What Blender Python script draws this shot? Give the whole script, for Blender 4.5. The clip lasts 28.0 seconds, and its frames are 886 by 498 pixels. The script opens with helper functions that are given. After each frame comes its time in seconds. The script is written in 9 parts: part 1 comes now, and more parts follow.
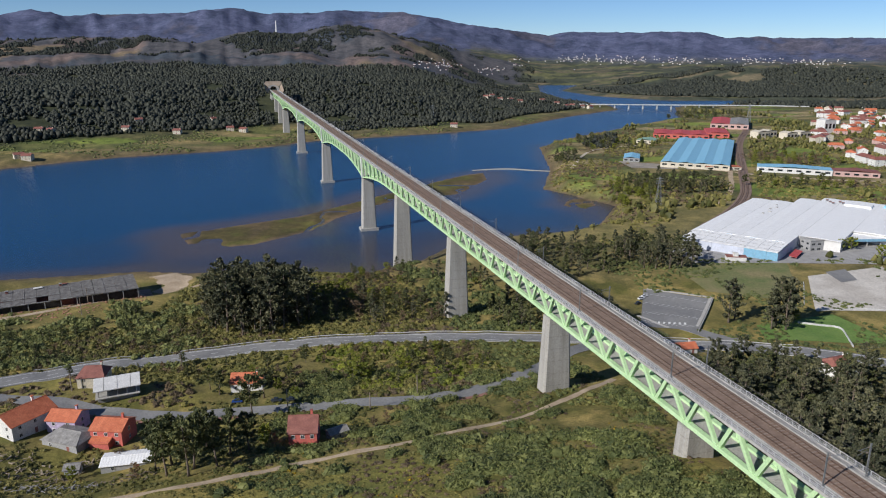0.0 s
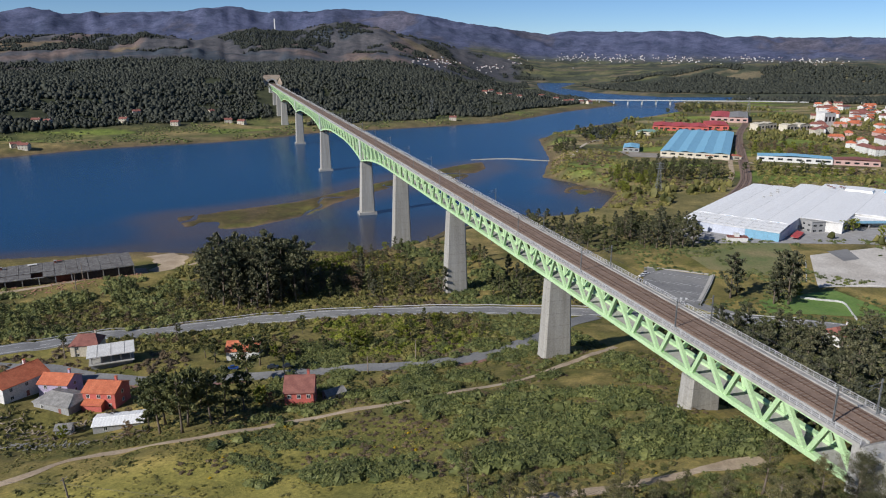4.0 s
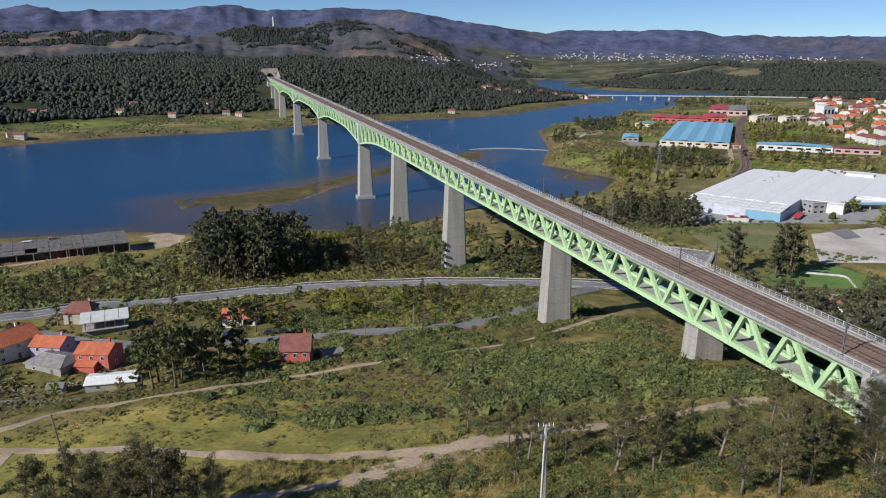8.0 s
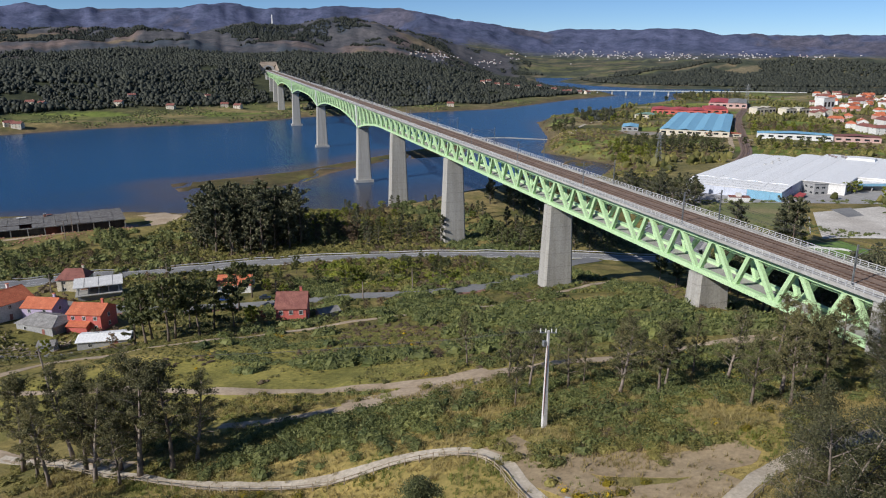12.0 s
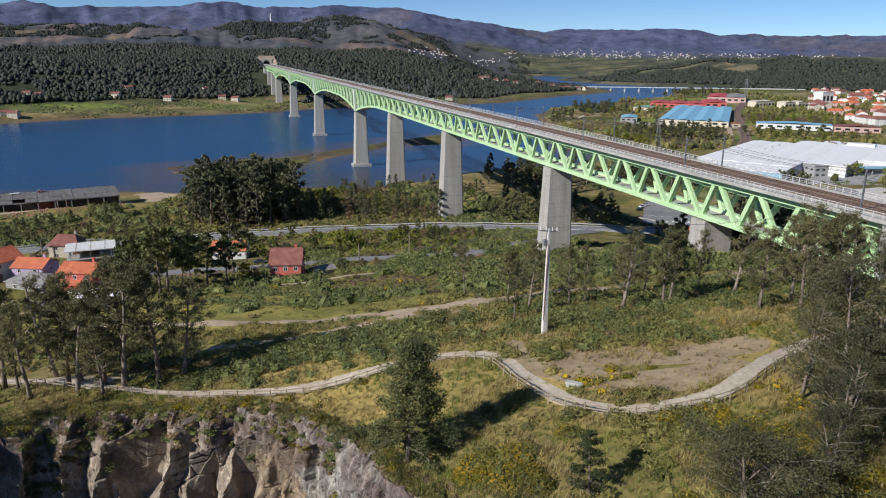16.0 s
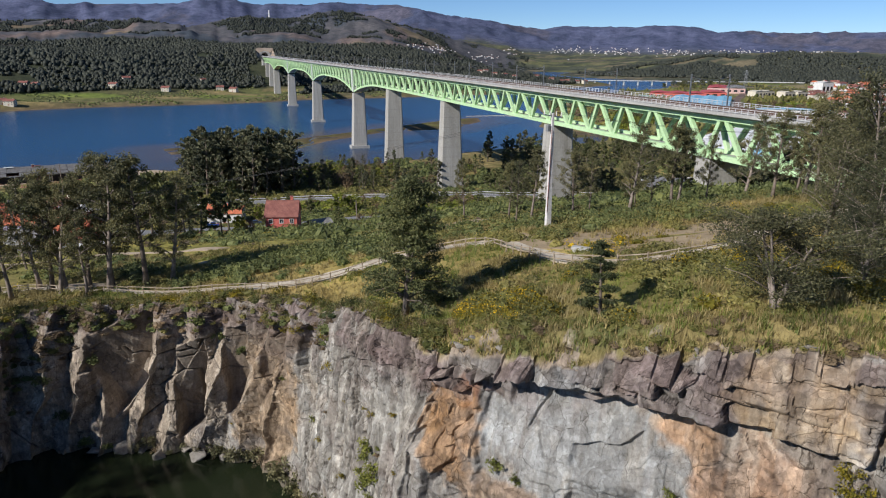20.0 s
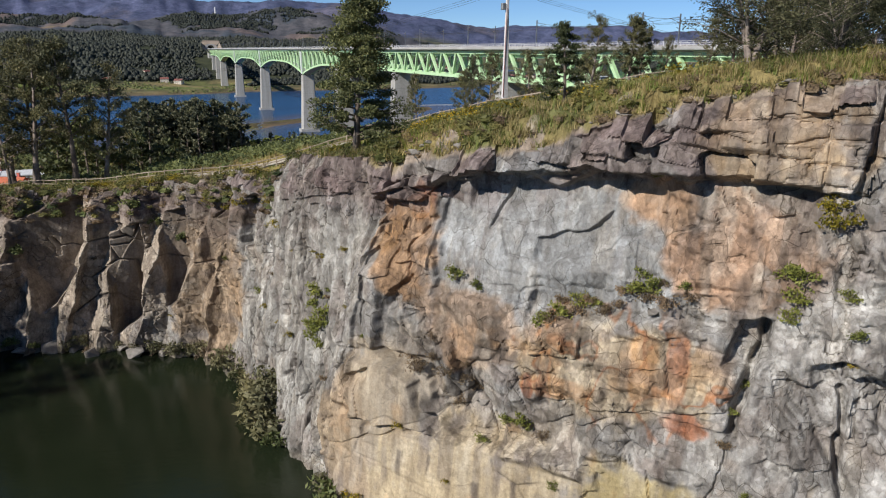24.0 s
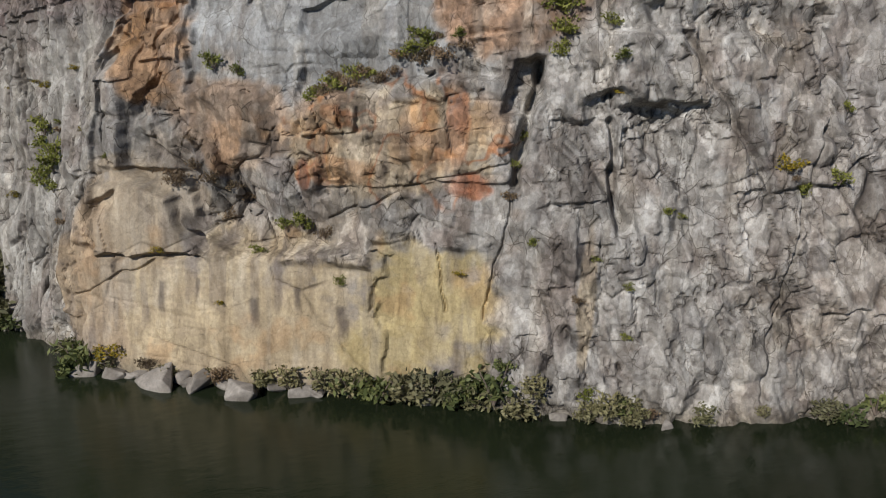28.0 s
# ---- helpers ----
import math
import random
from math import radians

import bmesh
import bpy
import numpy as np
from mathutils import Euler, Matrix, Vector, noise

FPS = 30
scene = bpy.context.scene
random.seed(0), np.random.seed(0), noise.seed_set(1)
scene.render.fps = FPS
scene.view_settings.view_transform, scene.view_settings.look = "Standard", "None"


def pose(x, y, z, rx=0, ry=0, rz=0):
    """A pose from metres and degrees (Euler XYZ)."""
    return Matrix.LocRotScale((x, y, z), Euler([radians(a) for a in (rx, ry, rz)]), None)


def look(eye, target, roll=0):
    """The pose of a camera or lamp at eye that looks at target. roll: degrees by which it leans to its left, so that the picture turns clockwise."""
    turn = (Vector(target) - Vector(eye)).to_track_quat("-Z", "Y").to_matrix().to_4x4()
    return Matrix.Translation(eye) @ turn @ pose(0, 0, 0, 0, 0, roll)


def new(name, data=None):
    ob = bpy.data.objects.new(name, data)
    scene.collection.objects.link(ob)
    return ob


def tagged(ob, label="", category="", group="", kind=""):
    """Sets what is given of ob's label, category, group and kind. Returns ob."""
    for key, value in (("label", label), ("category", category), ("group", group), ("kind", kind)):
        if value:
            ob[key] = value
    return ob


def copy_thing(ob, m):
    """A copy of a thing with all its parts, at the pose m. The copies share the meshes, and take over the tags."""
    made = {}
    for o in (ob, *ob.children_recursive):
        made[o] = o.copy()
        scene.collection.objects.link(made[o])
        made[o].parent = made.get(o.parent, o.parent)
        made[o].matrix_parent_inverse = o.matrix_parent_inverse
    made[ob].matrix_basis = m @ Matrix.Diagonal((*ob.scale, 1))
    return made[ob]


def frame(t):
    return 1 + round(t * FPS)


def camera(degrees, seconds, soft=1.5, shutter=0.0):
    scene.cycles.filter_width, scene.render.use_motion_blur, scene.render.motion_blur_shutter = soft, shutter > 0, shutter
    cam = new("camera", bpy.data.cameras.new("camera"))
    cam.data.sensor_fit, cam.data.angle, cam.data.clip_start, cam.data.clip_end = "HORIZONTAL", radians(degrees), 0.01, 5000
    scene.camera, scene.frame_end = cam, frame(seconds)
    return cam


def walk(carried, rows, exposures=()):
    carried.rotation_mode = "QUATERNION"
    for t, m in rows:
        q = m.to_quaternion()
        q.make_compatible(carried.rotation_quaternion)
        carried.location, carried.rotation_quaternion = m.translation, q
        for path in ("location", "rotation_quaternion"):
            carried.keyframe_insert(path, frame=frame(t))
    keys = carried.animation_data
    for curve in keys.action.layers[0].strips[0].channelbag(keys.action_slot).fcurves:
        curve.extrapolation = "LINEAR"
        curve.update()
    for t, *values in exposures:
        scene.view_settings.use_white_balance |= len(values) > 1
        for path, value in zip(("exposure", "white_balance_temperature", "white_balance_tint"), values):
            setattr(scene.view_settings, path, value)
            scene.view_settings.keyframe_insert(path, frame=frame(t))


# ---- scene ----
cam = camera(63.4, 28.0, soft=1.1)
METRES, EYE, TILT, LEAN, TURN = 103.0, 151.5, -15.9, 0.0, 0.0
ROWS = [
    (0.0, 0.0, 0.0, 0.0, 0.0, 0.0, -0.0),
    (0.5, -0.001, 0.0055, -0.0183, -0.01, 0.01, -0.01),
    (1.0, -0.0012, 0.0103, -0.0358, -0.02, 0.01, 0.0),
    (1.5, -0.0012, 0.0157, -0.0532, -0.02, 0.03, -0.01),
    (2.0, -0.0008, 0.0211, -0.0706, -0.04, 0.05, -0.03),
    (2.5, -0.0014, 0.0254, -0.0875, -0.07, 0.06, -0.05),
    (3.0, -0.0008, 0.0314, -0.1052, -0.08, 0.08, -0.05),
    (3.5, -0.0013, 0.036, -0.1227, -0.09, 0.1, -0.07),
    (5.5, -0.0024, 0.0546, -0.1913, -0.18, 0.14, -0.09),
    (6.0, -0.0023, 0.0591, -0.2084, -0.18, 0.16, -0.11),
    (6.5, -0.0024, 0.064, -0.226, -0.19, 0.18, -0.12),
    (7.0, -0.0024, 0.0682, -0.2433, -0.21, 0.19, -0.13),
    (7.5, -0.0023, 0.0727, -0.2604, -0.22, 0.2, -0.13),
    (8.0, -0.0028, 0.0776, -0.2779, -0.24, 0.21, -0.13),
    (8.5, -0.0033, 0.0824, -0.2949, -0.26, 0.22, -0.13),
    (9.0, -0.0038, 0.0867, -0.3125, -0.27, 0.22, -0.14),
    (9.5, -0.0042, 0.091, -0.3294, -0.29, 0.22, -0.13),
    (10.0, -0.0044, 0.0954, -0.3467, -0.28, 0.23, -0.13),
    (10.5, -0.0039, 0.0992, -0.3641, -0.28, 0.25, -0.14),
    (11.0, -0.0029, 0.1045, -0.3806, -0.3, 0.26, -0.14),
    (11.5, -0.0015, 0.1114, -0.3975, -0.3, 0.27, -0.16),
    (12.0, -0.0014, 0.1165, -0.4141, -0.32, 0.29, -0.17),
    (12.5, -0.0013, 0.1223, -0.4309, -0.35, 0.3, -0.18),
    (14.5, 0.0021, 0.1405, -0.4985, -0.42, 0.36, -0.25),
    (15.0, 0.0017, 0.1451, -0.5161, -0.44, 0.4, -0.3),
    (15.5, 0.0017, 0.1499, -0.5338, -0.45, 0.43, -0.3),
    (16.0, 0.0015, 0.1546, -0.5514, -0.47, 0.45, -0.32),
    (16.5, 0.0014, 0.1594, -0.5691, -0.48, 0.47, -0.33),
    (17.0, 0.0016, 0.1643, -0.5869, -0.49, 0.48, -0.34),
    (17.5, 0.0018, 0.1686, -0.6043, -0.5, 0.49, -0.36),
    (18.0, 0.0023, 0.1734, -0.6218, -0.51, 0.49, -0.35),
    (18.5, 0.0024, 0.1786, -0.639, -0.53, 0.48, -0.35),
    (19.0, 0.0026, 0.1844, -0.6562, -0.55, 0.47, -0.33),
    (19.5, 0.0026, 0.1905, -0.6734, -0.56, 0.45, -0.29),
    (20.0, 0.0023, 0.1961, -0.6908, -0.56, 0.44, -0.27),
    (20.5, 0.0022, 0.2011, -0.7083, -0.71, 0.43, -0.21),
    (22.5, 0.0017, 0.2186, -0.7785, -2.18, 0.44, 0.09),
    (23.0, 0.0017, 0.224, -0.7961, -2.72, 0.51, 0.19),
    (23.5, 0.0019, 0.23, -0.8129, -3.28, 0.53, 0.34),
    (24.0, 0.0019, 0.2359, -0.8296, -4.29, 0.53, 0.59),
    (24.5, 0.0024, 0.2421, -0.8471, -5.81, 0.56, 0.98),
    (25.0, 0.0033, 0.2477, -0.8637, -8.1, 0.55, 1.57),
    (25.5, 0.0039, 0.2528, -0.8798, -10.16, 0.47, 2.15),
    (26.0, 0.0042, 0.2573, -0.896, -12.08, 0.41, 2.69),
    (26.5, 0.0045, 0.2615, -0.9134, -14.31, 0.34, 3.25),
    (27.0, 0.0049, 0.2662, -0.9294, -16.97, 0.2, 4.0),
    (27.5, 0.0058, 0.2705, -0.9456, -19.66, 0.02, 4.7),
    (28.0, 0.0062, 0.2743, -0.9607, -21.72, -0.27, 5.27),
]
walk(cam, [(t, pose(0, 0, EYE, TILT, LEAN, TURN) @ pose(METRES * x, METRES * y, METRES * z, 90 + pitch, roll, yaw)) for t, x, y, z, yaw, pitch, roll in ROWS], exposures=((0.0, 0.0), (12.0, 0.03), (17.0, 0.12), (24.0, 0.12), (26.0, -0.04), (28.0, -0.25)))

# ---- daylight ----
SUN_DIR = Vector((0.80, 0.60, -0.62)).normalized()      # way the light travels
world = bpy.data.worlds.new("world")
scene.world = world
world.use_nodes = True
wn = world.node_tree
sky = wn.nodes.new("ShaderNodeTexSky")
sky.sky_type = 'NISHITA'
sky.sun_disc = False
sky.sun_elevation = math.asin(-SUN_DIR.z)
sky.sun_rotation = math.atan2(-SUN_DIR.x, -SUN_DIR.y)
sky.altitude = 2500
sky.air_density, sky.dust_density, sky.ozone_density = 0.8, 0.0, 7.0
wn.nodes["Background"].inputs["Strength"].default_value = 0.09
wn.links.new(sky.outputs[0], wn.nodes["Background"].inputs["Color"])
sun = new("sun", bpy.data.lights.new("sun", 'SUN'))
sun.data.energy, sun.data.angle, sun.data.color = 4.95, radians(0.53), (1.0, 0.965, 0.925)
sun.matrix_world = look((0, 0, 300), Vector((0, 0, 300)) + SUN_DIR)
scene.view_settings.exposure = 0.0


# ---- materials ----
def nodes_of(name, rough=0.8, metal=0.0):
    m = bpy.data.materials.new(name)
    m.use_nodes = True
    nt = m.node_tree
    b = nt.nodes["Principled BSDF"]
    b.inputs["Roughness"].default_value = rough
    b.inputs["Metallic"].default_value = metal
    return m, nt, b


def ramp2(nt, fac, c1, c2, lo=0.35, hi=0.65):
    r = nt.nodes.new("ShaderNodeValToRGB")
    r.color_ramp.elements[0].position, r.color_ramp.elements[0].color = lo, (*c1, 1)
    r.color_ramp.elements[1].position, r.color_ramp.elements[1].color = hi, (*c2, 1)
    nt.links.new(fac, r.inputs[0])
    return r.outputs[0]


def noise_of(nt, scale, detail=4.0, coord=None, rough=0.6):
    n = nt.nodes.new("ShaderNodeTexNoise")
    n.inputs["Scale"].default_value, n.inputs["Detail"].default_value = scale, detail
    n.inputs["Roughness"].default_value = rough
    if coord is not None:
        nt.links.new(coord, n.inputs["Vector"])
    return n.outputs["Fac"]


def mix_of(nt, a, b, fac, kind='MIX'):
    x = nt.nodes.new("ShaderNodeMix")
    x.data_type, x.blend_type = 'RGBA', kind
    for sock, v in ((x.inputs[0], fac), (x.inputs[6], a), (x.inputs[7], b)):
        if isinstance(v, bpy.types.NodeSocket):
            nt.links.new(v, sock)
        elif isinstance(v, (int, float)):
            sock.default_value = v
        else:
            sock.default_value = (*v, 1)
    return x.outputs[2]


def place_of(nt, world_space=True):
    if world_space:
        return nt.nodes.new("ShaderNodeNewGeometry").outputs["Position"]
    return nt.nodes.new("ShaderNodeTexCoord").outputs["Object"]


def bump_of(nt, b, height, strength=0.4, distance=0.1):
    u = nt.nodes.new("ShaderNodeBump")
    u.inputs["Strength"].default_value, u.inputs["Distance"].default_value = strength, distance
    nt.links.new(height, u.inputs["Height"])
    nt.links.new(u.outputs[0], b.inputs["Normal"])


def surface(name, c1, c2, rough=0.8, big=0.15, small=2.5, metal=0.0, bump=0.3, world_space=True, vary=0.0, spec=0.5):
    """A plain surface with broad staining and fine grain; vary: brightness change from piece to piece."""
    m, nt, b = nodes_of(name, rough, metal)
    co = place_of(nt, world_space)
    col = ramp2(nt, noise_of(nt, big, 5, co), c1, c2)
    fine = noise_of(nt, small, 6, co, 0.7)
    col = mix_of(nt, col, ramp2(nt, fine, (0.62, 0.62, 0.62), (1.25, 1.25, 1.25), 0.25, 0.75), 1.0, 'MULTIPLY')
    if vary:
        rnd = nt.nodes.new("ShaderNodeObjectInfo").outputs["Random"]
        col = mix_of(nt, col, ramp2(nt, rnd, (1 - vary,) * 3, (1 + vary,) * 3, 0, 1), 1.0, 'MULTIPLY')
    nt.links.new(col, b.inputs["Base Color"])
    b.inputs["Specular IOR Level"].default_value = spec
    if bump:
        bump_of(nt, b, fine, bump, 0.05)
    return m


def foliage(name, dark, light, thin=0.25, island=True):
    """Leaves: each clump and each plant has its own green."""
    m, nt, b = nodes_of(name, 0.6)
    b.inputs["Specular IOR Level"].default_value = 0.25
    geo = nt.nodes.new("ShaderNodeNewGeometry")
    rnd = geo.outputs["Random Per Island"] if island else noise_of(nt, 0.9, 3, place_of(nt))
    col = ramp2(nt, rnd, dark, light, 0.0, 1.0)
    info = nt.nodes.new("ShaderNodeObjectInfo").outputs["Random"]
    col = mix_of(nt, col, ramp2(nt, info, (0.75, 0.78, 0.75), (1.25, 1.2, 1.15), 0, 1), 1.0, 'MULTIPLY')
    broad = noise_of(nt, 0.12, 2, geo.outputs["Position"])
    col = mix_of(nt, col, ramp2(nt, broad, (0.7, 0.72, 0.75), (1.3, 1.25, 1.1), 0.3, 0.7), 1.0, 'MULTIPLY')
    nt.links.new(col, b.inputs["Base Color"])
    tr = nt.nodes.new("ShaderNodeBsdfTranslucent")
    nt.links.new(col, tr.inputs["Color"])
    ms = nt.nodes.new("ShaderNodeMixShader")
    ms.inputs[0].default_value = thin
    nt.links.new(b.outputs[0], ms.inputs[1])
    nt.links.new(tr.outputs[0], ms.inputs[2])
    nt.links.new(ms.outputs[0], nt.nodes["Material Output"].inputs["Surface"])
    return m


CONCRETE = surface("concrete", (0.33, 0.32, 0.30), (0.46, 0.45, 0.42), 0.85, 0.12, 1.6)
DECK_GREY = surface("deck_concrete", (0.30, 0.29, 0.28), (0.40, 0.39, 0.38), 0.9, 0.2, 2.0)
STEEL_GREEN = surface("pale_green_paint", (0.47, 0.69, 0.37), (0.55, 0.75, 0.44), 0.5, 0.2, 3.0, bump=0.05)
BALLAST = surface("ballast", (0.185, 0.125, 0.092), (0.265, 0.187, 0.142), 0.95, 0.35, 3.0)
RAIL_STEEL = surface("rusty_rail", (0.09, 0.05, 0.035), (0.16, 0.10, 0.07), 0.55, 0.5, 5.0, metal=0.3)
SLEEPER = surface("sleeper_concrete", (0.25, 0.19, 0.15), (0.33, 0.26, 0.21), 0.9, 0.5, 4.0)
RAILING_MAT = surface("pale_railing", (0.55, 0.55, 0.56), (0.68, 0.67, 0.66), 0.55, 0.4, 4.0, metal=0.1)
GALV = surface("galvanised_steel", (0.20, 0.21, 0.22), (0.32, 0.33, 0.33), 0.5, 0.8, 5.0, metal=0.5)
ASPHALT = surface("asphalt", (0.185, 0.185, 0.188), (0.26, 0.257, 0.25), 0.92, 0.06, 1.2)
WHITE_PAINT = surface("white_road_paint", (0.70, 0.70, 0.68), (0.82, 0.82, 0.80), 0.7, 0.5, 4.0)
DIRT = surface("dirt_track", (0.37, 0.28, 0.185), (0.51, 0.4, 0.285), 0.95, 0.12, 1.3)
GRAVEL = surface("pale_gravel", (0.42, 0.355, 0.27), (0.58, 0.51, 0.41), 0.95, 0.2, 2.0)
BARK = surface("bark", (0.10, 0.075, 0.055), (0.25, 0.20, 0.16), 0.9, 0.8, 4.0, world_space=False)
BARK_PALE = surface("pale_bark", (0.16, 0.125, 0.10), (0.34, 0.28, 0.23), 0.85, 0.8, 4.0, world_space=False)
LEAF_EUCA = foliage("eucalyptus_leaves", (0.064, 0.07, 0.034), (0.24, 0.222, 0.115))
LEAF_OAK = foliage("oak_leaves", (0.046, 0.053, 0.029), (0.150, 0.145, 0.080))
LEAF_PINE = foliage("pine_needles", (0.05, 0.066, 0.03), (0.175, 0.185, 0.082))
LEAF_GROVE = foliage("grove_leaves", (0.05, 0.06, 0.034), (0.185, 0.185, 0.118))
LEAF_FAR = foliage("distant_leaves", (0.04, 0.047, 0.042), (0.072, 0.08, 0.067))
LEAF_SPRING = foliage("fresh_leaves", (0.13, 0.16, 0.025), (0.28, 0.3, 0.055))
LEAF_BROWN = foliage("bare_twigs", (0.12, 0.085, 0.055), (0.26, 0.195, 0.13))
LEAF_SCRUB = foliage("scrub_leaves", (0.092, 0.1, 0.032), (0.27, 0.245, 0.09))
LEAF_BROOM = foliage("dark_broom", (0.075, 0.10, 0.04), (0.21, 0.23, 0.09))
LEAF_SPRING_DIM = foliage("ledge_leaves", (0.11, 0.13, 0.03), (0.25, 0.26, 0.07))
LEAF_GREY = foliage("willow_leaves", (0.13, 0.125, 0.065), (0.27, 0.255, 0.15))
LEAF_GORSE = foliage("gorse_leaves", (0.12, 0.115, 0.02), (0.36, 0.27, 0.03))
GORSE = foliage("gorse_flowers", (0.30, 0.20, 0.012), (0.62, 0.44, 0.03))
STRAW = foliage("dry_grass", (0.22, 0.18, 0.075), (0.46, 0.37, 0.18))
GREEN_GRASS = foliage("green_grass", (0.12, 0.155, 0.034), (0.26, 0.285, 0.075))


# ---- mesh helpers ----
def part(name, bm, material, parent=None, label="", smooth=False):
    me = bpy.data.meshes.new(name)
    bm.normal_update()
    bm.to_mesh(me)
    bm.free()
    if smooth:
        me.shade_smooth()
    ob = new(name, me)
    for m in material if isinstance(material, (list, tuple)) else (material,):
        me.materials.append(m)
    if parent is not None:
        ob.parent = parent
    if label:
        ob["label"] = label
    return ob


def raw(name, verts, faces, material, parent=None, smooth=False):
    """A mesh from arrays: faces is one (n, k) array or a list of such arrays."""
    me = bpy.data.meshes.new(name)
    verts = np.asarray(verts, np.float32)
    fl = faces if isinstance(faces, list) else [faces]
    loops = np.concatenate([np.asarray(f, np.int32).ravel() for f in fl])
    sizes = np.concatenate([np.full(len(f), np.shape(f)[1], np.int32) for f in fl])
    me.vertices.add(len(verts))
    me.vertices.foreach_set("co", verts.ravel())
    me.loops.add(len(loops))
    me.loops.foreach_set("vertex_index", loops)
    me.polygons.add(len(sizes))
    me.polygons.foreach_set("loop_start", np.concatenate([[0], np.cumsum(sizes)[:-1]]).astype(np.int32))
    me.polygons.foreach_set("loop_total", sizes)
    me.update(calc_edges=True)
    me.shade_smooth() if smooth else me.shade_flat()
    if material:
        me.materials.append(material)
    ob = new(name, me)
    if parent is not None:
        ob.parent = parent
    return ob


def empty(name, m=None):
    e = new(name)
    e.empty_display_size = 0.5
    if m is not None:
        e.matrix_basis = m
    return e


def add_box(bm, size, at=(0, 0, 0), rot=(0, 0, 0), taper=(1, 1)):
    """A box of that size, centred at `at`; taper: width and depth of its top against its foot."""
    r = bmesh.ops.create_cube(bm, size=1)["verts"]
    m = pose(*at, *rot)
    for v in r:
        k = (taper[0], taper[1]) if v.co.z > 0 else (1, 1)
        v.co = m @ Vector((v.co.x * size[0] * k[0], v.co.y * size[1] * k[1], v.co.z * size[2]))
    return r


def box_bm(size, at=(0, 0, 0), rot=(0, 0, 0), taper=(1, 1), bevel=0.0):
    bm = bmesh.new()
    add_box(bm, size, at, rot, taper)
    if bevel:
        bmesh.ops.bevel(bm, geom=bm.edges[:], offset=bevel, segments=1, affect='EDGES')
    return bm


def add_bar(bm, a, b, w, h, up=(0, 0, 1)):
    """A straight bar of section w x h from a to b."""
    a, b = Vector(a), Vector(b)
    d = (b - a).normalized()
    side = d.cross(Vector(up)).normalized() * w / 2
    top = side.cross(d).normalized() * h / 2
    vs = [bm.verts.new(p + sx * side + sy * top) for p in (a, b) for sx, sy in ((-1, -1), (1, -1), (1, 1), (-1, 1))]
    for f in ((0, 1, 2, 3), (7, 6, 5, 4), (0, 4, 5, 1), (1, 5, 6, 2), (2, 6, 7, 3), (3, 7, 4, 0)):
        bm.faces.new([vs[i] for i in f])


def add_tube(bm, pts, radii, n=7):
    """A tapered tube through points."""
    rings = []
    for i, p in enumerate(pts):
        d = (Vector(pts[min(i + 1, len(pts) - 1)]) - Vector(pts[max(i - 1, 0)])).normalized()
        s = d.cross(Vector((0.3, 1, 0.1))).normalized()
        t = d.cross(s)
        rings.append([bm.verts.new(Vector(p) + (s * math.cos(a) + t * math.sin(a)) * radii[i])
                      for a in [2 * math.pi * k / n for k in range(n)]])
    for r0, r1 in zip(rings, rings[1:]):
        for k in range(n):
            bm.faces.new((r0[k], r0[(k + 1) % n], r1[(k + 1) % n], r1[k]))
    bm.faces.new(rings[-1])
    bm.faces.new(rings[0][::-1])


def smooth01(a, b, x):
    k = np.clip((np.asarray(x, float) - a) / (b - a), 0, 1)
    return k * k * (3 - 2 * k)


def lattice(ix, iy, seed):
    h = (ix.astype(np.int64) * 374761393 + iy.astype(np.int64) * 668265263 + seed * 1442695041) & 0x7fffffff
    h = ((h ^ (h >> 13)) * 1274126177) & 0x7fffffff
    return ((h ^ (h >> 16)) & 0xffff) / 65535.0


def vnoise(x, y, seed=0):
    ix, iy = np.floor(x), np.floor(y)
    fx, fy = x - ix, y - iy
    fx, fy = fx * fx * (3 - 2 * fx), fy * fy * (3 - 2 * fy)
    a, b = lattice(ix, iy, seed), lattice(ix + 1, iy, seed)
    c, d = lattice(ix, iy + 1, seed), lattice(ix + 1, iy + 1, seed)
    return (a + (b - a) * fx) * (1 - fy) + (c + (d - c) * fx) * fy


def fbm(x, y, size, octaves=4, seed=0):
    """Value noise, mean 0, about -1 to 1, with features of that size."""
    t, amp, tot = 0.0, 1.0, 0.0
    for k in range(octaves):
        t = t + amp * (vnoise(x / size * 2 ** k, y / size * 2 ** k, seed + k * 17) * 2 - 1)
        tot += amp
        amp *= 0.5
    return t / tot * 1.5


# ---- lie of the land ----
RIVER = np.array([(-1500, 700), (-560, 899), (-500, 963), (-446, 1004), (-330, 1059), (-271, 1102), (-211, 1176), (0, 1285), (118, 1356), (214, 1502),
                  (292, 1612), (427, 1771), (427, 1907), (355, 2066), (324, 2444), (367, 2861), (526, 2861), (407, 2505), (464, 2252),
                  (621, 2066), (1800, 2000), (1800, 1890), (763, 1900), (585, 1837), (505, 1537), (372, 1385), (264, 1260), (149, 1102),
                  (136, 899), (110, 770), (134, 740), (169, 685), (136, 605), (92, 576), (40, 567), (3, 533), (-16, 500),
                  (-38, 484), (-55, 464), (-103, 471), (-179, 470), (-209, 474), (-294, 455), (-420, 430), (-1500, 330)], float)
ISLAND = np.array([(-218, 576), (-191, 530), (-150, 545), (-110, 592), (-98, 632), (-48, 715), (15, 742), (50, 828), (48, 872), (20, 850), (-62, 738), (-130, 640)], float)
ISLET = np.array([(118, 690), (132, 668), (150, 690), (148, 722), (130, 715)], float)
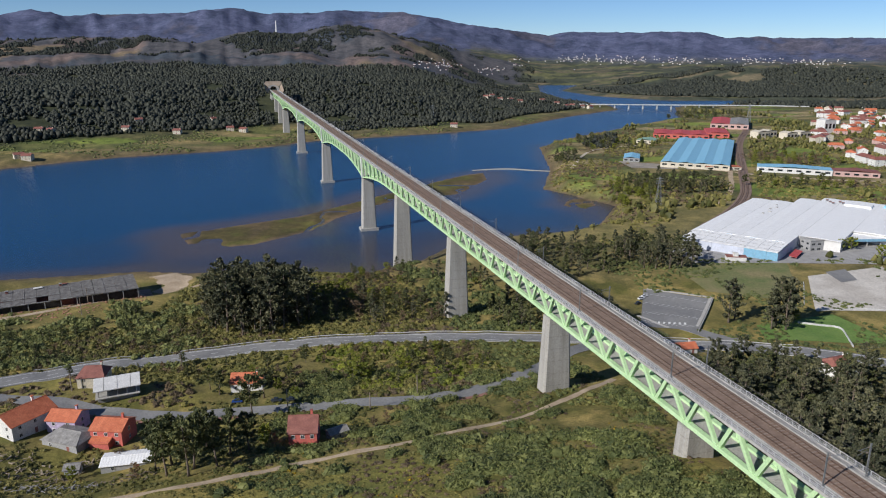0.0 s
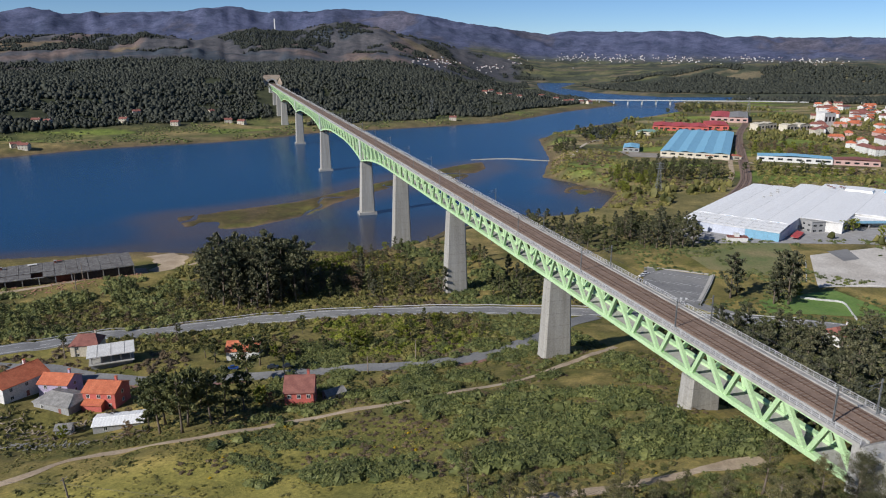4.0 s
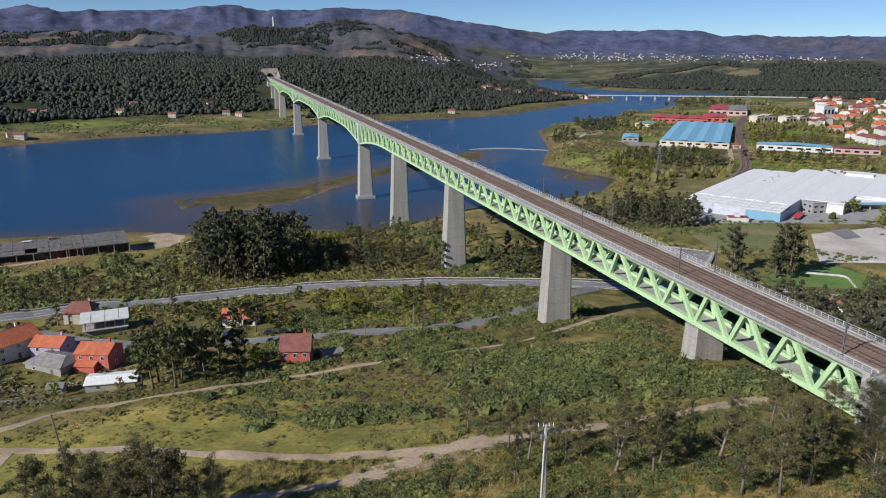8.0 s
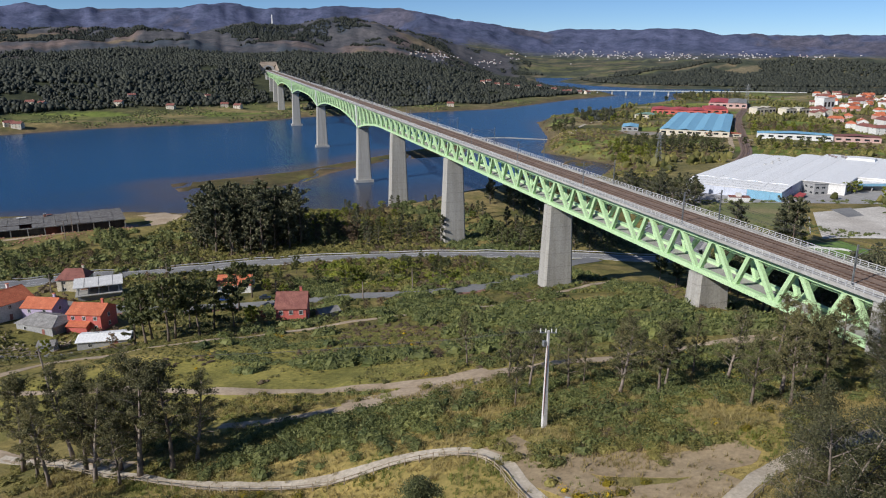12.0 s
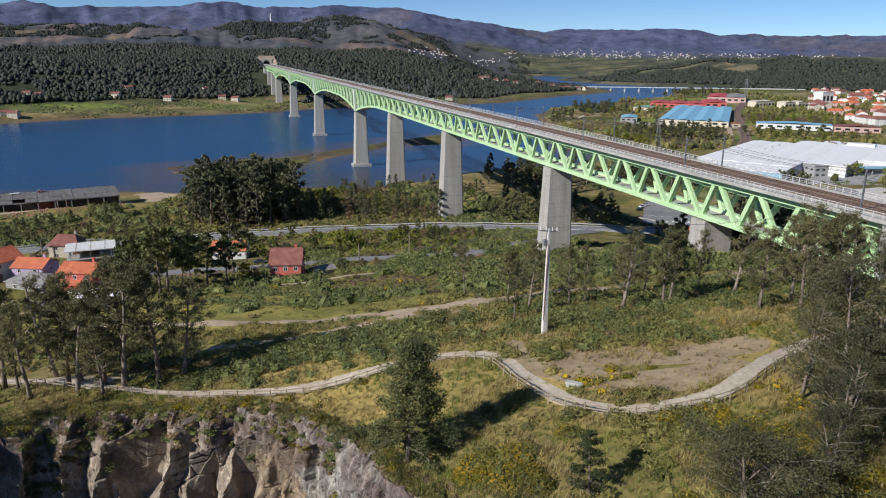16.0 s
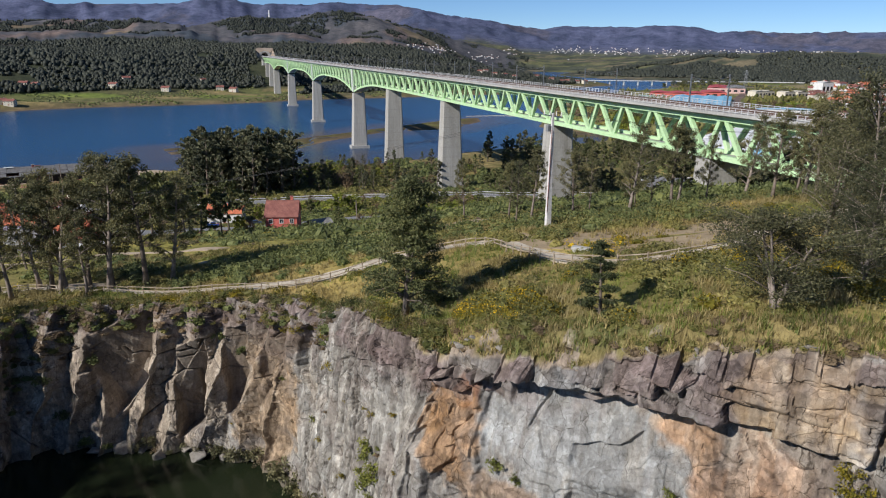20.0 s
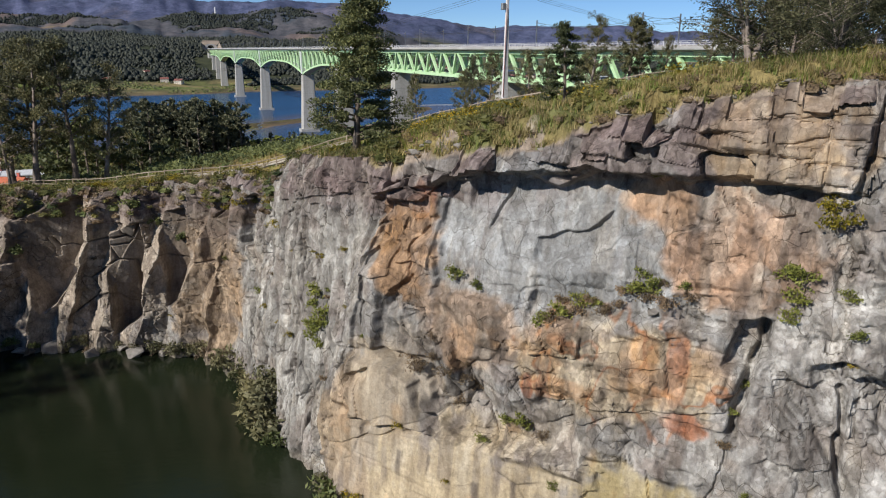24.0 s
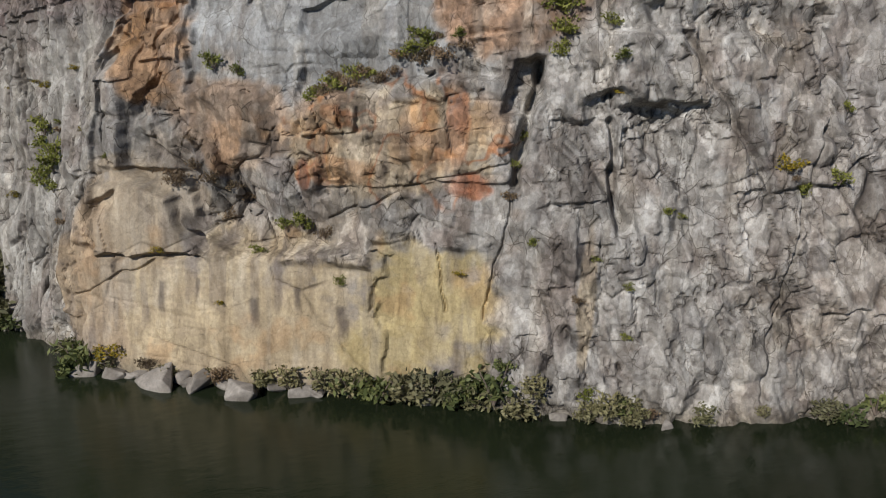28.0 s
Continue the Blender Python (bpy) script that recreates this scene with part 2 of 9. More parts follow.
# foot of the quarry cliff, from end to end; its unseen west side is set close in to cast shade
CLIFF = np.array([(-64, -60), (-63, 10), (-61, 50), (-57, 70), (-49, 80), (-24, 78.5), (-15.5, 71), (-10, 59), (-4.2, 49), (4, 43), (13.5, 37.5), (23, 31.5), (35, 26.5), (50, 21), (72, 12), (98, -8), (110, -40)], float)
POOL_Z = 28.5


def seg_dist(x, y, poly, closed=True):
    """Distance to a polygon's outline, and whether inside."""
    d = np.full(np.shape(x), 1e9)
    inside = np.zeros(np.shape(x), bool)
    n = len(poly)
    for i in range(n if closed else n - 1):
        (ax, ay), (bx, by) = poly[i], poly[(i + 1) % n]
        ex, ey = bx - ax, by - ay
        k = np.clip(((x - ax) * ex + (y - ay) * ey) / (ex * ex + ey * ey), 0, 1)
        d = np.minimum(d, np.hypot(x - ax - k * ex, y - ay - k * ey))
        if closed and ay != by:
            inside ^= ((ay > y) != (by > y)) & (x < (bx - ax) * (y - ay) / (by - ay) + ax)
    return d, inside


def cells(u, v, su, sv, seed, jit=0.85, square=0.0):
    """For each point the random numbers of its nearest seed, the offset from it, and how near the next seed is (square: blocky cells)."""
    gu, gv = u / su, v / sv
    iu, iv = np.floor(gu), np.floor(gv)
    best = np.full(u.shape, 1e9)
    second = np.full(u.shape, 1e9)
    r = [np.zeros(u.shape) for _ in range(5)]
    for a in (-1, 0, 1):
        for b in (-1, 0, 1):
            cu, cv = iu + a, iv + b
            pu = cu + 0.5 + jit * (lattice(cu, cv, seed) - 0.5)
            pv = cv + 0.5 + jit * (lattice(cu, cv, seed + 1) - 0.5)
            x, y = np.abs(gu - pu), np.abs(gv - pv)
            d = (1 - square) * np.hypot(x, y) + square * np.maximum(x, y)
            near = d < best
            second = np.where(near, best, np.minimum(second, d))
            best = np.where(near, d, best)
            for k in range(3):
                r[k] = np.where(near, lattice(cu, cv, seed + 2 + k) * 2 - 1, r[k])
            r[3] = np.where(near, (gu - pu) * su, r[3])
            r[4] = np.where(near, (gv - pv) * sv, r[4])
    return r, second - best


def facets(u, v, su, sv, seed, tu, tv, lift, jit=0.8, steep=5.0, flat=0.40):
    """Broken rock as flat-faced blocks that meet in sharp grooves: how far each point stands out, nearness of a groove, and the block's own random number."""
    gu, gv = u / su, v / sv
    iu, iv = np.floor(gu), np.floor(gv)
    best, second = np.full(u.shape, -1e9), np.full(u.shape, -1e9)
    own = np.zeros(u.shape)
    for a in (-1, 0, 1):
        for b in (-1, 0, 1):
            cu, cv = iu + a, iv + b
            du = gu - (cu + 0.5 + jit * (lattice(cu, cv, seed) - 0.5))
            dv = gv - (cv + 0.5 + jit * (lattice(cu, cv, seed + 1) - 0.5))
            r1, r2, r3 = [lattice(cu, cv, seed + 2 + k) * 2 - 1 for k in range(3)]
            val = lift * r1 + tu * np.sign(r2) * (0.35 + 0.65 * np.abs(r2)) * du * su + tv * r3 * dv * sv - steep * lift * np.maximum(0, np.maximum(np.abs(du), np.abs(dv)) - flat)
            near = val > best
            second = np.where(near, best, np.maximum(second, val))
            own = np.where(near, lattice(cu, cv, seed + 5) * 2 - 1, own)
            best = np.where(near, val, best)
    return best, best - second, own


PIT = np.vstack([CLIFF, [(80, -110), (-40, -110)]])
RIDGE_FAR = ((-60, 1.7), (-30.4, 1.83), (-28.4, 2.15), (-25.4, 1.84), (-22.8, 2.03), (-18.9, 2.2), (-16.3, 2.58), (-14.5, 2.29), (-12.9, 1.91),
             (-11.1, 2.08), (-7.8, 2.39), (-1.9, 2.24), (0, 1.92), (1.4, 1.55), (4.8, 1.01), (8.1, 0.63), (10.2, 0.92), (18.1, 0.85), (20.3, 0.41), (25.8, 0.46), (30.1, 0.41), (60, 0.5))
RIDGE_MID = ((-60, 0.2), (-30.7, 0.27), (-26.7, 0.42), (-21.2, 0.52), (-18.2, 0.1), (-14.1, 1.0), (-11.3, 0.71), (-7.9, 1.45), (-4.1, 1.1), (-0.2, 0.4), (3.3, -0.5),
             (7.2, -1.4), (11.5, -1.7), (20, -1.5), (28, -1.3), (60, -1.4))
RIDGE_LOW = ((-60, -1.0), (-31, -0.9), (-26, -0.6), (-23, -0.9), (-19, -0.55), (-16, -1.0), (-12, -0.5), (-9, -1.0), (-5, -0.7), (-2, -1.4), (1.5, -2.2), (4.5, -3.0), (8, -3.4), (60, -3.4))
HILL = (30.77, -21.17, 3.45, 2.54, -0.96, 8.98, -4.83, 0.08, -0.08, -3.83, 0.69, 0.31, -3.16, 1.78, 0.53)
KNOLLS = ((-14, 78, 12, -4.0), (22, 38, 11, 2.0), (-73, 165, 28, 3.0), (60, 166, 24, 3.2), (-118, 207, 24, -3.2), (14, 237, 20, -2.4), (-36, 92, 14, -1.5), (-123, 274, 20, 2.0), (-16.5, 75.5, 4.5, 1.9), (-3.5, 57.0, 5.5, -1.3))


def height(x, y):
    """Height of the ground over the river, without the quarry."""
    x, y = np.asarray(x, float), np.asarray(y, float)
    xc, yc = np.clip(x, -150, 150) / 100, (np.clip(y, 20, 400) - 200) / 100
    h, k = 0.0, 0
    for i in range(5):
        for j in range(5 - i):
            h = h + HILL[k] * xc ** i * yc ** j
            k += 1
    for kx, ky, r, a in KNOLLS:
        h = h + a * np.exp(-((x - kx) ** 2 + (y - ky) ** 2) / r ** 2)
    h = h + fbm(x, y, 22, 3, 5) * 0.8 * smooth01(430, 300, y)
    w = smooth01(310, 440, y)
    flat = 7 + 3 * smooth01(40, 200, x) + fbm(x, y, 90, 3, 9) * 1.2
    yard = seg_dist(x, y, np.array([(-300, 392), (-190, 440)], float), False)[0]
    flat = flat - 5.9 * smooth01(44, 20, yard)
    h = h * (1 - w) + flat * w
    # river and its far side
    d, inside = seg_dist(x, y, RIVER)
    far = smooth01(880, 930, y + 0.18 * x) * (~inside)
    left = smooth01(420, 250, x - np.clip(y - 1500, 0, 900) * 0.1)
    rise = smooth01(70, 520, d)
    h_far = 5 + 2.5 * fbm(x, y, 120, 3, 3) + left * rise * (70 + 12 * fbm(x, y, 380, 3, 21)) + (1 - left) * smooth01(60, 500, d) * (16 + 8 * fbm(x, y, 300, 3, 22))
    far = far * np.where((x > 130) & (y < 1900), smooth01(-60, 60, (y - 1290) - (x - 300) * 1.25), 1)
    h = h * (1 - far) + h_far * far
    # hills and ridges behind
    r, az = np.hypot(x, y), np.degrees(np.arctan2(x, y))
    rough = fbm(x, y, 420, 5, 31)
    crag = 1 - 2 * np.abs(fbm(x, y, 330, 4, 32))
    wob = 1.6 * fbm(x, y, 500, 2, 33)
    clear_of = smooth01(40, 700, d)
    for rad, rise_w, ridge, amp in ((2420, 480, RIDGE_LOW, 13), (3050, 700, RIDGE_MID, 24), (4680, 1250, RIDGE_FAR, 44)):
        top = 151.5 + rad * np.tan(np.radians(np.interp(az + wob * smooth01(4.7, 0.5, np.abs(r - rad) / 300), *zip(*ridge))))
        top = np.maximum(top + 5.0 * fbm(az * 40, r * 0.04, 18, 4, 34), 16)
        m = smooth01(rad - rise_w, rad, r + 60 * rough)
        lump = (amp * crag + 0.5 * amp * rough) * smooth01(rad - 30, rad - rise_w * 0.45, r) * smooth01(rad - rise_w, rad - rise_w * 0.6, r)
        after = 1 - 0.28 * smooth01(rad + 20, rad + 420, r)
        h = np.where(y > 0, h + np.maximum(0, (top * after + np.minimum(lump, 0.25 * top)) - h) * m * np.where(rad < 4000, clear_of, smooth01(0, 200, d)), h)
    # bed, banks
    bank = smooth01(0, 26, d)
    h = np.where(inside, -np.minimum(0.12 * d, 4.0), 0.35 + (h - 0.35) * bank)
    for poly, up in ((ISLAND, 0.75), (ISLET, 0.6)):
        d, inside = seg_dist(x, y, poly)
        up = up - 1.3 * smooth01(0.16, 0.03, np.abs(fbm(x, y, 46, 2, 78)))
        h = np.where(inside, np.maximum(h, np.minimum(d * 0.09, up) + 0.12 * fbm(x, y, 14, 2, 7)), np.where(d < 22, np.maximum(h, 0.04 - 0.05 * d), h))
    return h


def ground_z(x, y):
    """Height of the ground with the quarry cut out of it."""
    h = height(x, y)
    d, inside = seg_dist(np.asarray(x, float), np.asarray(y, float), PIT)
    back = np.where(inside, 0.0, smooth01(6.0, 7.0, d))
    return np.where(inside, POOL_Z - 5.0, (POOL_Z - 5.0) + (h - POOL_Z + 5.0) * back)


def gz(x, y):
    return float(ground_z(np.array([x]), np.array([y]))[0])


def ground_mix(name):
    m, nt, b = nodes_of(name, 0.95)
    b.inputs["Specular IOR Level"].default_value = 0.2
    at = nt.nodes.new("ShaderNodeAttribute")
    at.attribute_name = "cover"
    co = place_of(nt)
    f0 = noise_of(nt, 0.016, 7, co, 0.72)
    f1 = noise_of(nt, 0.09, 6, co, 0.7)
    f2 = noise_of(nt, 0.9, 6, co, 0.75)
    col = mix_of(nt, at.outputs["Color"], ramp2(nt, f1, (0.62, 0.66, 0.62), (1.35, 1.28, 1.2), 0.3, 0.7), 1.0, 'MULTIPLY')
    col = mix_of(nt, col, ramp2(nt, f2, (0.55, 0.58, 0.55), (1.4, 1.35, 1.3), 0.3, 0.72), 1.0, 'MULTIPLY')
    col = mix_of(nt, col, ramp2(nt, f0, (0.60, 0.66, 0.70), (1.38, 1.32, 1.28), 0.36, 0.64), 1.0, 'MULTIPLY')
    nt.links.new(col, b.inputs["Base Color"])
    bump_of(nt, b, f2, 0.7, 0.4)
    return m


def paint(col, w, c):
    return col + (np.array(c) - col) * w[..., None]


def build_ground():
    az = np.radians(np.concatenate([np.arange(-180, -44, 4.0), np.arange(-44, 44, 0.23), np.arange(44, 180, 4.0)]))
    rr = np.concatenate([[0.5, 12], np.geomspace(24, 4940, 600)])
    A, R = np.meshgrid(az, rr)
    X, Y = R * np.sin(A), R * np.cos(A)
    Z = ground_z(X, Y)
    na, nr = len(az), len(rr)
    idx = np.arange(na * nr).reshape(nr, na)
    q = np.stack([idx[:-1], np.roll(idx, -1, 1)[:-1], np.roll(idx, -1, 1)[1:], idx[1:]], -1).reshape(-1, 4)
    # cover, by kind of growth
    n1, n2, n3 = fbm(X, Y, 26, 4, 41), fbm(X, Y, 9, 3, 42), fbm(X, Y, 240, 4, 43)
    RR, AZ = np.hypot(X, Y), np.degrees(np.arctan2(X, Y))
    c = np.empty((*X.shape, 3))
    c[:] = (0.205, 0.172, 0.078)
    c = paint(c, smooth01(0.0, 0.7, n1), (0.115, 0.115, 0.042))
    c = paint(c, smooth01(0.1, 0.7, n2) * 0.7, (0.34, 0.265, 0.125))
    c = paint(c, smooth01(400, 320, Y) * smooth01(-0.1, -0.7, n1) * 0.5, (0.25, 0.235, 0.075))
    d, inside = seg_dist(X, Y, RIVER)
    heath_ = smooth01(150, 120, Y) * (Y > 0)
    c = paint(c, heath_ * 0.65, (0.32, 0.255, 0.12))
    c = paint(c, heath_ * smooth01(0.1, 0.5, -n1 + 0.3 * n2) * 0.6, (0.34, 0.255, 0.15))
    c = paint(c, heath_ * smooth01(0.15, 0.5, n2 - 0.3 * n1) * 0.5, (0.17, 0.18, 0.06))
    meadow = smooth01(10, -10, Y - 170 - 0.42 * (X + 60)) * smooth01(115, 128, Y) * smooth01(25, -10, X)
    c = paint(c, meadow * 0.65, (0.255, 0.245, 0.075))
    flats = smooth01(470, 560, Y) * (X > 60) * (RR < 2100)
    c = paint(c, flats * 0.7, (0.20, 0.18, 0.08))
    # strips of field, meadow and ploughed ground
    (k1, k2, k3, _, _), edge = cells(X * 0.9 + 0.3 * Y, Y - 0.25 * X, 95, 38, 801, 0.8, 0.8)
    tones = ((0.17, 0.24, 0.05), (0.24, 0.20, 0.10), (0.13, 0.15, 0.055), (0.30, 0.25, 0.15), (0.10, 0.105, 0.05))
    back = smooth01(880, 930, Y + 0.18 * X) * (~inside) * ~((X > 130) & (Y < 1900) & (Y - 1290 < (X - 300) * 1.25))
    low = np.clip(back + flats * smooth01(620, 700, Y), 0, 1)
    for i, tone in enumerate(tones):
        c = paint(c, low * (np.floor((k1 + 1) * 2.499) == i) * 0.8, tone)
    c = paint(c, low * smooth01(0.10, 0.02, edge) * 0.7, (0.07, 0.075, 0.035))
    c = paint(c, back * smooth01(85, 30, d + 25 * n1) * 0.8, (0.135, 0.12, 0.062))
    c = paint(c, back * np.where(X < -230, smooth01(140, 175, d), smooth01(45, 80, d)), (0.052, 0.060, 0.034))
    c = paint(c, smooth01(26, 3, d) * 0.75, (0.15, 0.115, 0.075))
    c = paint(c, inside * 1.0, (0.17, 0.125, 0.09))
    for poly in (ISLAND, ISLET):
        di, ins = seg_dist(X, Y, poly)
        c = paint(c, ins * smooth01(0.5, 5, di), (0.105, 0.088, 0.040))
        c = paint(c, ins * smooth01(0.1, 0.4, n1) * 0.8, (0.12, 0.092, 0.058))
        c = paint(c, ins * smooth01(0.2, 0.5, -n1) * 0.7, (0.12, 0.125, 0.038))
    # far hills: eucalyptus woods, brown heath, cleared ground; blue haze is painted in, most on the highest
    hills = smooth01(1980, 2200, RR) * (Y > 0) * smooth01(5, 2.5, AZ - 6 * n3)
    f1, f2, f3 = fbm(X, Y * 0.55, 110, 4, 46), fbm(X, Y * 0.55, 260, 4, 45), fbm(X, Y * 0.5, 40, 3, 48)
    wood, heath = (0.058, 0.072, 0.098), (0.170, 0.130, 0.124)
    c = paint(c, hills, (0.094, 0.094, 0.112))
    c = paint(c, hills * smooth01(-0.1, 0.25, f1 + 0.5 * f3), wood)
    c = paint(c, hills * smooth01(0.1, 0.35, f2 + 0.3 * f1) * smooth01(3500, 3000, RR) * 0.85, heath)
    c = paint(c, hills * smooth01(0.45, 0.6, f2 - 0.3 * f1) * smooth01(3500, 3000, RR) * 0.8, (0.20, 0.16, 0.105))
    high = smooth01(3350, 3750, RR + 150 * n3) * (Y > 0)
    # blue distance haze put into the colour of the highest ridges
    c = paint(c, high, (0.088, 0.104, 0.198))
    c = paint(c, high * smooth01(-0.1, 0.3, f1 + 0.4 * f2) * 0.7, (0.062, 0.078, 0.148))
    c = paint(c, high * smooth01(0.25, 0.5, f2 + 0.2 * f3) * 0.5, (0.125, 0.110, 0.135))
    plain = smooth01(2050, 2200, RR) * smooth01(3900, 3550, RR) * smooth01(2.0, 5, AZ - 6 * n3)
    c = paint(c, plain, (0.075, 0.085, 0.062))
    for i, tone in enumerate(((0.16, 0.165, 0.08), (0.19, 0.16, 0.11), (0.06, 0.07, 0.05))):
        c = paint(c, plain * (np.floor((k2 + 1) * 2.499) == i) * 0.75, tone)
    turf_ = smooth01(470, 400, Y) * (Y > 0)
    c = c * (1 + turf_[..., None] * np.array((0.03, 0.04, -0.13)))
    di, ins = seg_dist(X, Y, PIT)
    c = paint(c, (ins | (di < 6.5)) * 1.0, (0.10, 0.085, 0.06))
    return X, Y, Z, q, c


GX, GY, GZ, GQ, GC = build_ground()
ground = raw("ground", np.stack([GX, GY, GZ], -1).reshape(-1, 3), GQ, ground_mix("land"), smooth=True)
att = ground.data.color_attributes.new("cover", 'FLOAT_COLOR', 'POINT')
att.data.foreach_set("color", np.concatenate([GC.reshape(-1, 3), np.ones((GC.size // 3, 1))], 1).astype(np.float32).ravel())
tagged(ground, "rough ground with scrub, rough grass, fields and far wooded hills", "ground", kind="structure")


def water_mat(name, deep, rough, wave, size):
    m, nt, b = nodes_of(name, rough)
    co = place_of(nt)
    if deep:
        col = ramp2(nt, noise_of(nt, 0.05, 3, co), deep, tuple(v * 1.4 for v in deep))
    else:
        at = nt.nodes.new("ShaderNodeAttribute")
        at.attribute_name = "cover"
        col = at.outputs["Color"]
    nt.links.new(col, b.inputs["Base Color"])
    b.inputs["IOR"].default_value = 1.33
    st = nt.nodes.new("ShaderNodeMapping")
    st.inputs["Scale"].default_value = (1.0, 2.2, 1.0)
    nt.links.new(co, st.inputs[0])
    bump_of(nt, b, noise_of(nt, size, 5, st.outputs[0], 0.65), wave, 0.25)
    return m


def flat_sheet(name, outline, z, material):
    bm = bmesh.new()
    vs = [bm.verts.new((x, y, z)) for x, y in outline]
    f = bm.faces.new(vs)
    if f.normal.z < 0:
        f.normal_flip()
    f.normal_update()
    if f.normal.z < 0:
        bmesh.ops.reverse_faces(bm, faces=[f])
    bmesh.ops.triangulate(bm, faces=bm.faces[:])
    return part(name, bm, material)


def build_river():
    """The river's face, with brown silt showing in its shallows."""
    xs, ys = np.arange(-1500, 2001, 16.0), np.concatenate([np.arange(300, 1200, 10.0), np.arange(1200, 3000, 30.0)])
    X, Y = np.meshgrid(xs, ys)
    idx = np.arange(X.size).reshape(X.shape)
    f = np.stack([idx[:-1, :-1], idx[:-1, 1:], idx[1:, 1:], idx[1:, :-1]], -1).reshape(-1, 4)
    c = np.empty((*X.shape, 3))
    c[:] = (0.004, 0.048, 0.122)
    n = fbm(X, Y, 70, 3, 47)
    near = 620 + 0.45 * X
    c = paint(c, smooth01(60, -110, Y - near + 45 * n) * 0.9, (0.046, 0.041, 0.050))
    for poly in (ISLAND, ISLET):
        d, ins = seg_dist(X, Y, poly)
        c = paint(c, smooth01(46, 4, d + 12 * n) * 0.85, (0.085, 0.062, 0.052))
    d, ins = seg_dist(X, Y, RIVER)
    c = paint(c, smooth01(26, 3, d + 8 * n) * 0.7, (0.080, 0.062, 0.050))
    c = paint(c, smooth01(0.2, 0.7, fbm(X * 0.25, Y, 60, 3, 48)) * 0.3, (0.008, 0.055, 0.125))
    ob = raw("river_water", np.stack([X, Y, 0 * X], -1).reshape(-1, 3), f, water_mat("river", None, 0.24, 0.5, 0.35))
    att = ob.data.color_attributes.new("cover", 'FLOAT_COLOR', 'POINT')
    att.data.foreach_set("color", np.concatenate([c.reshape(-1, 3), np.ones((X.size, 1))], 1).astype(np.float32).ravel())
    return ob


river = build_river()
tagged(river, "wide blue river with faint ripples and brown shallows", "river", kind="structure")
pool = flat_sheet("quarry_water", [tuple(p) for p in np.vstack([CLIFF + np.array((1.5, 3.0)), PIT[len(CLIFF):]])], POOL_Z,
                  water_mat("pool", (0.012, 0.0165, 0.008), 0.05, 0.10, 0.8))
tagged(pool, "still dark green water of the flooded quarry", "water", kind="structure")


# ---- railway viaduct ----
AXIS0 = Vector((-63.0, 592.0, 0.0))
ALONG = Vector((-0.301, 0.9536, 0.0))
ACROSS = Vector((0.9536, 0.301, 0.0))
DECK_Z = 64.3
PIERS = (-438, -353, -233, -116, 0, 229, 472, 690, 772, 850)
DEEP = (0, 229, 472, 690)
S0, S1 = -493.0, 905.0


def on_axis(s, o, z):
    return AXIS0 + ALONG * s + ACROSS * o + Vector((0, 0, z))


def truss_depth(s):
    d = 10.2
    for p in DEEP:
        k = max(0.0, 1 - abs(s - p) / 92.0)
        d = max(d, 10.2 + 8.6 * k * k)
    return d


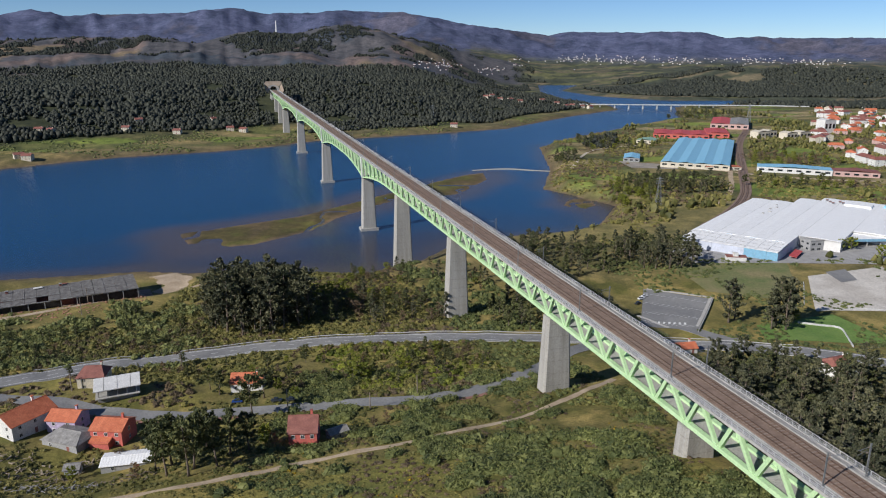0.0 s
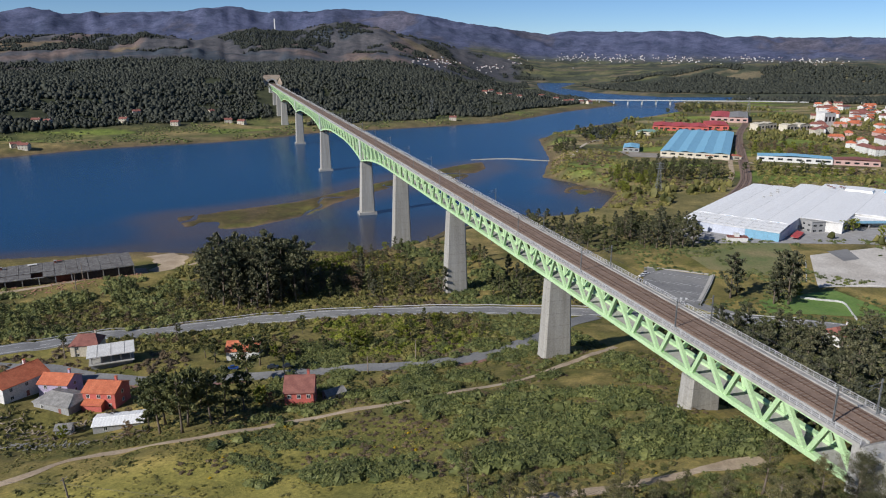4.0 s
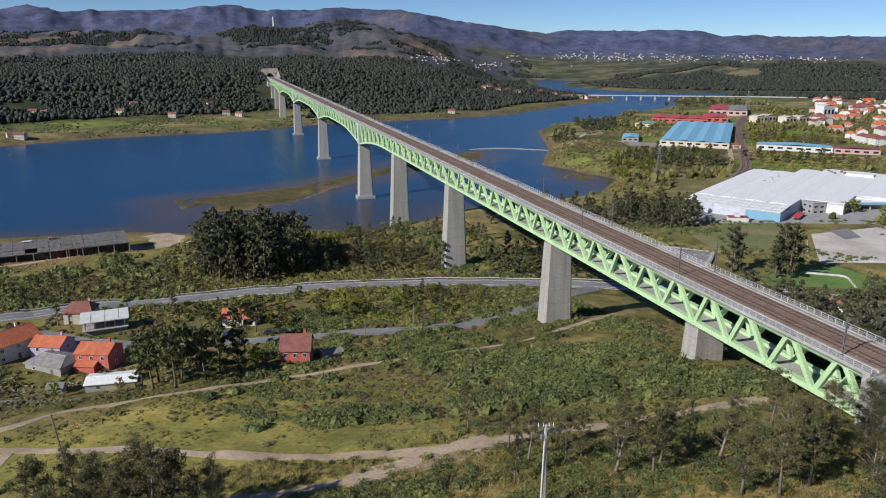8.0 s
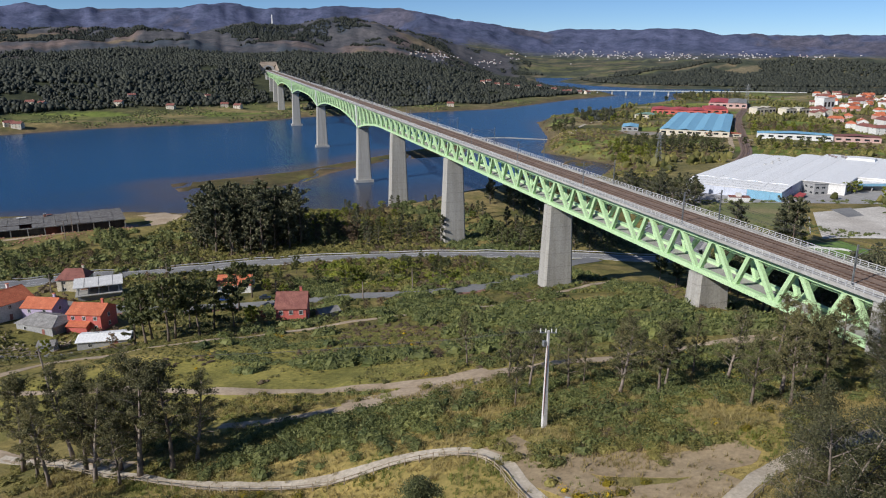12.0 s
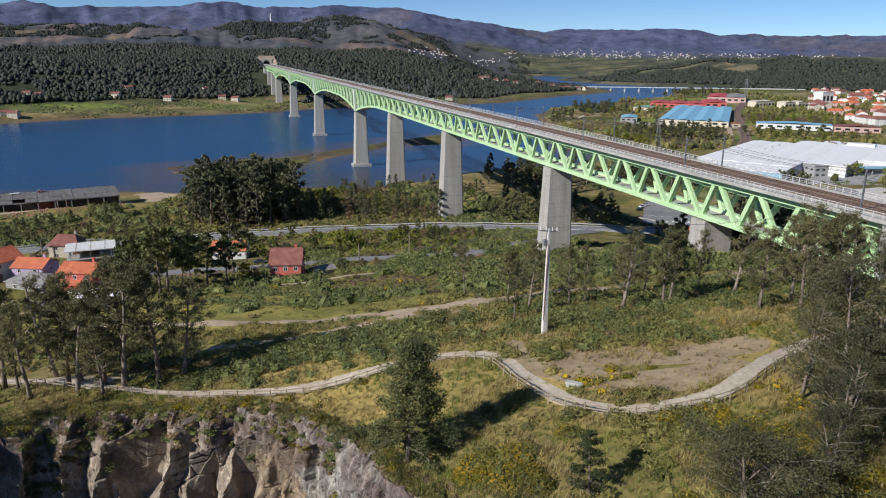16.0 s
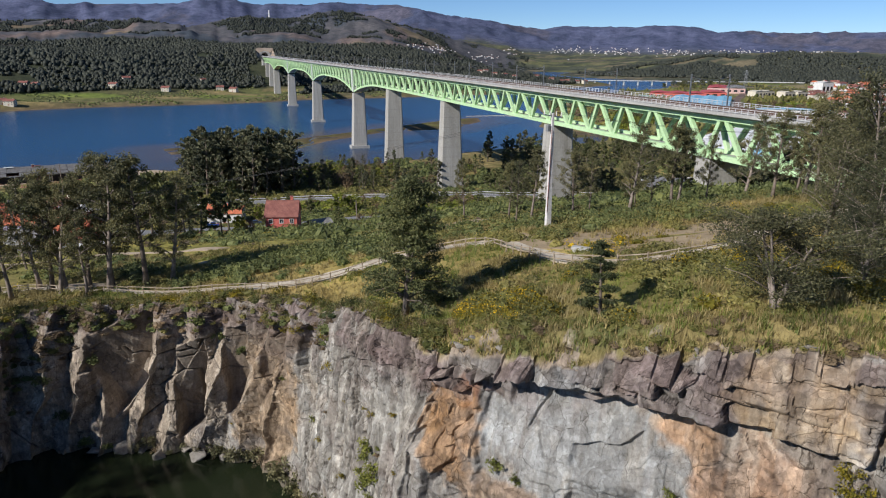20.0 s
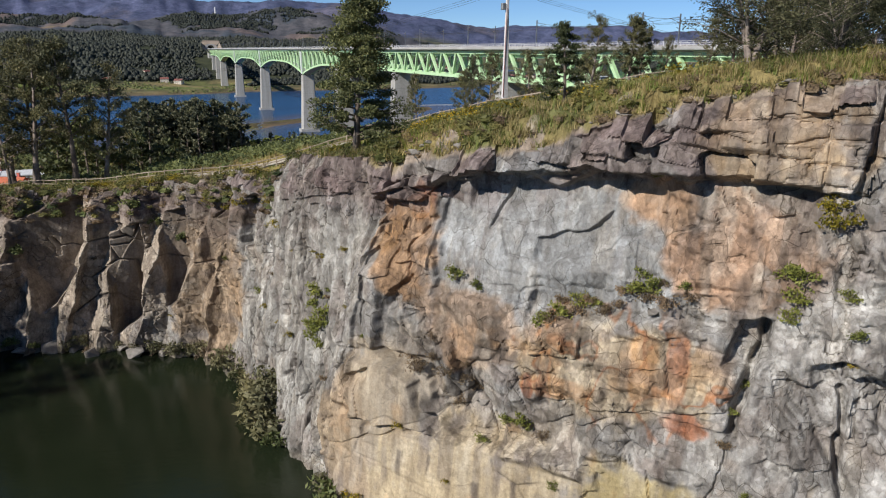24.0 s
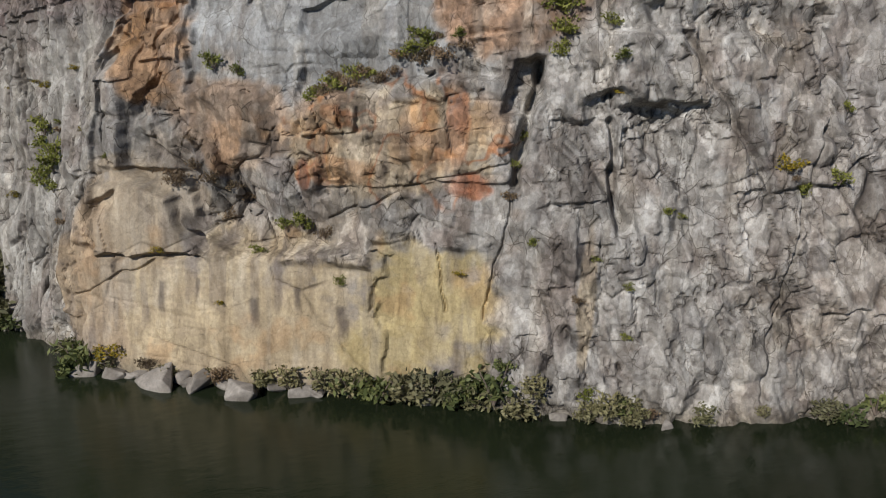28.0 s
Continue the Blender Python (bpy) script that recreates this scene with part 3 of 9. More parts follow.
def build_viaduct():
    v = tagged(empty("railway_viaduct", Matrix.Translation(on_axis(0, 0, 0))), "long pale green steel truss railway viaduct on grey concrete piers", "viaduct")
    inv = Matrix.Translation(-on_axis(0, 0, 0))

    def add(name, bm, mat, parent=v, label=""):
        bmesh.ops.transform(bm, matrix=inv, verts=bm.verts[:])
        return part(name, bm, mat, parent, label)

    def ribbon(section, s0=S0, s1=S1, step=31.0):
        """A closed section of (offset, height) swept along the axis."""
        bm = bmesh.new()
        n = max(1, round((s1 - s0) / step))
        rings = [[bm.verts.new(on_axis(s0 + (s1 - s0) * i / n, o, z)) for o, z in section] for i in range(n + 1)]
        k = len(section)
        for r0, r1 in zip(rings, rings[1:]):
            for i in range(k):
                bm.faces.new((r0[i], r1[i], r1[(i + 1) % k], r0[(i + 1) % k]))
        bm.faces.new(rings[0])
        bm.faces.new(rings[-1][::-1])
        return bm

    z = DECK_Z
    add("deck_slab", ribbon([(-7.0, z), (7.0, z), (7.0, z - 0.55), (5.2, z - 0.95), (-5.2, z - 0.95), (-7.0, z - 0.55)]), DECK_GREY)
    add("ballast_bed", ribbon([(-4.7, z + 0.02), (-4.3, z + 0.45), (4.3, z + 0.45), (4.7, z + 0.02)]), BALLAST)
    # girders added below the deck to make the dark band of soffit shade
    for o in (-3.3, 0.0, 3.3):
        add("soffit_shade_girder", ribbon([(o - 0.3, z - 0.97), (o + 0.3, z - 0.97), (o + 0.3, z - 3.1), (o - 0.3, z - 3.1)]), STEEL_GREEN)
    for o in (-4.95, 4.95):
        add("ballast_wall", ribbon([(o - 0.15, z + 0.01), (o - 0.15, z + 0.5), (o + 0.15, z + 0.5), (o + 0.15, z + 0.01)]), CONCRETE)
    for o in (-7.0, 7.0):
        add("edge_beam", ribbon([(o - 0.22, z - 0.45), (o - 0.22, z + 0.28), (o + 0.22, z + 0.28), (o + 0.22, z - 0.45)]), CONCRETE)
    for tr in (-2.35, 2.35):
        for g in (-0.83, 0.83):
            o = tr + g
            add("rail", ribbon([(o - 0.08, z + 0.5), (o - 0.08, z + 0.68), (o + 0.08, z + 0.68), (o + 0.08, z + 0.5)]), RAIL_STEEL)
    # sleepers of both tracks
    n = int((S1 - S0) / 1.2)
    s = S0 + 0.6 + 1.2 * np.arange(n)
    cube = np.array([(a, b, c) for a in (-1, 1) for b in (-1, 1) for c in (-1, 1)], float) * (0.16, 1.3, 0.06)
    cf = np.array([(0, 1, 3, 2), (4, 6, 7, 5), (0, 4, 5, 1), (2, 3, 7, 6), (0, 2, 6, 4), (1, 5, 7, 3)])
    al, ac = np.array(ALONG), np.array(ACROSS)
    shape = cube[:, :1] * al + cube[:, 1:2] * ac + cube[:, 2:] * np.array((0, 0, 1))
    pos = np.concatenate([s[:, None] * al + tr * ac + np.array((0, 0, z + 0.475)) for tr in (-2.35, 2.35)])
    vv = (pos[:, None] + shape[None]).reshape(-1, 3)
    ff = (cf[None] + 8 * np.arange(len(pos))[:, None, None]).reshape(-1, 4)
    tagged(raw("sleeper", vv, ff, SLEEPER, v), kind="stuff")
    # railings: posts, rails and pale panels
    for side in (-1, 1):
        o = side * 7.05
        for hh, th in ((1.45, 0.10), (0.95, 0.07), (0.6, 0.07)):
            add("handrail", ribbon([(o - th / 2, z + hh - th), (o - th / 2, z + hh), (o + th / 2, z + hh), (o + th / 2, z + hh - th)]), RAILING_MAT)
        ps = S0 + 2.0 * np.arange(int((S1 - S0) / 2.0) + 1)
        post = np.array([(a, b, c) for a in (-1, 1) for b in (-1, 1) for c in (0, 1)], float) * (0.06, 0.06, 1.2)
        shape = post[:, :1] * al + post[:, 1:2] * ac + post[:, 2:] * np.array((0, 0, 1))
        pos = ps[:, None] * al + o * ac + np.array((0, 0, z + 0.25))
        raw("railing_post", (pos[:, None] + shape[None]).reshape(-1, 3), (cf[None] + 8 * np.arange(len(pos))[:, None, None]).reshape(-1, 4), RAILING_MAT, v)["kind"] = "stuff"
    # chords
    stations = [S0 + 2]
    for a, b in zip(PIERS, PIERS[1:] + (S1 - 4,)):
        k = max(1, round((a - stations[-1]) / 15.0))
        stations += [stations[-1] + (a - stations[-1]) * (i + 1) / k for i in range(k)]
    k = round((S1 - 4 - stations[-1]) / 15.0)
    stations += [stations[-1] + (S1 - 4 - stations[-1]) * (i + 1) / k for i in range(k)]
    for side in (-1, 1):
        bm = bmesh.new()
        fine = np.linspace(S0 + 2, S1 - 4, 330)
        rings = []
        for q in fine:
            zb = z - 0.95 - truss_depth(q)
            o = side * 3.5
            rings.append([bm.verts.new(on_axis(q, o + a, zb + b)) for a, b in ((-0.75, 0), (0.75, 0), (0.75, 1.25), (-0.75, 1.25))])
        for r0, r1 in zip(rings, rings[1:]):
            for i in range(4):
                bm.faces.new((r0[i], r1[i], r1[(i + 1) % 4], r0[(i + 1) % 4]))
        bm.faces.new(rings[0])
        bm.faces.new(rings[-1][::-1])
        add("bottom_chord", bm, STEEL_GREEN)
        add("top_chord", ribbon([(side * 4.6 - 0.6, z - 2.0), (side * 4.6 + 0.6, z - 2.0), (side * 4.6 + 0.6, z - 0.98), (side * 4.6 - 0.6, z - 0.98)]), STEEL_GREEN)
        for a, b in zip(stations, stations[1:]):
            m = (a + b) / 2
            for e in (a, b):
                zb = z - 0.95 - truss_depth(e) + 0.7
                bm = bmesh.new()
                add_bar(bm, on_axis(e + (0.5 if e == a else -0.5), side * 3.5, zb), on_axis(m + (-0.9 if e == a else 0.9), side * 4.6, z - 1.6), 1.1, 0.95, ACROSS)
                add("diagonal", bm, STEEL_GREEN)
    # slab between the bottom chords, over the piers
    bm = bmesh.new()
    fine = np.linspace(S0 + 2, S1 - 4, 200)
    rings = [[bm.verts.new(on_axis(q, o, z - 0.95 - truss_depth(q) + h)) for o, h in ((-2.74, 0.2), (2.74, 0.2), (2.74, 0.5), (-2.74, 0.5))] for q in fine]
    for r0, r1 in zip(rings, rings[1:]):
        for i in range(4):
            bm.faces.new((r0[i], r1[i], r1[(i + 1) % 4], r0[(i + 1) % 4]))
    add("lower_slab", bm, CONCRETE)
    # piers
    for p in PIERS:
        at = on_axis(p, 0, 0)
        foot = min(gz(at.x, at.y), gz(*on_axis(p, -5, 0).xy), gz(*on_axis(p, 5, 0).xy)) - 1.0
        if p == 0 or p == 229:
            foot = -2.5
        top = z - 0.95 - truss_depth(p) - 0.35
        hgt = top - foot
        bm = bmesh.new()
        grow = 0.045 * hgt
        prof = []
        for zz, g in ((foot, grow), (top - 0.01, 0.0)):
            w, dpt, ch = 4.7 + g * 0.75, 2.6 + g * 0.55, 0.7
            ring = [(-w + ch, -dpt), (w - ch, -dpt), (w, -dpt + ch), (w, dpt - ch), (w - ch, dpt), (-w + ch, dpt), (-w, dpt - ch), (-w, -dpt + ch)]
            prof.append([bm.verts.new(on_axis(p + b, a, zz)) for a, b in ring])
        for i in range(8):
            bm.faces.new((prof[0][i], prof[0][(i + 1) % 8], prof[1][(i + 1) % 8], prof[1][i]))
        bm.faces.new(prof[1])
        pier = add("pier", bm, PIER_MAT)
        for side in (-1, 1):
            bm = bmesh.new()
            add_bar(bm, on_axis(p, side * 3.5, top - 0.02), on_axis(p, side * 3.5, top + 0.4), 1.3, 1.3, ALONG)
            add("bearing", bm, GALV, pier)
        if p in DEEP[:3]:
            for side in (-1, 1):
                bm = bmesh.new()
                add_bar(bm, on_axis(p, side * 4.15, top + 0.9), on_axis(p, side * 4.75, z - 1.0), 1.3, 4.4, ALONG)
                add("pier_panel", bm, PANEL_PALE, pier, "pale grey panel over the pier")
        if p in (0, 229, 472):
            bm = bmesh.new()
            g = 0.75 * grow
            for k, (e, z0, z1) in enumerate(((1.2, -1.5, 2.2),)):
                add_bar(bm, on_axis(p - 2.6 - g * 0.75 - e, 0, (z0 + z1) / 2), on_axis(p + 2.6 + g * 0.75 + e, 0, (z0 + z1) / 2), 9.4 + 2 * g + 2 * e, z1 - z0)
            add("footing", bm, CONCRETE, pier)
    return v


def pier_mat():
    m, nt, b = nodes_of("pier_concrete", 0.85)
    co = place_of(nt)
    st = nt.nodes.new("ShaderNodeMapping")
    st.inputs["Scale"].default_value = (0.9, 0.9, 0.05)
    nt.links.new(co, st.inputs[0])
    col = ramp2(nt, noise_of(nt, 0.6, 5, st.outputs[0]), (0.30, 0.285, 0.255), (0.44, 0.425, 0.39), 0.3, 0.7)
    sep = nt.nodes.new("ShaderNodeSeparateXYZ")
    nt.links.new(co, sep.inputs[0])
    lift = nt.nodes.new("ShaderNodeMath")
    lift.operation = 'FRACT'
    dv = nt.nodes.new("ShaderNodeMath")
    dv.operation = 'DIVIDE'
    dv.inputs[1].default_value = 5.0
    nt.links.new(sep.outputs[2], dv.inputs[0])
    nt.links.new(dv.outputs[0], lift.inputs[0])
    col = mix_of(nt, col, ramp2(nt, lift.outputs[0], (0.72, 0.72, 0.72), (1, 1, 1), 0.015, 0.04), 1.0, 'MULTIPLY')
    fine = noise_of(nt, 1.8, 6, co)
    col = mix_of(nt, col, ramp2(nt, fine, (0.8, 0.8, 0.8), (1.15, 1.15, 1.15), 0.3, 0.7), 1.0, 'MULTIPLY')
    nt.links.new(col, b.inputs["Base Color"])
    bump_of(nt, b, fine, 0.2, 0.05)
    return m


PIER_MAT = pier_mat()
PANEL_PALE = surface("pale_panel", (0.52, 0.56, 0.50), (0.62, 0.66, 0.60), 0.7, 0.2, 2.0)
build_viaduct()


def catenary_mast():
    m = tagged(empty("catenary_mast"), "grey steel railway mast with a bracket arm on the viaduct", "mast", "masts along the viaduct")
    bm = bmesh.new()
    for o in (-0.13, 0.13):
        add_bar(bm, (o, 0, 0), (o, 0, 8.2), 0.07, 0.22, (0, 1, 0))
    for i in range(12):
        add_bar(bm, (-0.13, 0, 0.4 + i * 0.65), (0.13, 0, 0.72 + i * 0.65), 0.05, 0.05, (0, 1, 0))
    part("post", bm, GALV, m)
    part("base_plate", box_bm((0.7, 0.6, 0.35), (0, 0, 0.17), bevel=0.03), CONCRETE, m)
    bm = bmesh.new()
    add_bar(bm, (0, 0, 7.4), (3.3, 0, 7.0), 0.09, 0.09)
    add_bar(bm, (0, 0, 6.0), (2.9, 0, 7.0), 0.08, 0.08)
    add_bar(bm, (1.6, 0, 6.5), (3.3, 0, 5.9), 0.06, 0.06)
    part("bracket_arm", bm, GALV, m)
    bm = bmesh.new()
    for x, z in ((0.35, 7.36), (0.4, 6.13)):
        add_tube(bm, [(x, 0, z), (x + 0.45, 0, z + 0.02)], [0.11, 0.11], 8)
    part("insulator", bm, SLEEPER, m)
    return m


mast = catenary_mast()
turn = math.atan2(ACROSS.y, ACROSS.x)
first = True
for i in range(26):
    s = -485 + 52.4 * i
    for side in (-1, 1):
        at = Matrix.Translation(on_axis(s, side * 5.6, DECK_Z + 0.02)) @ Matrix.Rotation(turn + (math.pi if side > 0 else 0), 4, 'Z')
        if first:
            mast.matrix_basis, first = at, False
        else:
            copy_thing(mast, at)


CABLE = surface("dark_cable", (0.03, 0.03, 0.032), (0.06, 0.06, 0.06), 0.7)


def sagging_wire(name, pts, sag, radius, label, category="cable"):
    bm = bmesh.new()
    line = [Vector(pts[0])]
    for a, b in zip(pts, pts[1:]):
        a, b = Vector(a), Vector(b)
        line += [a.lerp(b, k / 8) - Vector((0, 0, sag * 4 * (k / 8) * (1 - k / 8))) for k in range(1, 9)]
    add_tube(bm, line, [radius] * len(line), 4)
    return tagged(part(name, bm, CABLE), label, category)


for side in (-1, 1):
    w = [on_axis(-485 + 52.4 * i, side * 2.4, DECK_Z + 7.0) for i in range(26)]
    sagging_wire("catenary_wire", w, 1.1, 0.035, "thin overhead railway wire hung between the masts")
    w = [on_axis(-485 + 52.4 * i, side * 2.4, DECK_Z + 5.7) for i in range(26)]
    sagging_wire("contact_wire", w, 0.05, 0.03, "thin overhead contact wire above the track")


# ---- quarry cliff ----
def cliff_line():
    """Points along the foot of the cliff, smoothed, with outward normals; closest together where the camera passes."""
    p = CLIFF
    t = np.concatenate([[0], np.cumsum(np.hypot(*np.diff(p, axis=0).T))])
    fine = np.linspace(0, t[-1], 3600)
    x, y = np.interp(fine, t, p[:, 0]), np.interp(fine, t, p[:, 1])
    k = np.hanning(61)
    k /= k.sum()
    x, y = [np.convolve(np.pad(c, 30, mode='edge'), k, 'valid') for c in (x, y)]
    dx, dy = np.gradient(x), np.gradient(y)
    l = np.hypot(dx, dy)
    nx, ny = dy / l, -dx / l
    q = np.concatenate([np.arange(0, 138, 1.6), np.arange(138, 262, 0.088), np.arange(262, t[-1], 1.2)])
    return [q] + [np.interp(q, fine, c) for c in (x, y, nx, ny)]


OCHRE, BUFF, GREY, RUST, DARK, PALE = (0.50, 0.29, 0.14), (0.52, 0.42, 0.28), (0.37, 0.37, 0.38), (0.40, 0.145, 0.065), (0.16, 0.125, 0.10), (0.50, 0.49, 0.47)
# blocks of the face: place along it, height, half sizes, how far each stands out, how far it slants
FORMS = ((219, 51.0, 7.6, 4.0, -0.35, 0.0), (232.0, 58.6, 4.8, 2.6, 0.35, 0.0), (208.2, 38.6, 3.6, 2.3, 0.7, -0.2), (213.5, 32.0, 10.6, 4.6, 0.35, 0.0), (227.0, 33.0, 3.4, 4.8, 0.15, 0.0),
         (225.8, 43.0, 5.6, 1.6, 0.25, 0.0), (221.0, 45.0, 1.6, 0.8, 0.45, 0.0), (209.6, 50.6, 1.5, 2.6, 0.4, 0.1), (206.4, 49.0, 1.4, 2.0, 0.3, 0.2), (236.0, 43.0, 1.9, 2.0, 0.35, 0.0), (232.0, 47.0, 0.75, 1.5, -1.2, 0.25))
SIDE_FORMS = ((239.6, 42.6, 1.8, 2.0, -0.25, 0.1),
         (239.5, 48.2, 2.4, 2.0, 0.45, -0.2), (178.6, 45.6, 1.1, 2.6, -1.5, 0.0), (234.0, 38.2, 1.5, 2.2, 0.2, 0.0), (246, 46.0, 2.6, 4.0, 0.4, -0.2), (252, 40, 3.5, 5, 0.4, -0.2), (203.5, 47.0, 1.6, 6.0, 0.35, 0.15))
# clefts and joints: lines of (place, height), half width, depth
CLEFTS = ((((232.9, 48.5), (232.9, 46.8), (232.2, 45.2), (231.8, 43.1), (231.9, 41.6)), 0.26, 1.3), (((231.9, 41.6), (231.4, 38.9), (230.3, 33.8)), 0.08, 0.35), (((237.2, 45.0), (237.5, 41.7), (238.0, 39.3)), 0.26, 1.1), (((237.2, 60.9), (237.1, 58.0), (236.1, 55.9)), 0.22, 0.9),
          (((202.6, 33.0), (206.7, 34.9), (212.0, 36.9), (212.8, 37.3)), 0.07, 0.25), (((210.5, 39.8), (211.3, 38.4), (212.8, 36.7)), 0.25, 0.8), (((215.6, 51.5), (216.9, 54.1), (217.7, 54.5)), 0.16, 0.45),
          (((220.6, 39.1), (223.6, 40.0), (225.7, 41.2), (227.6, 41.8), (229.2, 42.3), (231.7, 42.8)), 0.07, 0.3), (((220.1, 45.9), (220.7, 44.2)), 0.07, 0.3), (((221.5, 45.9), (221.7, 44.3)), 0.07, 0.3), (((225.5, 44.4), (227.8, 44.6), (230.4, 44.9)), 0.05, 0.2))
JOINTS = ((((228.0, 56.4), (228.2, 60.4)), 0.06, 0.3), (((231.8, 56.2), (231.6, 61.0)), 0.06, 0.3), (((234.6, 56.2), (234.4, 61.2)), 0.05, 0.25), (((226.6, 58.6), (231.6, 58.2), (236.6, 58.5)), 0.06, 0.3), (((227.4, 60.0), (232.0, 59.6), (237.0, 59.9)), 0.05, 0.25),
          (((209.0, 47.0), (208.9, 49.4), (210.2, 51.0)), 0.10, 0.35), (((205.4, 43.0), (205.0, 46.5)), 0.08, 0.3), (((228.0, 34.0), (227.4, 38.0)), 0.08, 0.3), (((205.6, 39.0), (206.4, 35.0)), 0.05, 0.2),
          (((183.5, 30), (186.0, 46)), 0.2, 0.8), (((196.5, 29), (199.5, 38)), 0.2, 0.8), (((241, 50), (246, 42)), 0.2, 0.7), (((246.5, 30), (248.5, 45)), 0.16, 0.5))
# overhangs (the rock below is set back) and ledges (the rock above is set back): line, depth, reach
OVERHANGS = ((((203.0, 52.2), (208.9, 53.5), (211.5, 54.4), (213.3, 55.1), (217.4, 55.3), (220.0, 54.5), (222.4, 55.9), (225.5, 56.1), (229.7, 56.2), (234.5, 56.1)), 0.95, 6.0), (((219.0, 51.3), (222.2, 52.1), (223.6, 53.5)), 0.45, 2.5),
             (((235.8, 46.6), (237.7, 47.1), (239.3, 46.2), (241.2, 45.8)), 0.9, 3.0), (((233.9, 45.3), (236.2, 45.4), (237.9, 44.9), (240.0, 45.3)), 0.35, 2.2), (((233.0, 40.6), (234.5, 40.8)), 0.3, 1.5), (((235.9, 38.6), (237.6, 38.8)), 0.3, 1.5), (((203.6, 39.0), (206.7, 40.3)), 0.5, 1.5), (((204.4, 48.0), (206.4, 49.1)), 0.6, 1.6), (((207.4, 45.4), (209.4, 47.4)), 0.7, 1.8), (((213.4, 54.9), (217.0, 55.5), (222.4, 56.0)), 0.5, 3.6))
LEDGES = ((((206.9, 41.2), (210.3, 40.1), (212.7, 37.4), (215.3, 36.6), (219.7, 37.0), (222.6, 37.6)), 1.1, 6.0), (((219.0, 46.2), (223.3, 46.9), (227.0, 47.4), (231.0, 47.6)), 0.8, 3.0), (((225.0, 49.4), (229.0, 49.6), (232.0, 50.0)), 0.4, 2.5), (((236.0, 50.2), (240.0, 49.6)), 0.5, 3.0))
STAINS = ((190, 40, 13, 14, (0.43, 0.42, 0.40), 0.85), (219, 51, 8.5, 5.2, (0.35, 0.36, 0.37), 0.95), (214, 33, 12.5, 5.6, BUFF, 0.95), (226.5, 33, 4.6, 5.0, (0.52, 0.42, 0.22), 0.95), (208, 38.8, 4.5, 3.6, (0.50, 0.41, 0.30), 0.9),
          (224.5, 43.6, 6.2, 3.2, (0.50, 0.41, 0.29), 0.95), (221.2, 42.0, 2.6, 0.9, OCHRE, 0.9), (226.2, 44.4, 1.2, 2.0, OCHRE, 0.8), (228.4, 44.6, 0.7, 2.2, RUST, 0.7), (229.0, 41.4, 1.5, 0.8, RUST, 1.0), (219.4, 41.6, 0.5, 1.0, RUST, 0.9),
          (209.6, 52.6, 1.1, 1.6, RUST, 0.9), (202.5, 54.0, 6.5, 2.6, (0.27, 0.215, 0.205), 0.9), (229.0, 58.5, 2.2, 3.2, (0.25, 0.20, 0.20), 0.8))
MORE_STAINS = ((208.6, 49.6, 2.6, 3.4, OCHRE, 0.75), (206.2, 50.6, 1.5, 1.8, OCHRE, 0.7), (214.5, 44.6, 4.2, 2.6, (0.36, 0.25, 0.17), 0.8), (216.6, 44.2, 1.1, 1.6, DARK, 0.8), (232.6, 58.6, 4.0, 3.6, (0.52, 0.38, 0.24), 0.9),
          (231.6, 52.4, 4.4, 3.4, (0.40, 0.26, 0.175), 0.95), (226.6, 54.2, 2.6, 1.6, (0.50, 0.30, 0.17), 0.8), (232.2, 48.8, 1.3, 2.4, DARK, 0.6), (172, 38, 5, 9, (0.42, 0.30, 0.19), 0.8), (173, 45.5, 4.5, 2.6, (0.27, 0.20, 0.165), 0.8), (160, 45.6, 16, 2.4, (0.20, 0.155, 0.12), 0.8))
END_STAINS = ((153, 38, 14, 11, (0.50, 0.42, 0.34), 0.85), (204.5, 33, 3.0, 7, (0.50, 0.39, 0.28), 0.8),
          (245.4, 43, 1.4, 6, (0.20, 0.17, 0.17), 0.7), (240, 40, 8, 13, (0.49, 0.475, 0.46), 0.85), (252, 42, 6, 13, (0.45, 0.425, 0.41), 0.75), (234.5, 36, 1.1, 3.5, (0.27, 0.23, 0.21), 0.7), (236.2, 35.5, 0.5, 3.5, (0.45, 0.36, 0.24), 0.7))
STREAKS = ((210.0, 34.6, 0.20, 2.6), (216.2, 34.0, 0.28, 2.4), (221.8, 33.8, 0.32, 2.8), (212.5, 35, 0.14, 1.6), (219.0, 34.8, 0.16, 1.8), (228.4, 38.4, 0.15, 1.4), (206.5, 35.8, 0.2, 1.4), (215.4, 43.6, 0.35, 1.6), (217.4, 43.8, 0.3, 1.5), (230.4, 58, 0.2, 1.6), (244.2, 46, 0.5, 3.5))
CAP_U, CAP_Z = (140, 176, 200, 209.4, 212, 216.7, 222.2, 225.6, 236.9, 240, 262), (45, 47, 52, 52.6, 54.8, 55.5, 56.0, 55.9, 55.9, 60, 60)
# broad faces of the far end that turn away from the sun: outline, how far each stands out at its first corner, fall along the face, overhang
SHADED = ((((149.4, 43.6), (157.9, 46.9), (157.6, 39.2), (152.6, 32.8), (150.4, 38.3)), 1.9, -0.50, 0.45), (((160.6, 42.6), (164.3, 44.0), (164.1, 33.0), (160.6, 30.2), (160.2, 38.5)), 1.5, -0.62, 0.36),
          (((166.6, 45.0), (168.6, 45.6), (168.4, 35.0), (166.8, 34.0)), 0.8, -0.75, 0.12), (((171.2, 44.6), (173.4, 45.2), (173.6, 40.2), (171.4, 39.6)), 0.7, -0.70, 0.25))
FACE = {}


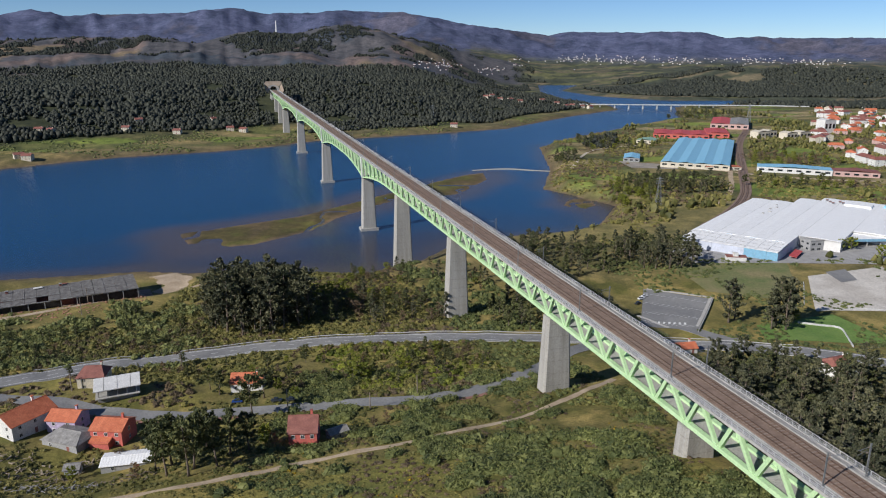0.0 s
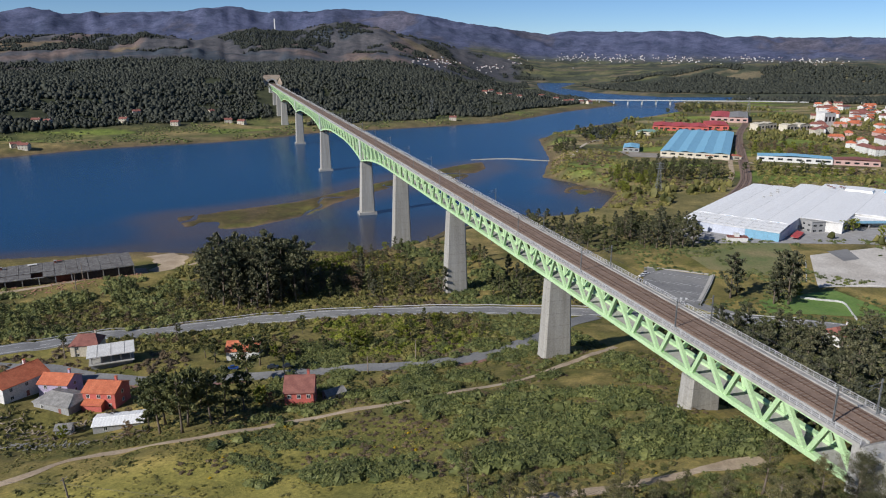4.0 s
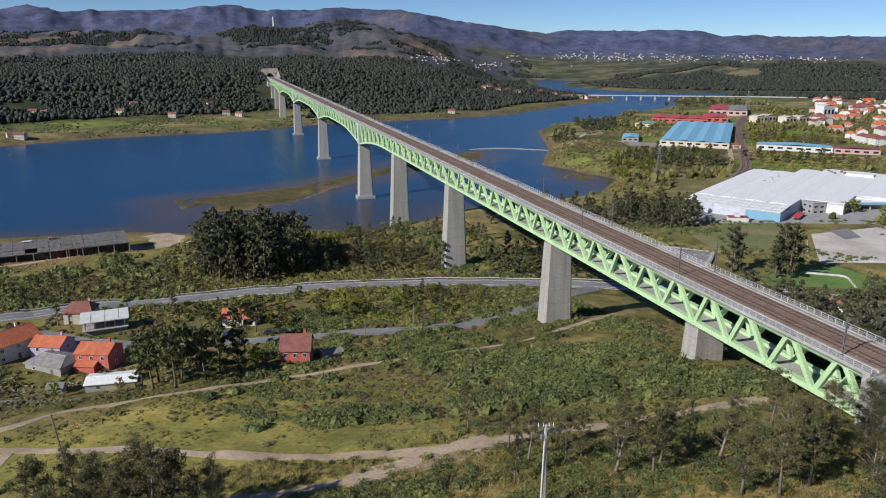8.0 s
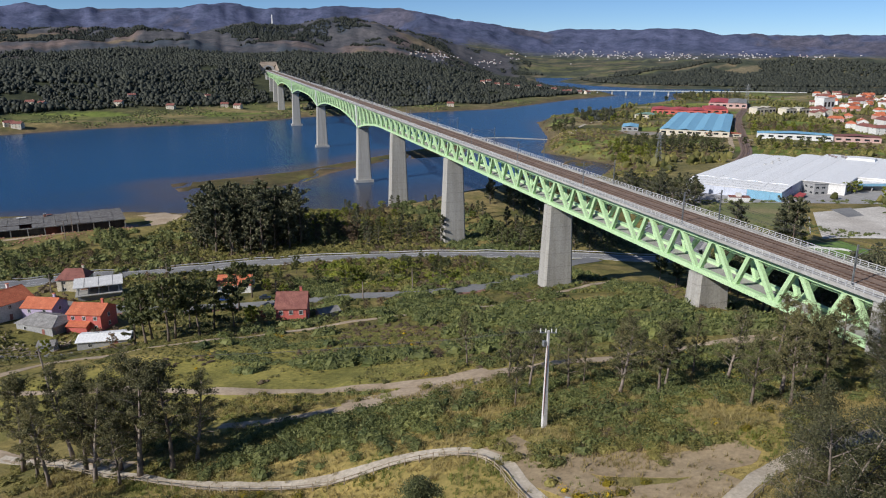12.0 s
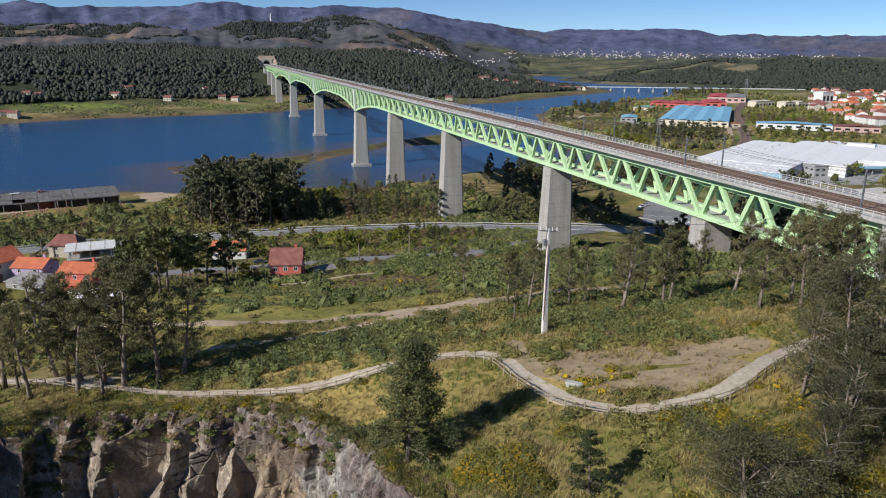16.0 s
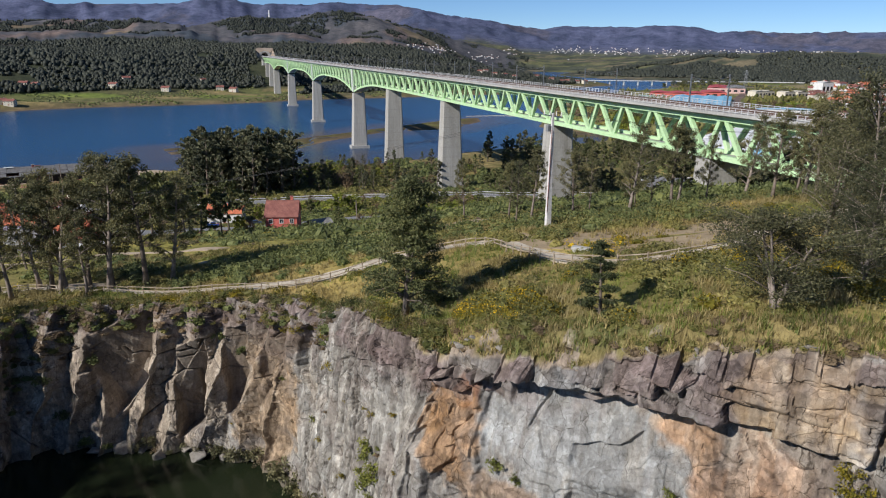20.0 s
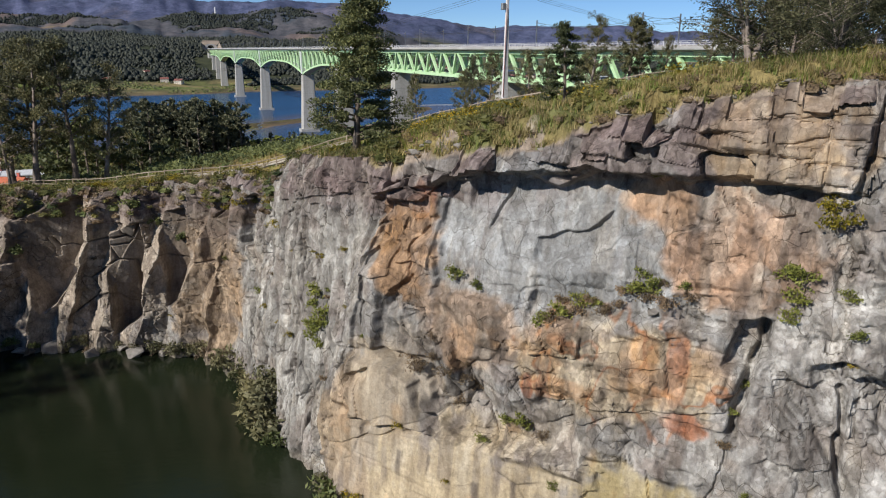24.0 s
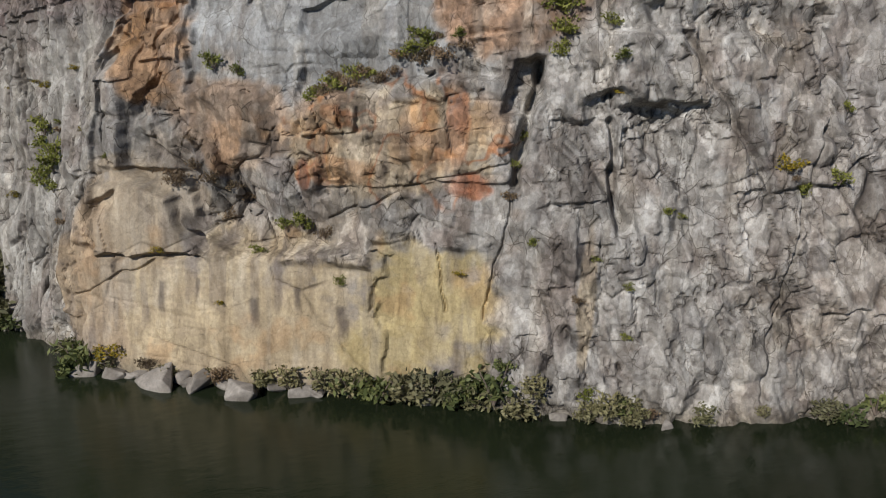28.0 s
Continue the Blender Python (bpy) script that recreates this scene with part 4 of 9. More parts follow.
def build_cliff():
    q, bx, by, nx, ny = cliff_line()
    mid = len(q) // 2
    if nx[mid] * (0 - bx[mid]) + ny[mid] * (0 - by[mid]) < 0:
        nx, ny = -nx, -ny
    back = 7.5
    tx, ty = bx - nx * 4.5, by - ny * 4.5
    # a brow of broken blocks
    broken = 1.0 * (lattice(np.floor(q / 2.1 + 0.4 * np.sin(q)), np.zeros(len(q)), 7) - 0.6) + 0.5 * (lattice(np.floor(q / 0.9), np.zeros(len(q)), 8) - 0.5)
    ztop = height(tx, ty) - 0.1 - 1.9 * smooth01(198, 206, q) * smooth01(231, 222, q) - 0.5 * smooth01(222, 231, q)
    nv, nl = 390, 26
    V = np.linspace(0, 1, nv)[:, None]
    z0 = POOL_Z - 2.5
    U = np.broadcast_to(q[None], (nv, len(q)))
    W = z0 + (ztop[None] - z0) * V
    wu, wv = U + 0.22 * fbm(U, W, 5, 1, 61), W + 0.22 * fbm(U, W, 5, 1, 62)
    slabs = smooth01(176, 181, U) * smooth01(205, 201, U)
    left = smooth01(178, 173, U)
    right = smooth01(230, 234, U - 0.2 * (W - 40))
    main = np.clip(1 - slabs - left - right, 0, 1)
    calm = np.zeros(U.shape)
    for fu, fz, ru, rz in ((213.5, 32, 11, 4.6), (219, 51, 8, 4.5), (208.5, 39, 3.6, 2.6), (227, 33, 3.6, 5), (232, 58.5, 3.6, 3)):
        e = np.maximum(np.abs(U - fu) / ru, np.abs(W - fz) / rz)
        calm = np.maximum(calm, smooth01(1.05, 0.9, e))
    # the rock splits along a few sets of joints into flat-faced blocks
    big, e1, t1 = facets(wu + 0.25 * wv, wv - 0.12 * wu, 7.0, 6.0, 101, 0.12, 0.12, 0.40)
    disp = big * (1 - 0.75 * calm)
    # tall columns, bedded blocks, split slabs, leaning slabs
    col, e2, t2 = facets(wu + 0.12 * wv, wv, 1.5, 9.0, 201, 0.46, 0.02, 0.34)
    colf, e2f, t2f = facets(wu + 0.10 * wv, wv + 0.3 * wu, 0.55, 3.8, 231, 0.45, 0.06, 0.11)
    bed, e3, t3 = facets(wu, wv + 0.05 * wu, 2.6, 1.15, 301, 0.10, 0.14, 0.34, 0.6, 6.0, 0.42)
    spl, e4, t4 = facets(wu + 0.36 * wv, wv - 0.14 * wu, 2.3, 3.6, 401, 0.24, 0.16, 0.27, 0.85)
    splf, e4f, t4f = facets(wu + 0.40 * wv, wv - 0.20 * wu, 0.8, 1.4, 431, 0.30, 0.24, 0.09, 0.9)
    tall, e6, t6 = facets(wu - 0.22 * (wv - 28), wv, 3.0, 9.0, 601, 0.70, 0.08, 0.70)
    facet, e7, t7 = facets(wu - 0.30 * wv, wv + 0.22 * wu, 2.7, 2.0, 701, 0.28, 0.26, 0.26, 0.9)
    under = ztop[None] - W
    in_cap = smooth01(-0.1, 0.1, W - np.interp(q, CAP_U, CAP_Z)[None]) * smooth01(200, 206, U) * smooth01(240, 237, U)
    bed = bed * (1 + 0.9 * in_cap) - 0.5 * in_cap * smooth01(0.09, 0.0, e3) * smooth01(-0.5, 0.3, t3)
    bedded = np.clip(in_cap + smooth01(5.4, 4.6, under + 0.8 * fbm(U, W, 5, 2, 74)) + smooth01(0.2, 0.35, fbm(U, W, 8, 2, 75)) * 0.5, 0, 1) * (1 - 0.6 * calm)
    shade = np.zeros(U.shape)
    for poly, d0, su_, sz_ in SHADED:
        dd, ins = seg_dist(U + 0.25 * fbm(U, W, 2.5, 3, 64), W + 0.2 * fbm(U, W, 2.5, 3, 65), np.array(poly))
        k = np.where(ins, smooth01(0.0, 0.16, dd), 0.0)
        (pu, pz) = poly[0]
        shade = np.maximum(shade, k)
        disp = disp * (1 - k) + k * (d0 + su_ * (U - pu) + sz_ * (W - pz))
    free = 1 - 0.9 * shade
    ph = (wu - 0.24 * (wv - 28) + 0.7 * fbm(U, W, 6, 2, 76)) / 4.3
    fr, own = ph - np.floor(ph), lattice(np.floor(ph), np.floor(wv / 7.5 + 0.7 * np.floor(ph)), 77)
    saw = np.where(fr < 0.50, 1.1 - 3.6 * fr, 1.1 - 3.6 * (1 - fr)) * (0.65 + 0.6 * own) + 0.8 * (own - 0.5) + 0.06 * (W - 38)
    disp += slabs * (col + 0.9 * colf) + main * (bed * bedded + facet * (1 - bedded) * (1 - 0.85 * calm)) + right * (spl + 0.9 * splf) + left * free * (0.35 * tall + saw + 0.8 * splf)
    # splinters where the rock is shattered
    tiny, e5, t5 = facets(wu + 0.4 * wv, wv - 0.2 * wu, 0.62, 0.95, 501, 0.40, 0.34, 0.07, 0.9)
    rough = np.clip(smooth01(-0.10, 0.08, fbm(U, W, 5, 4, 71)) * (1 - 0.95 * calm), 0, 1) * free
    disp += rough * tiny
    disp += 0.4 * fbm(U, W, 17, 1, 63) * (1 - 0.5 * calm)
    open_ = smooth01(-0.1, 0.25, fbm(U, W, 5, 3, 73))
    fine_open = smooth01(0.0, 0.2, fbm(U, W, 3.1, 3, 79))
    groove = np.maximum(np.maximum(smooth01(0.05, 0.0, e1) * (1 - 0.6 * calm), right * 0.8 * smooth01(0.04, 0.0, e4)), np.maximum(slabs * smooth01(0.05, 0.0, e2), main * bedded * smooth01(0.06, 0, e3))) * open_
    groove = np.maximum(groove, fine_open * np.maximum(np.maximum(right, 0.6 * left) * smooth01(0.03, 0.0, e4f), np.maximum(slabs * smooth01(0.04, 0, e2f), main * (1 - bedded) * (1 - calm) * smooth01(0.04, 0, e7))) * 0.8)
    disp -= 0.30 * groove
    jag = 0.07 * fbm(U, W, 1.6, 3, 66) + 0.05 * t3
    for fu, fz, ru, rz, amp, sl in FORMS + SIDE_FORMS:
        e = np.maximum(np.abs(U - fu - sl * (W - fz)) / ru, np.abs(W - fz - 0.08 * (U - fu)) / rz) + jag
        disp += amp * smooth01(1.02, 0.98, e)
    bend_u, bend_w = U + 0.22 * fbm(U, W, 1.6, 3, 68), W + 0.20 * fbm(U, W, 1.5, 3, 69)
    for line, wd, dep in CLEFTS + JOINTS:
        dd = seg_dist(bend_u, bend_w, np.array(line), False)[0] / np.clip(1.0 + 0.6 * fbm(U, W, 1.9, 2, 92), 0.55, 1.5)
        disp -= dep * smooth01(wd * 1.1, wd * 0.5, dd)
    for lines, way in ((OVERHANGS, -1), (LEDGES, 1)):
        for line, dep, reach in lines:
            lu, lz = zip(*line)
            off = way * (bend_w - np.interp(bend_u, lu, lz))
            disp -= dep * smooth01(0.0, 0.14, off) * smooth01(reach, reach * 0.35, off) * smooth01(lu[0] - 0.25, lu[0] + 0.25, bend_u) * smooth01(lu[-1] + 0.25, lu[-1] - 0.25, bend_u)
    even = disp.copy()
    even[1:-1] = 0.7 * disp[1:-1] + 0.15 * (disp[:-2] + disp[2:])
    even[:, 1:-1] = 0.7 * even[:, 1:-1] + 0.15 * (even[:, :-2] + even[:, 2:])
    for _ in range(2):
        gu = np.zeros(disp.shape)
        gu[:, 1:-1] = np.abs(even[:, 2:] - even[:, :-2])
        gu[1:-1] += np.abs(even[2:] - even[:-2])
        k = smooth01(0.4, 0.8, gu)
        k[1:-1] = np.maximum(k[1:-1], np.maximum(k[:-2], k[2:]))
        k[:, 1:-1] = np.maximum(k[:, 1:-1], np.maximum(k[:, :-2], k[:, 2:]))
        soft = even.copy()
        soft[1:-1, 1:-1] = 0.25 * (even[:-2, 1:-1] + even[2:, 1:-1] + even[1:-1, :-2] + even[1:-1, 2:])
        even = even + (soft - even) * k
    disp = even
    lean = 4.2 * (1 - V) ** 0.85
    # the weathered cap stands out in courses over the face
    lip = np.interp(q, (140, 196, 206, 213, 223, 236, 242, 262), (0.2, 0.3, 0.5, 1.0, 1.1, 0.5, 0.2, 0.2))[None]
    edge_z = np.interp(q, CAP_U, CAP_Z)[None] + 0.25 * fbm(U, W, 2.2, 3, 72)
    cap = smooth01(-0.05, 0.12, W - edge_z) * lip * (0.7 + 0.9 * t3) * (1 - smooth01(1.3, 0.0, under) * 0.9)
    out = -4.4 + lean + disp * (0.6 + 0.4 * smooth01(1.0, 0.96, V)) + cap
    out = np.maximum(out, -5.75 + 0.1 * t3)
    X, Y = bx[None] + nx[None] * out, by[None] + ny[None] * out
    Z = W + broken[None] * smooth01(0.93, 1.0, V)
    L = np.linspace(0, 1, nl + 1)[1:, None]
    o2 = out[-1][None] + (-back - out[-1][None]) * L
    LX, LY = bx[None] + nx[None] * o2, by[None] + ny[None] * o2
    hz = height(LX, LY)
    LZ = Z[-1][None] * (1 - smooth01(-0.1, 0.7, L)) + (hz + 0.03) * smooth01(-0.1, 0.7, L) + 0.4 * fbm(LX, LY, 1.6, 4, 67) * (1 - L) * smooth01(0, 0.1, L) - 0.5 * smooth01(0.86, 1.0, L)
    FACE.update(LX=LX, LY=LY, LZ=LZ, q=q, X=X, Y=Y, Z=Z, nx=nx, ny=ny)
    X, Y, Z = np.vstack([X, LX]), np.vstack([Y, LY]), np.vstack([Z, LZ])
    n, m = X.shape
    idx = np.arange(n * m).reshape(n, m)
    f = np.stack([idx[:-1, :-1], idx[:-1, 1:], idx[1:, 1:], idx[1:, :-1]], -1).reshape(-1, 4)
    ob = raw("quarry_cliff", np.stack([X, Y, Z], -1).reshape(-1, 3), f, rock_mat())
    # stone colours: grey granite, pale buff, ochre stain, brown weathered cap, turf
    c = np.empty((nv, m, 3))
    c[:] = (0.345, 0.335, 0.325)
    n1, n2, n3 = fbm(U, W, 6, 4, 81), fbm(U, W, 2.0, 4, 82), fbm(U, W * 0.22, 0.9, 4, 83)
    n4 = fbm(U, W, 0.8, 4, 86)
    toned = main * (0.5 * t3 * bedded + 0.3 * t1 + 0.35 * t7 * (1 - bedded) + 0.2 * t5 * rough) + right * (0.5 * t4 + 0.35 * t4f) + slabs * (0.4 * t2 + 0.35 * t2f) + left * (0.4 * t6 + 0.3 * t4f)
    c = paint(c, smooth01(0.1, 0.7, n1 + 0.5 * toned) * 0.45, (0.40, 0.325, 0.24))
    for u0, zc, ru, rz, colr, k in STAINS + MORE_STAINS + END_STAINS:
        e = ((U - u0) / ru) ** 2 + ((W - zc) / rz) ** 2 + 0.55 * n1 + 0.45 * n2 + 0.3 * n4 + 0.25 * toned
        c = paint(c, smooth01(1.35, 0.70, e) * k, colr)
    c = paint(c, smooth01(0.35, 0.8, n2 + 0.5 * toned) * 0.45 * (1 - 0.6 * calm), (0.25, 0.205, 0.18))
    c = paint(c, smooth01(0.3, 0.75, n3 + 0.2 * n1) * 0.35, (0.22, 0.19, 0.175))
    c = paint(c, smooth01(0.4, 0.8, -n2 - 0.4 * n1) * 0.35 * main * smooth01(46, 44, W), OCHRE)
    # rusty bands that follow the old water lines in the ochre block
    zone = smooth01(1.25, 0.7, ((U - 225) / 7.0) ** 2 + ((W - 43.6) / 4.0) ** 2 + 0.3 * n1)
    veins = smooth01(0.085, 0.02, np.abs(fbm(U, W, 3.0, 4, 87)))
    c = paint(c, zone * veins * 0.85, (0.40, 0.17, 0.07))
    c = paint(c, zone * smooth01(0.1, 0.45, fbm(U, W, 2.4, 4, 91)) * 0.45, OCHRE)
    # dark runs of lichen and washed-down soil below the brow and the ledges
    run = smooth01(0.25, 0.6, fbm(U, W * 0.10, 0.7, 3, 88) + 0.25 * n1)
    c = paint(c, run * 0.42 * smooth01(-0.3, 0.3, n1), (0.20, 0.165, 0.15))
    c = paint(c, smooth01(0.3, 0.7, fbm(U, W * 0.16, 1.1, 3, 89)) * 0.30, (0.52, 0.47, 0.40))
    for u0, h0, wd, ln in STREAKS:
        e = np.abs(U - u0 + 0.25 * n2) / (1.5 * wd)
        c = paint(c, smooth01(1.1, 0.3, e) * smooth01(h0 + 0.3, h0, W) * smooth01(h0 - ln, h0 - ln * 0.3, W) * 0.8, (0.13, 0.105, 0.09))
    c = paint(c, smooth01(4.4, 2.6, under + 0.9 * n1 + 0.5 * n2) * (0.48 + 0.42 * t3), (0.185, 0.135, 0.13))
    c = paint(c, smooth01(1.5, 0.2, W - POOL_Z + 0.4 * n2) * 0.6, (0.20, 0.175, 0.13))
    c = paint(c, smooth01(0.05, 0.5, n4 + 0.6 * n2) * 0.30 * (1 - 0.6 * calm), (0.17, 0.135, 0.12))
    c = paint(c, smooth01(0.10, 0.55, -n4 + 0.5 * n1) * 0.14, (0.56, 0.52, 0.46))
    c = c * (1 + 0.42 * np.clip(toned, -1, 1))[..., None] * (1 + 0.10 * rough * t5)[..., None]
    # grooves get near-black colour, painted in for the shade inside cracks
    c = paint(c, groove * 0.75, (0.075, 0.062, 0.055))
    # faces turned from the sun are darkened in colour too, for their shade
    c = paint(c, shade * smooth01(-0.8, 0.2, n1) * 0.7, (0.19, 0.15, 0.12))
    c = c * 0.75 * np.array((1.0, 1.0, 0.955))
    turf = smooth01(0.02, 0.22, L + 0.12 * fbm(LX, LY, 1.2, 3, 90))
    cl = np.empty((nl, m, 3))
    cl[:] = (0.27, 0.22, 0.17)
    ln2 = fbm(LX, LY, 1.6, 3, 84)
    cl = paint(cl, np.clip(turf * (ln2 < 0.55), 0, 1), (0.23, 0.185, 0.075))
    cl = paint(cl, np.clip(turf * smooth01(-0.1, 0.6, fbm(LX, LY, 4, 3, 85)), 0, 1), (0.12, 0.13, 0.045))
    c = np.vstack([c, cl])
    broken_ = np.vstack([1 - 0.82 * calm * smooth01(46, 42, W) - 0.25 * calm * smooth01(42, 46, W) - 0.5 * shade, np.full((nl, m), 0.5)])
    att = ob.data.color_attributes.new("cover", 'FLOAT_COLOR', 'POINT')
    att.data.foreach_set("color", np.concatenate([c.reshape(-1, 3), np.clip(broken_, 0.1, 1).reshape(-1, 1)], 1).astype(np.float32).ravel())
    return tagged(ob, "tall fractured granite quarry face, grey, buff and ochre stained", "cliff", kind="structure")


def on_face(u, z):
    """The place on the cliff's face at that distance along it and height, and the outward way."""
    i = int(np.argmin(np.abs(FACE["q"] - u)))
    j = int(np.argmin(np.abs(FACE["Z"][:, i] - z)))
    return Vector((FACE["X"][j, i], FACE["Y"][j, i], FACE["Z"][j, i])), Vector((FACE["nx"][i], FACE["ny"][i], 0))


def rock_mat():
    m, nt, b = nodes_of("granite", 0.88)
    b.inputs["Specular IOR Level"].default_value = 0.3
    at = nt.nodes.new("ShaderNodeAttribute")
    at.attribute_name = "cover"
    co = place_of(nt)
    st = nt.nodes.new("ShaderNodeMapping")
    st.inputs["Scale"].default_value = (1, 1, 0.16)
    nt.links.new(co, st.inputs[0])
    streak = noise_of(nt, 1.1, 6, st.outputs[0], 0.65)
    fine = noise_of(nt, 4.5, 8, co, 0.75)
    col = mix_of(nt, at.outputs["Color"], ramp2(nt, streak, (0.70, 0.67, 0.64), (1.2, 1.2, 1.2), 0.32, 0.62), 1.0, 'MULTIPLY')
    col = mix_of(nt, col, ramp2(nt, fine, (0.70, 0.69, 0.68), (1.18, 1.18, 1.18), 0.30, 0.68), 1.0, 'MULTIPLY')
    # chipped faces, each tilted its own way; joints darkened in colour to stand in for crack shade
    wob = nt.nodes.new("ShaderNodeTexNoise")
    wob.inputs["Scale"].default_value, wob.inputs["Detail"].default_value = 0.9, 2
    nt.links.new(co, wob.inputs["Vector"])
    add = nt.nodes.new("ShaderNodeVectorMath")
    add.operation = 'MULTIPLY_ADD'
    add.inputs[1].default_value = (0.5, 0.5, 0.5)
    nt.links.new(wob.outputs["Color"], add.inputs[0])
    nt.links.new(co, add.inputs[2])

    def math_of(kind, a, b_):
        x = nt.nodes.new("ShaderNodeMath")
        x.operation = kind
        for sock, v in zip(x.inputs, (a, b_)):
            if isinstance(v, bpy.types.NodeSocket):
                nt.links.new(v, sock)
            else:
                sock.default_value = v
        return x.outputs[0]

    relief = math_of('MULTIPLY', fine, 0.045)
    for stretch, turned, tilt, wide, dark in (((0.62, 0.62, 0.30), (0.25, 0.3, 0.4), 0.62, 0.014, 0.40), ((1.6, 1.6, 0.8), (0.5, -0.25, 0.9), 0.20, 0.020, 0.55), ((3.6, 3.6, 2.2), (0.1, 0.4, 0.2), 0.07, 0.03, 0.75)):
        mp = nt.nodes.new("ShaderNodeMapping")
        mp.inputs["Scale"].default_value, mp.inputs["Rotation"].default_value = stretch, turned
        nt.links.new(add.outputs[0], mp.inputs[0])
        vo, ve = nt.nodes.new("ShaderNodeTexVoronoi"), nt.nodes.new("ShaderNodeTexVoronoi")
        ve.feature = 'DISTANCE_TO_EDGE'
        for v in (vo, ve):
            v.inputs["Scale"].default_value = 1.0
            nt.links.new(mp.outputs[0], v.inputs["Vector"])
        off, way, dot = [nt.nodes.new("ShaderNodeVectorMath") for _ in range(3)]
        off.operation, way.operation, dot.operation = 'SUBTRACT', 'SUBTRACT', 'DOT_PRODUCT'
        nt.links.new(mp.outputs[0], off.inputs[0])
        nt.links.new(vo.outputs["Position"], off.inputs[1])
        nt.links.new(vo.outputs["Color"], way.inputs[0])
        way.inputs[1].default_value = (0.5, 0.5, 0.5)
        nt.links.new(off.outputs[0], dot.inputs[0])
        nt.links.new(way.outputs[0], dot.inputs[1])
        sep = nt.nodes.new("ShaderNodeSeparateColor")
        nt.links.new(vo.outputs["Color"], sep.inputs[0])
        step = math_of('MULTIPLY', sep.outputs[0], 0.35)
        relief = math_of('ADD', relief, math_of('MULTIPLY', math_of('ADD', dot.outputs["Value"], step), tilt))
        gate = ramp2(nt, noise_of(nt, 0.45, 3, co), (0, 0, 0), (1, 1, 1), 0.47, 0.55)
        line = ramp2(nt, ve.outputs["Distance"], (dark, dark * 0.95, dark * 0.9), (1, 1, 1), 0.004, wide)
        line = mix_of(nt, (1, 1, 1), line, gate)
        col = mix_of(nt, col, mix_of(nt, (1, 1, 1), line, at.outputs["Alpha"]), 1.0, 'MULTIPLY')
        col = mix_of(nt, col, mix_of(nt, (1, 1, 1), ramp2(nt, sep.outputs[1], (0.84, 0.83, 0.82), (1.14, 1.14, 1.14), 0.1, 0.9), at.outputs["Alpha"]), 1.0, 'MULTIPLY')
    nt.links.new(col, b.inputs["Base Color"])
    bump_of(nt, b, math_of('MULTIPLY', relief, math_of('ADD', math_of('MULTIPLY', at.outputs["Alpha"], 0.85), 0.15)), 1.0, 1.0)
    return m


build_cliff()


# ---- roads, tracks and paths ----
def spline(pts, step):
    """Points along a smooth line through pts, about step apart."""
    p = np.array(pts, float)
    p = np.vstack([2 * p[0] - p[1], p, 2 * p[-1] - p[-2]])
    out = []
    for a, b, c, d in zip(p, p[1:], p[2:], p[3:]):
        n = max(1, int(np.hypot(*(c - b)) / step))
        for k in range(n):
            t = k / n
            out.append(0.5 * ((2 * b) + (c - a) * t + (2 * a - 5 * b + 4 * c - d) * t * t + (3 * b - a - 3 * c + d) * t ** 3))
    out.append(p[-2])
    return np.array(out)


def sides(line):
    d = np.gradient(line, axis=0)
    d /= np.hypot(*d.T)[:, None]
    return np.stack([d[:, 1], -d[:, 0]], -1)


def strip(name, pts, width, material, lift=0.15, step=3.0, cols=5, offset=0.0, ragged=0.0, level=True, seed=1):
    """A surfaced band laid on the ground, with edges that go down into it."""
    line = spline(pts, step)
    n = sides(line)
    w = width / 2 * (1 + ragged * fbm(np.arange(len(line)) * step, line[:, 0], 9, 3, seed))
    rows = []
    mid = ground_z(line[:, 0], line[:, 1])
    for k in range(cols + 2):
        f = -1 + 2 * (k - 1) / (cols - 1)
        edge = k in (0, cols + 1)
        f = np.clip(f, -1, 1)
        q = line + n * (offset + f * w)[:, None]
        g = ground_z(q[:, 0], q[:, 1])
        zz = np.maximum(g, mid * 0.85 + g * 0.15) if level else g
        rows.append(np.column_stack([q, zz + (lift if not edge else -0.6)]))
    v = np.stack(rows, 1)
    m, c = v.shape[:2]
    idx = np.arange(m * c).reshape(m, c)
    f = np.stack([idx[:-1, :-1], idx[:-1, 1:], idx[1:, 1:], idx[1:, :-1]], -1).reshape(-1, 4)[:, ::-1]
    return raw(name, v.reshape(-1, 3), f, material)


MAIN_ROAD = ((-420, 150), (-260, 240), (-181, 289), (-152, 303), (-117, 316), (-79, 326), (-38, 331), (4, 330), (46, 327), (92, 322), (141, 319), (168, 314), (199, 299), (250, 270), (340, 215))
SIDE_ROAD = ((-300, 285), (-181, 265), (-155, 260), (-132, 251), (-104, 246), (-73, 249), (-40, 248), (-9, 249), (15, 259), (32, 271), (45, 287), (57, 303), (72, 317))
road = tagged(strip("road", MAIN_ROAD, 12.5, ASPHALT, 0.22), "grey two-lane main road with white lines", "road", kind="structure")
side_road = tagged(strip("side_road", SIDE_ROAD, 8.0, ASPHALT, 0.16), "narrow grey side road past the houses", "road", kind="structure")
for off in (-4.6, 4.6):
    tagged(strip("edge_line", MAIN_ROAD, 0.22, WHITE_PAINT, 0.26, offset=off, cols=2), kind="structure", label="white painted edge line", category="road marking")
verge = surface("red_verge", (0.22, 0.11, 0.085), (0.32, 0.17, 0.13), 0.9, 0.2, 2.0)
tagged(strip("red_footway", SIDE_ROAD[1:6], 2.2, verge, 0.20, offset=5.2, cols=2), "red paved footway along the side road", "footway", kind="structure")
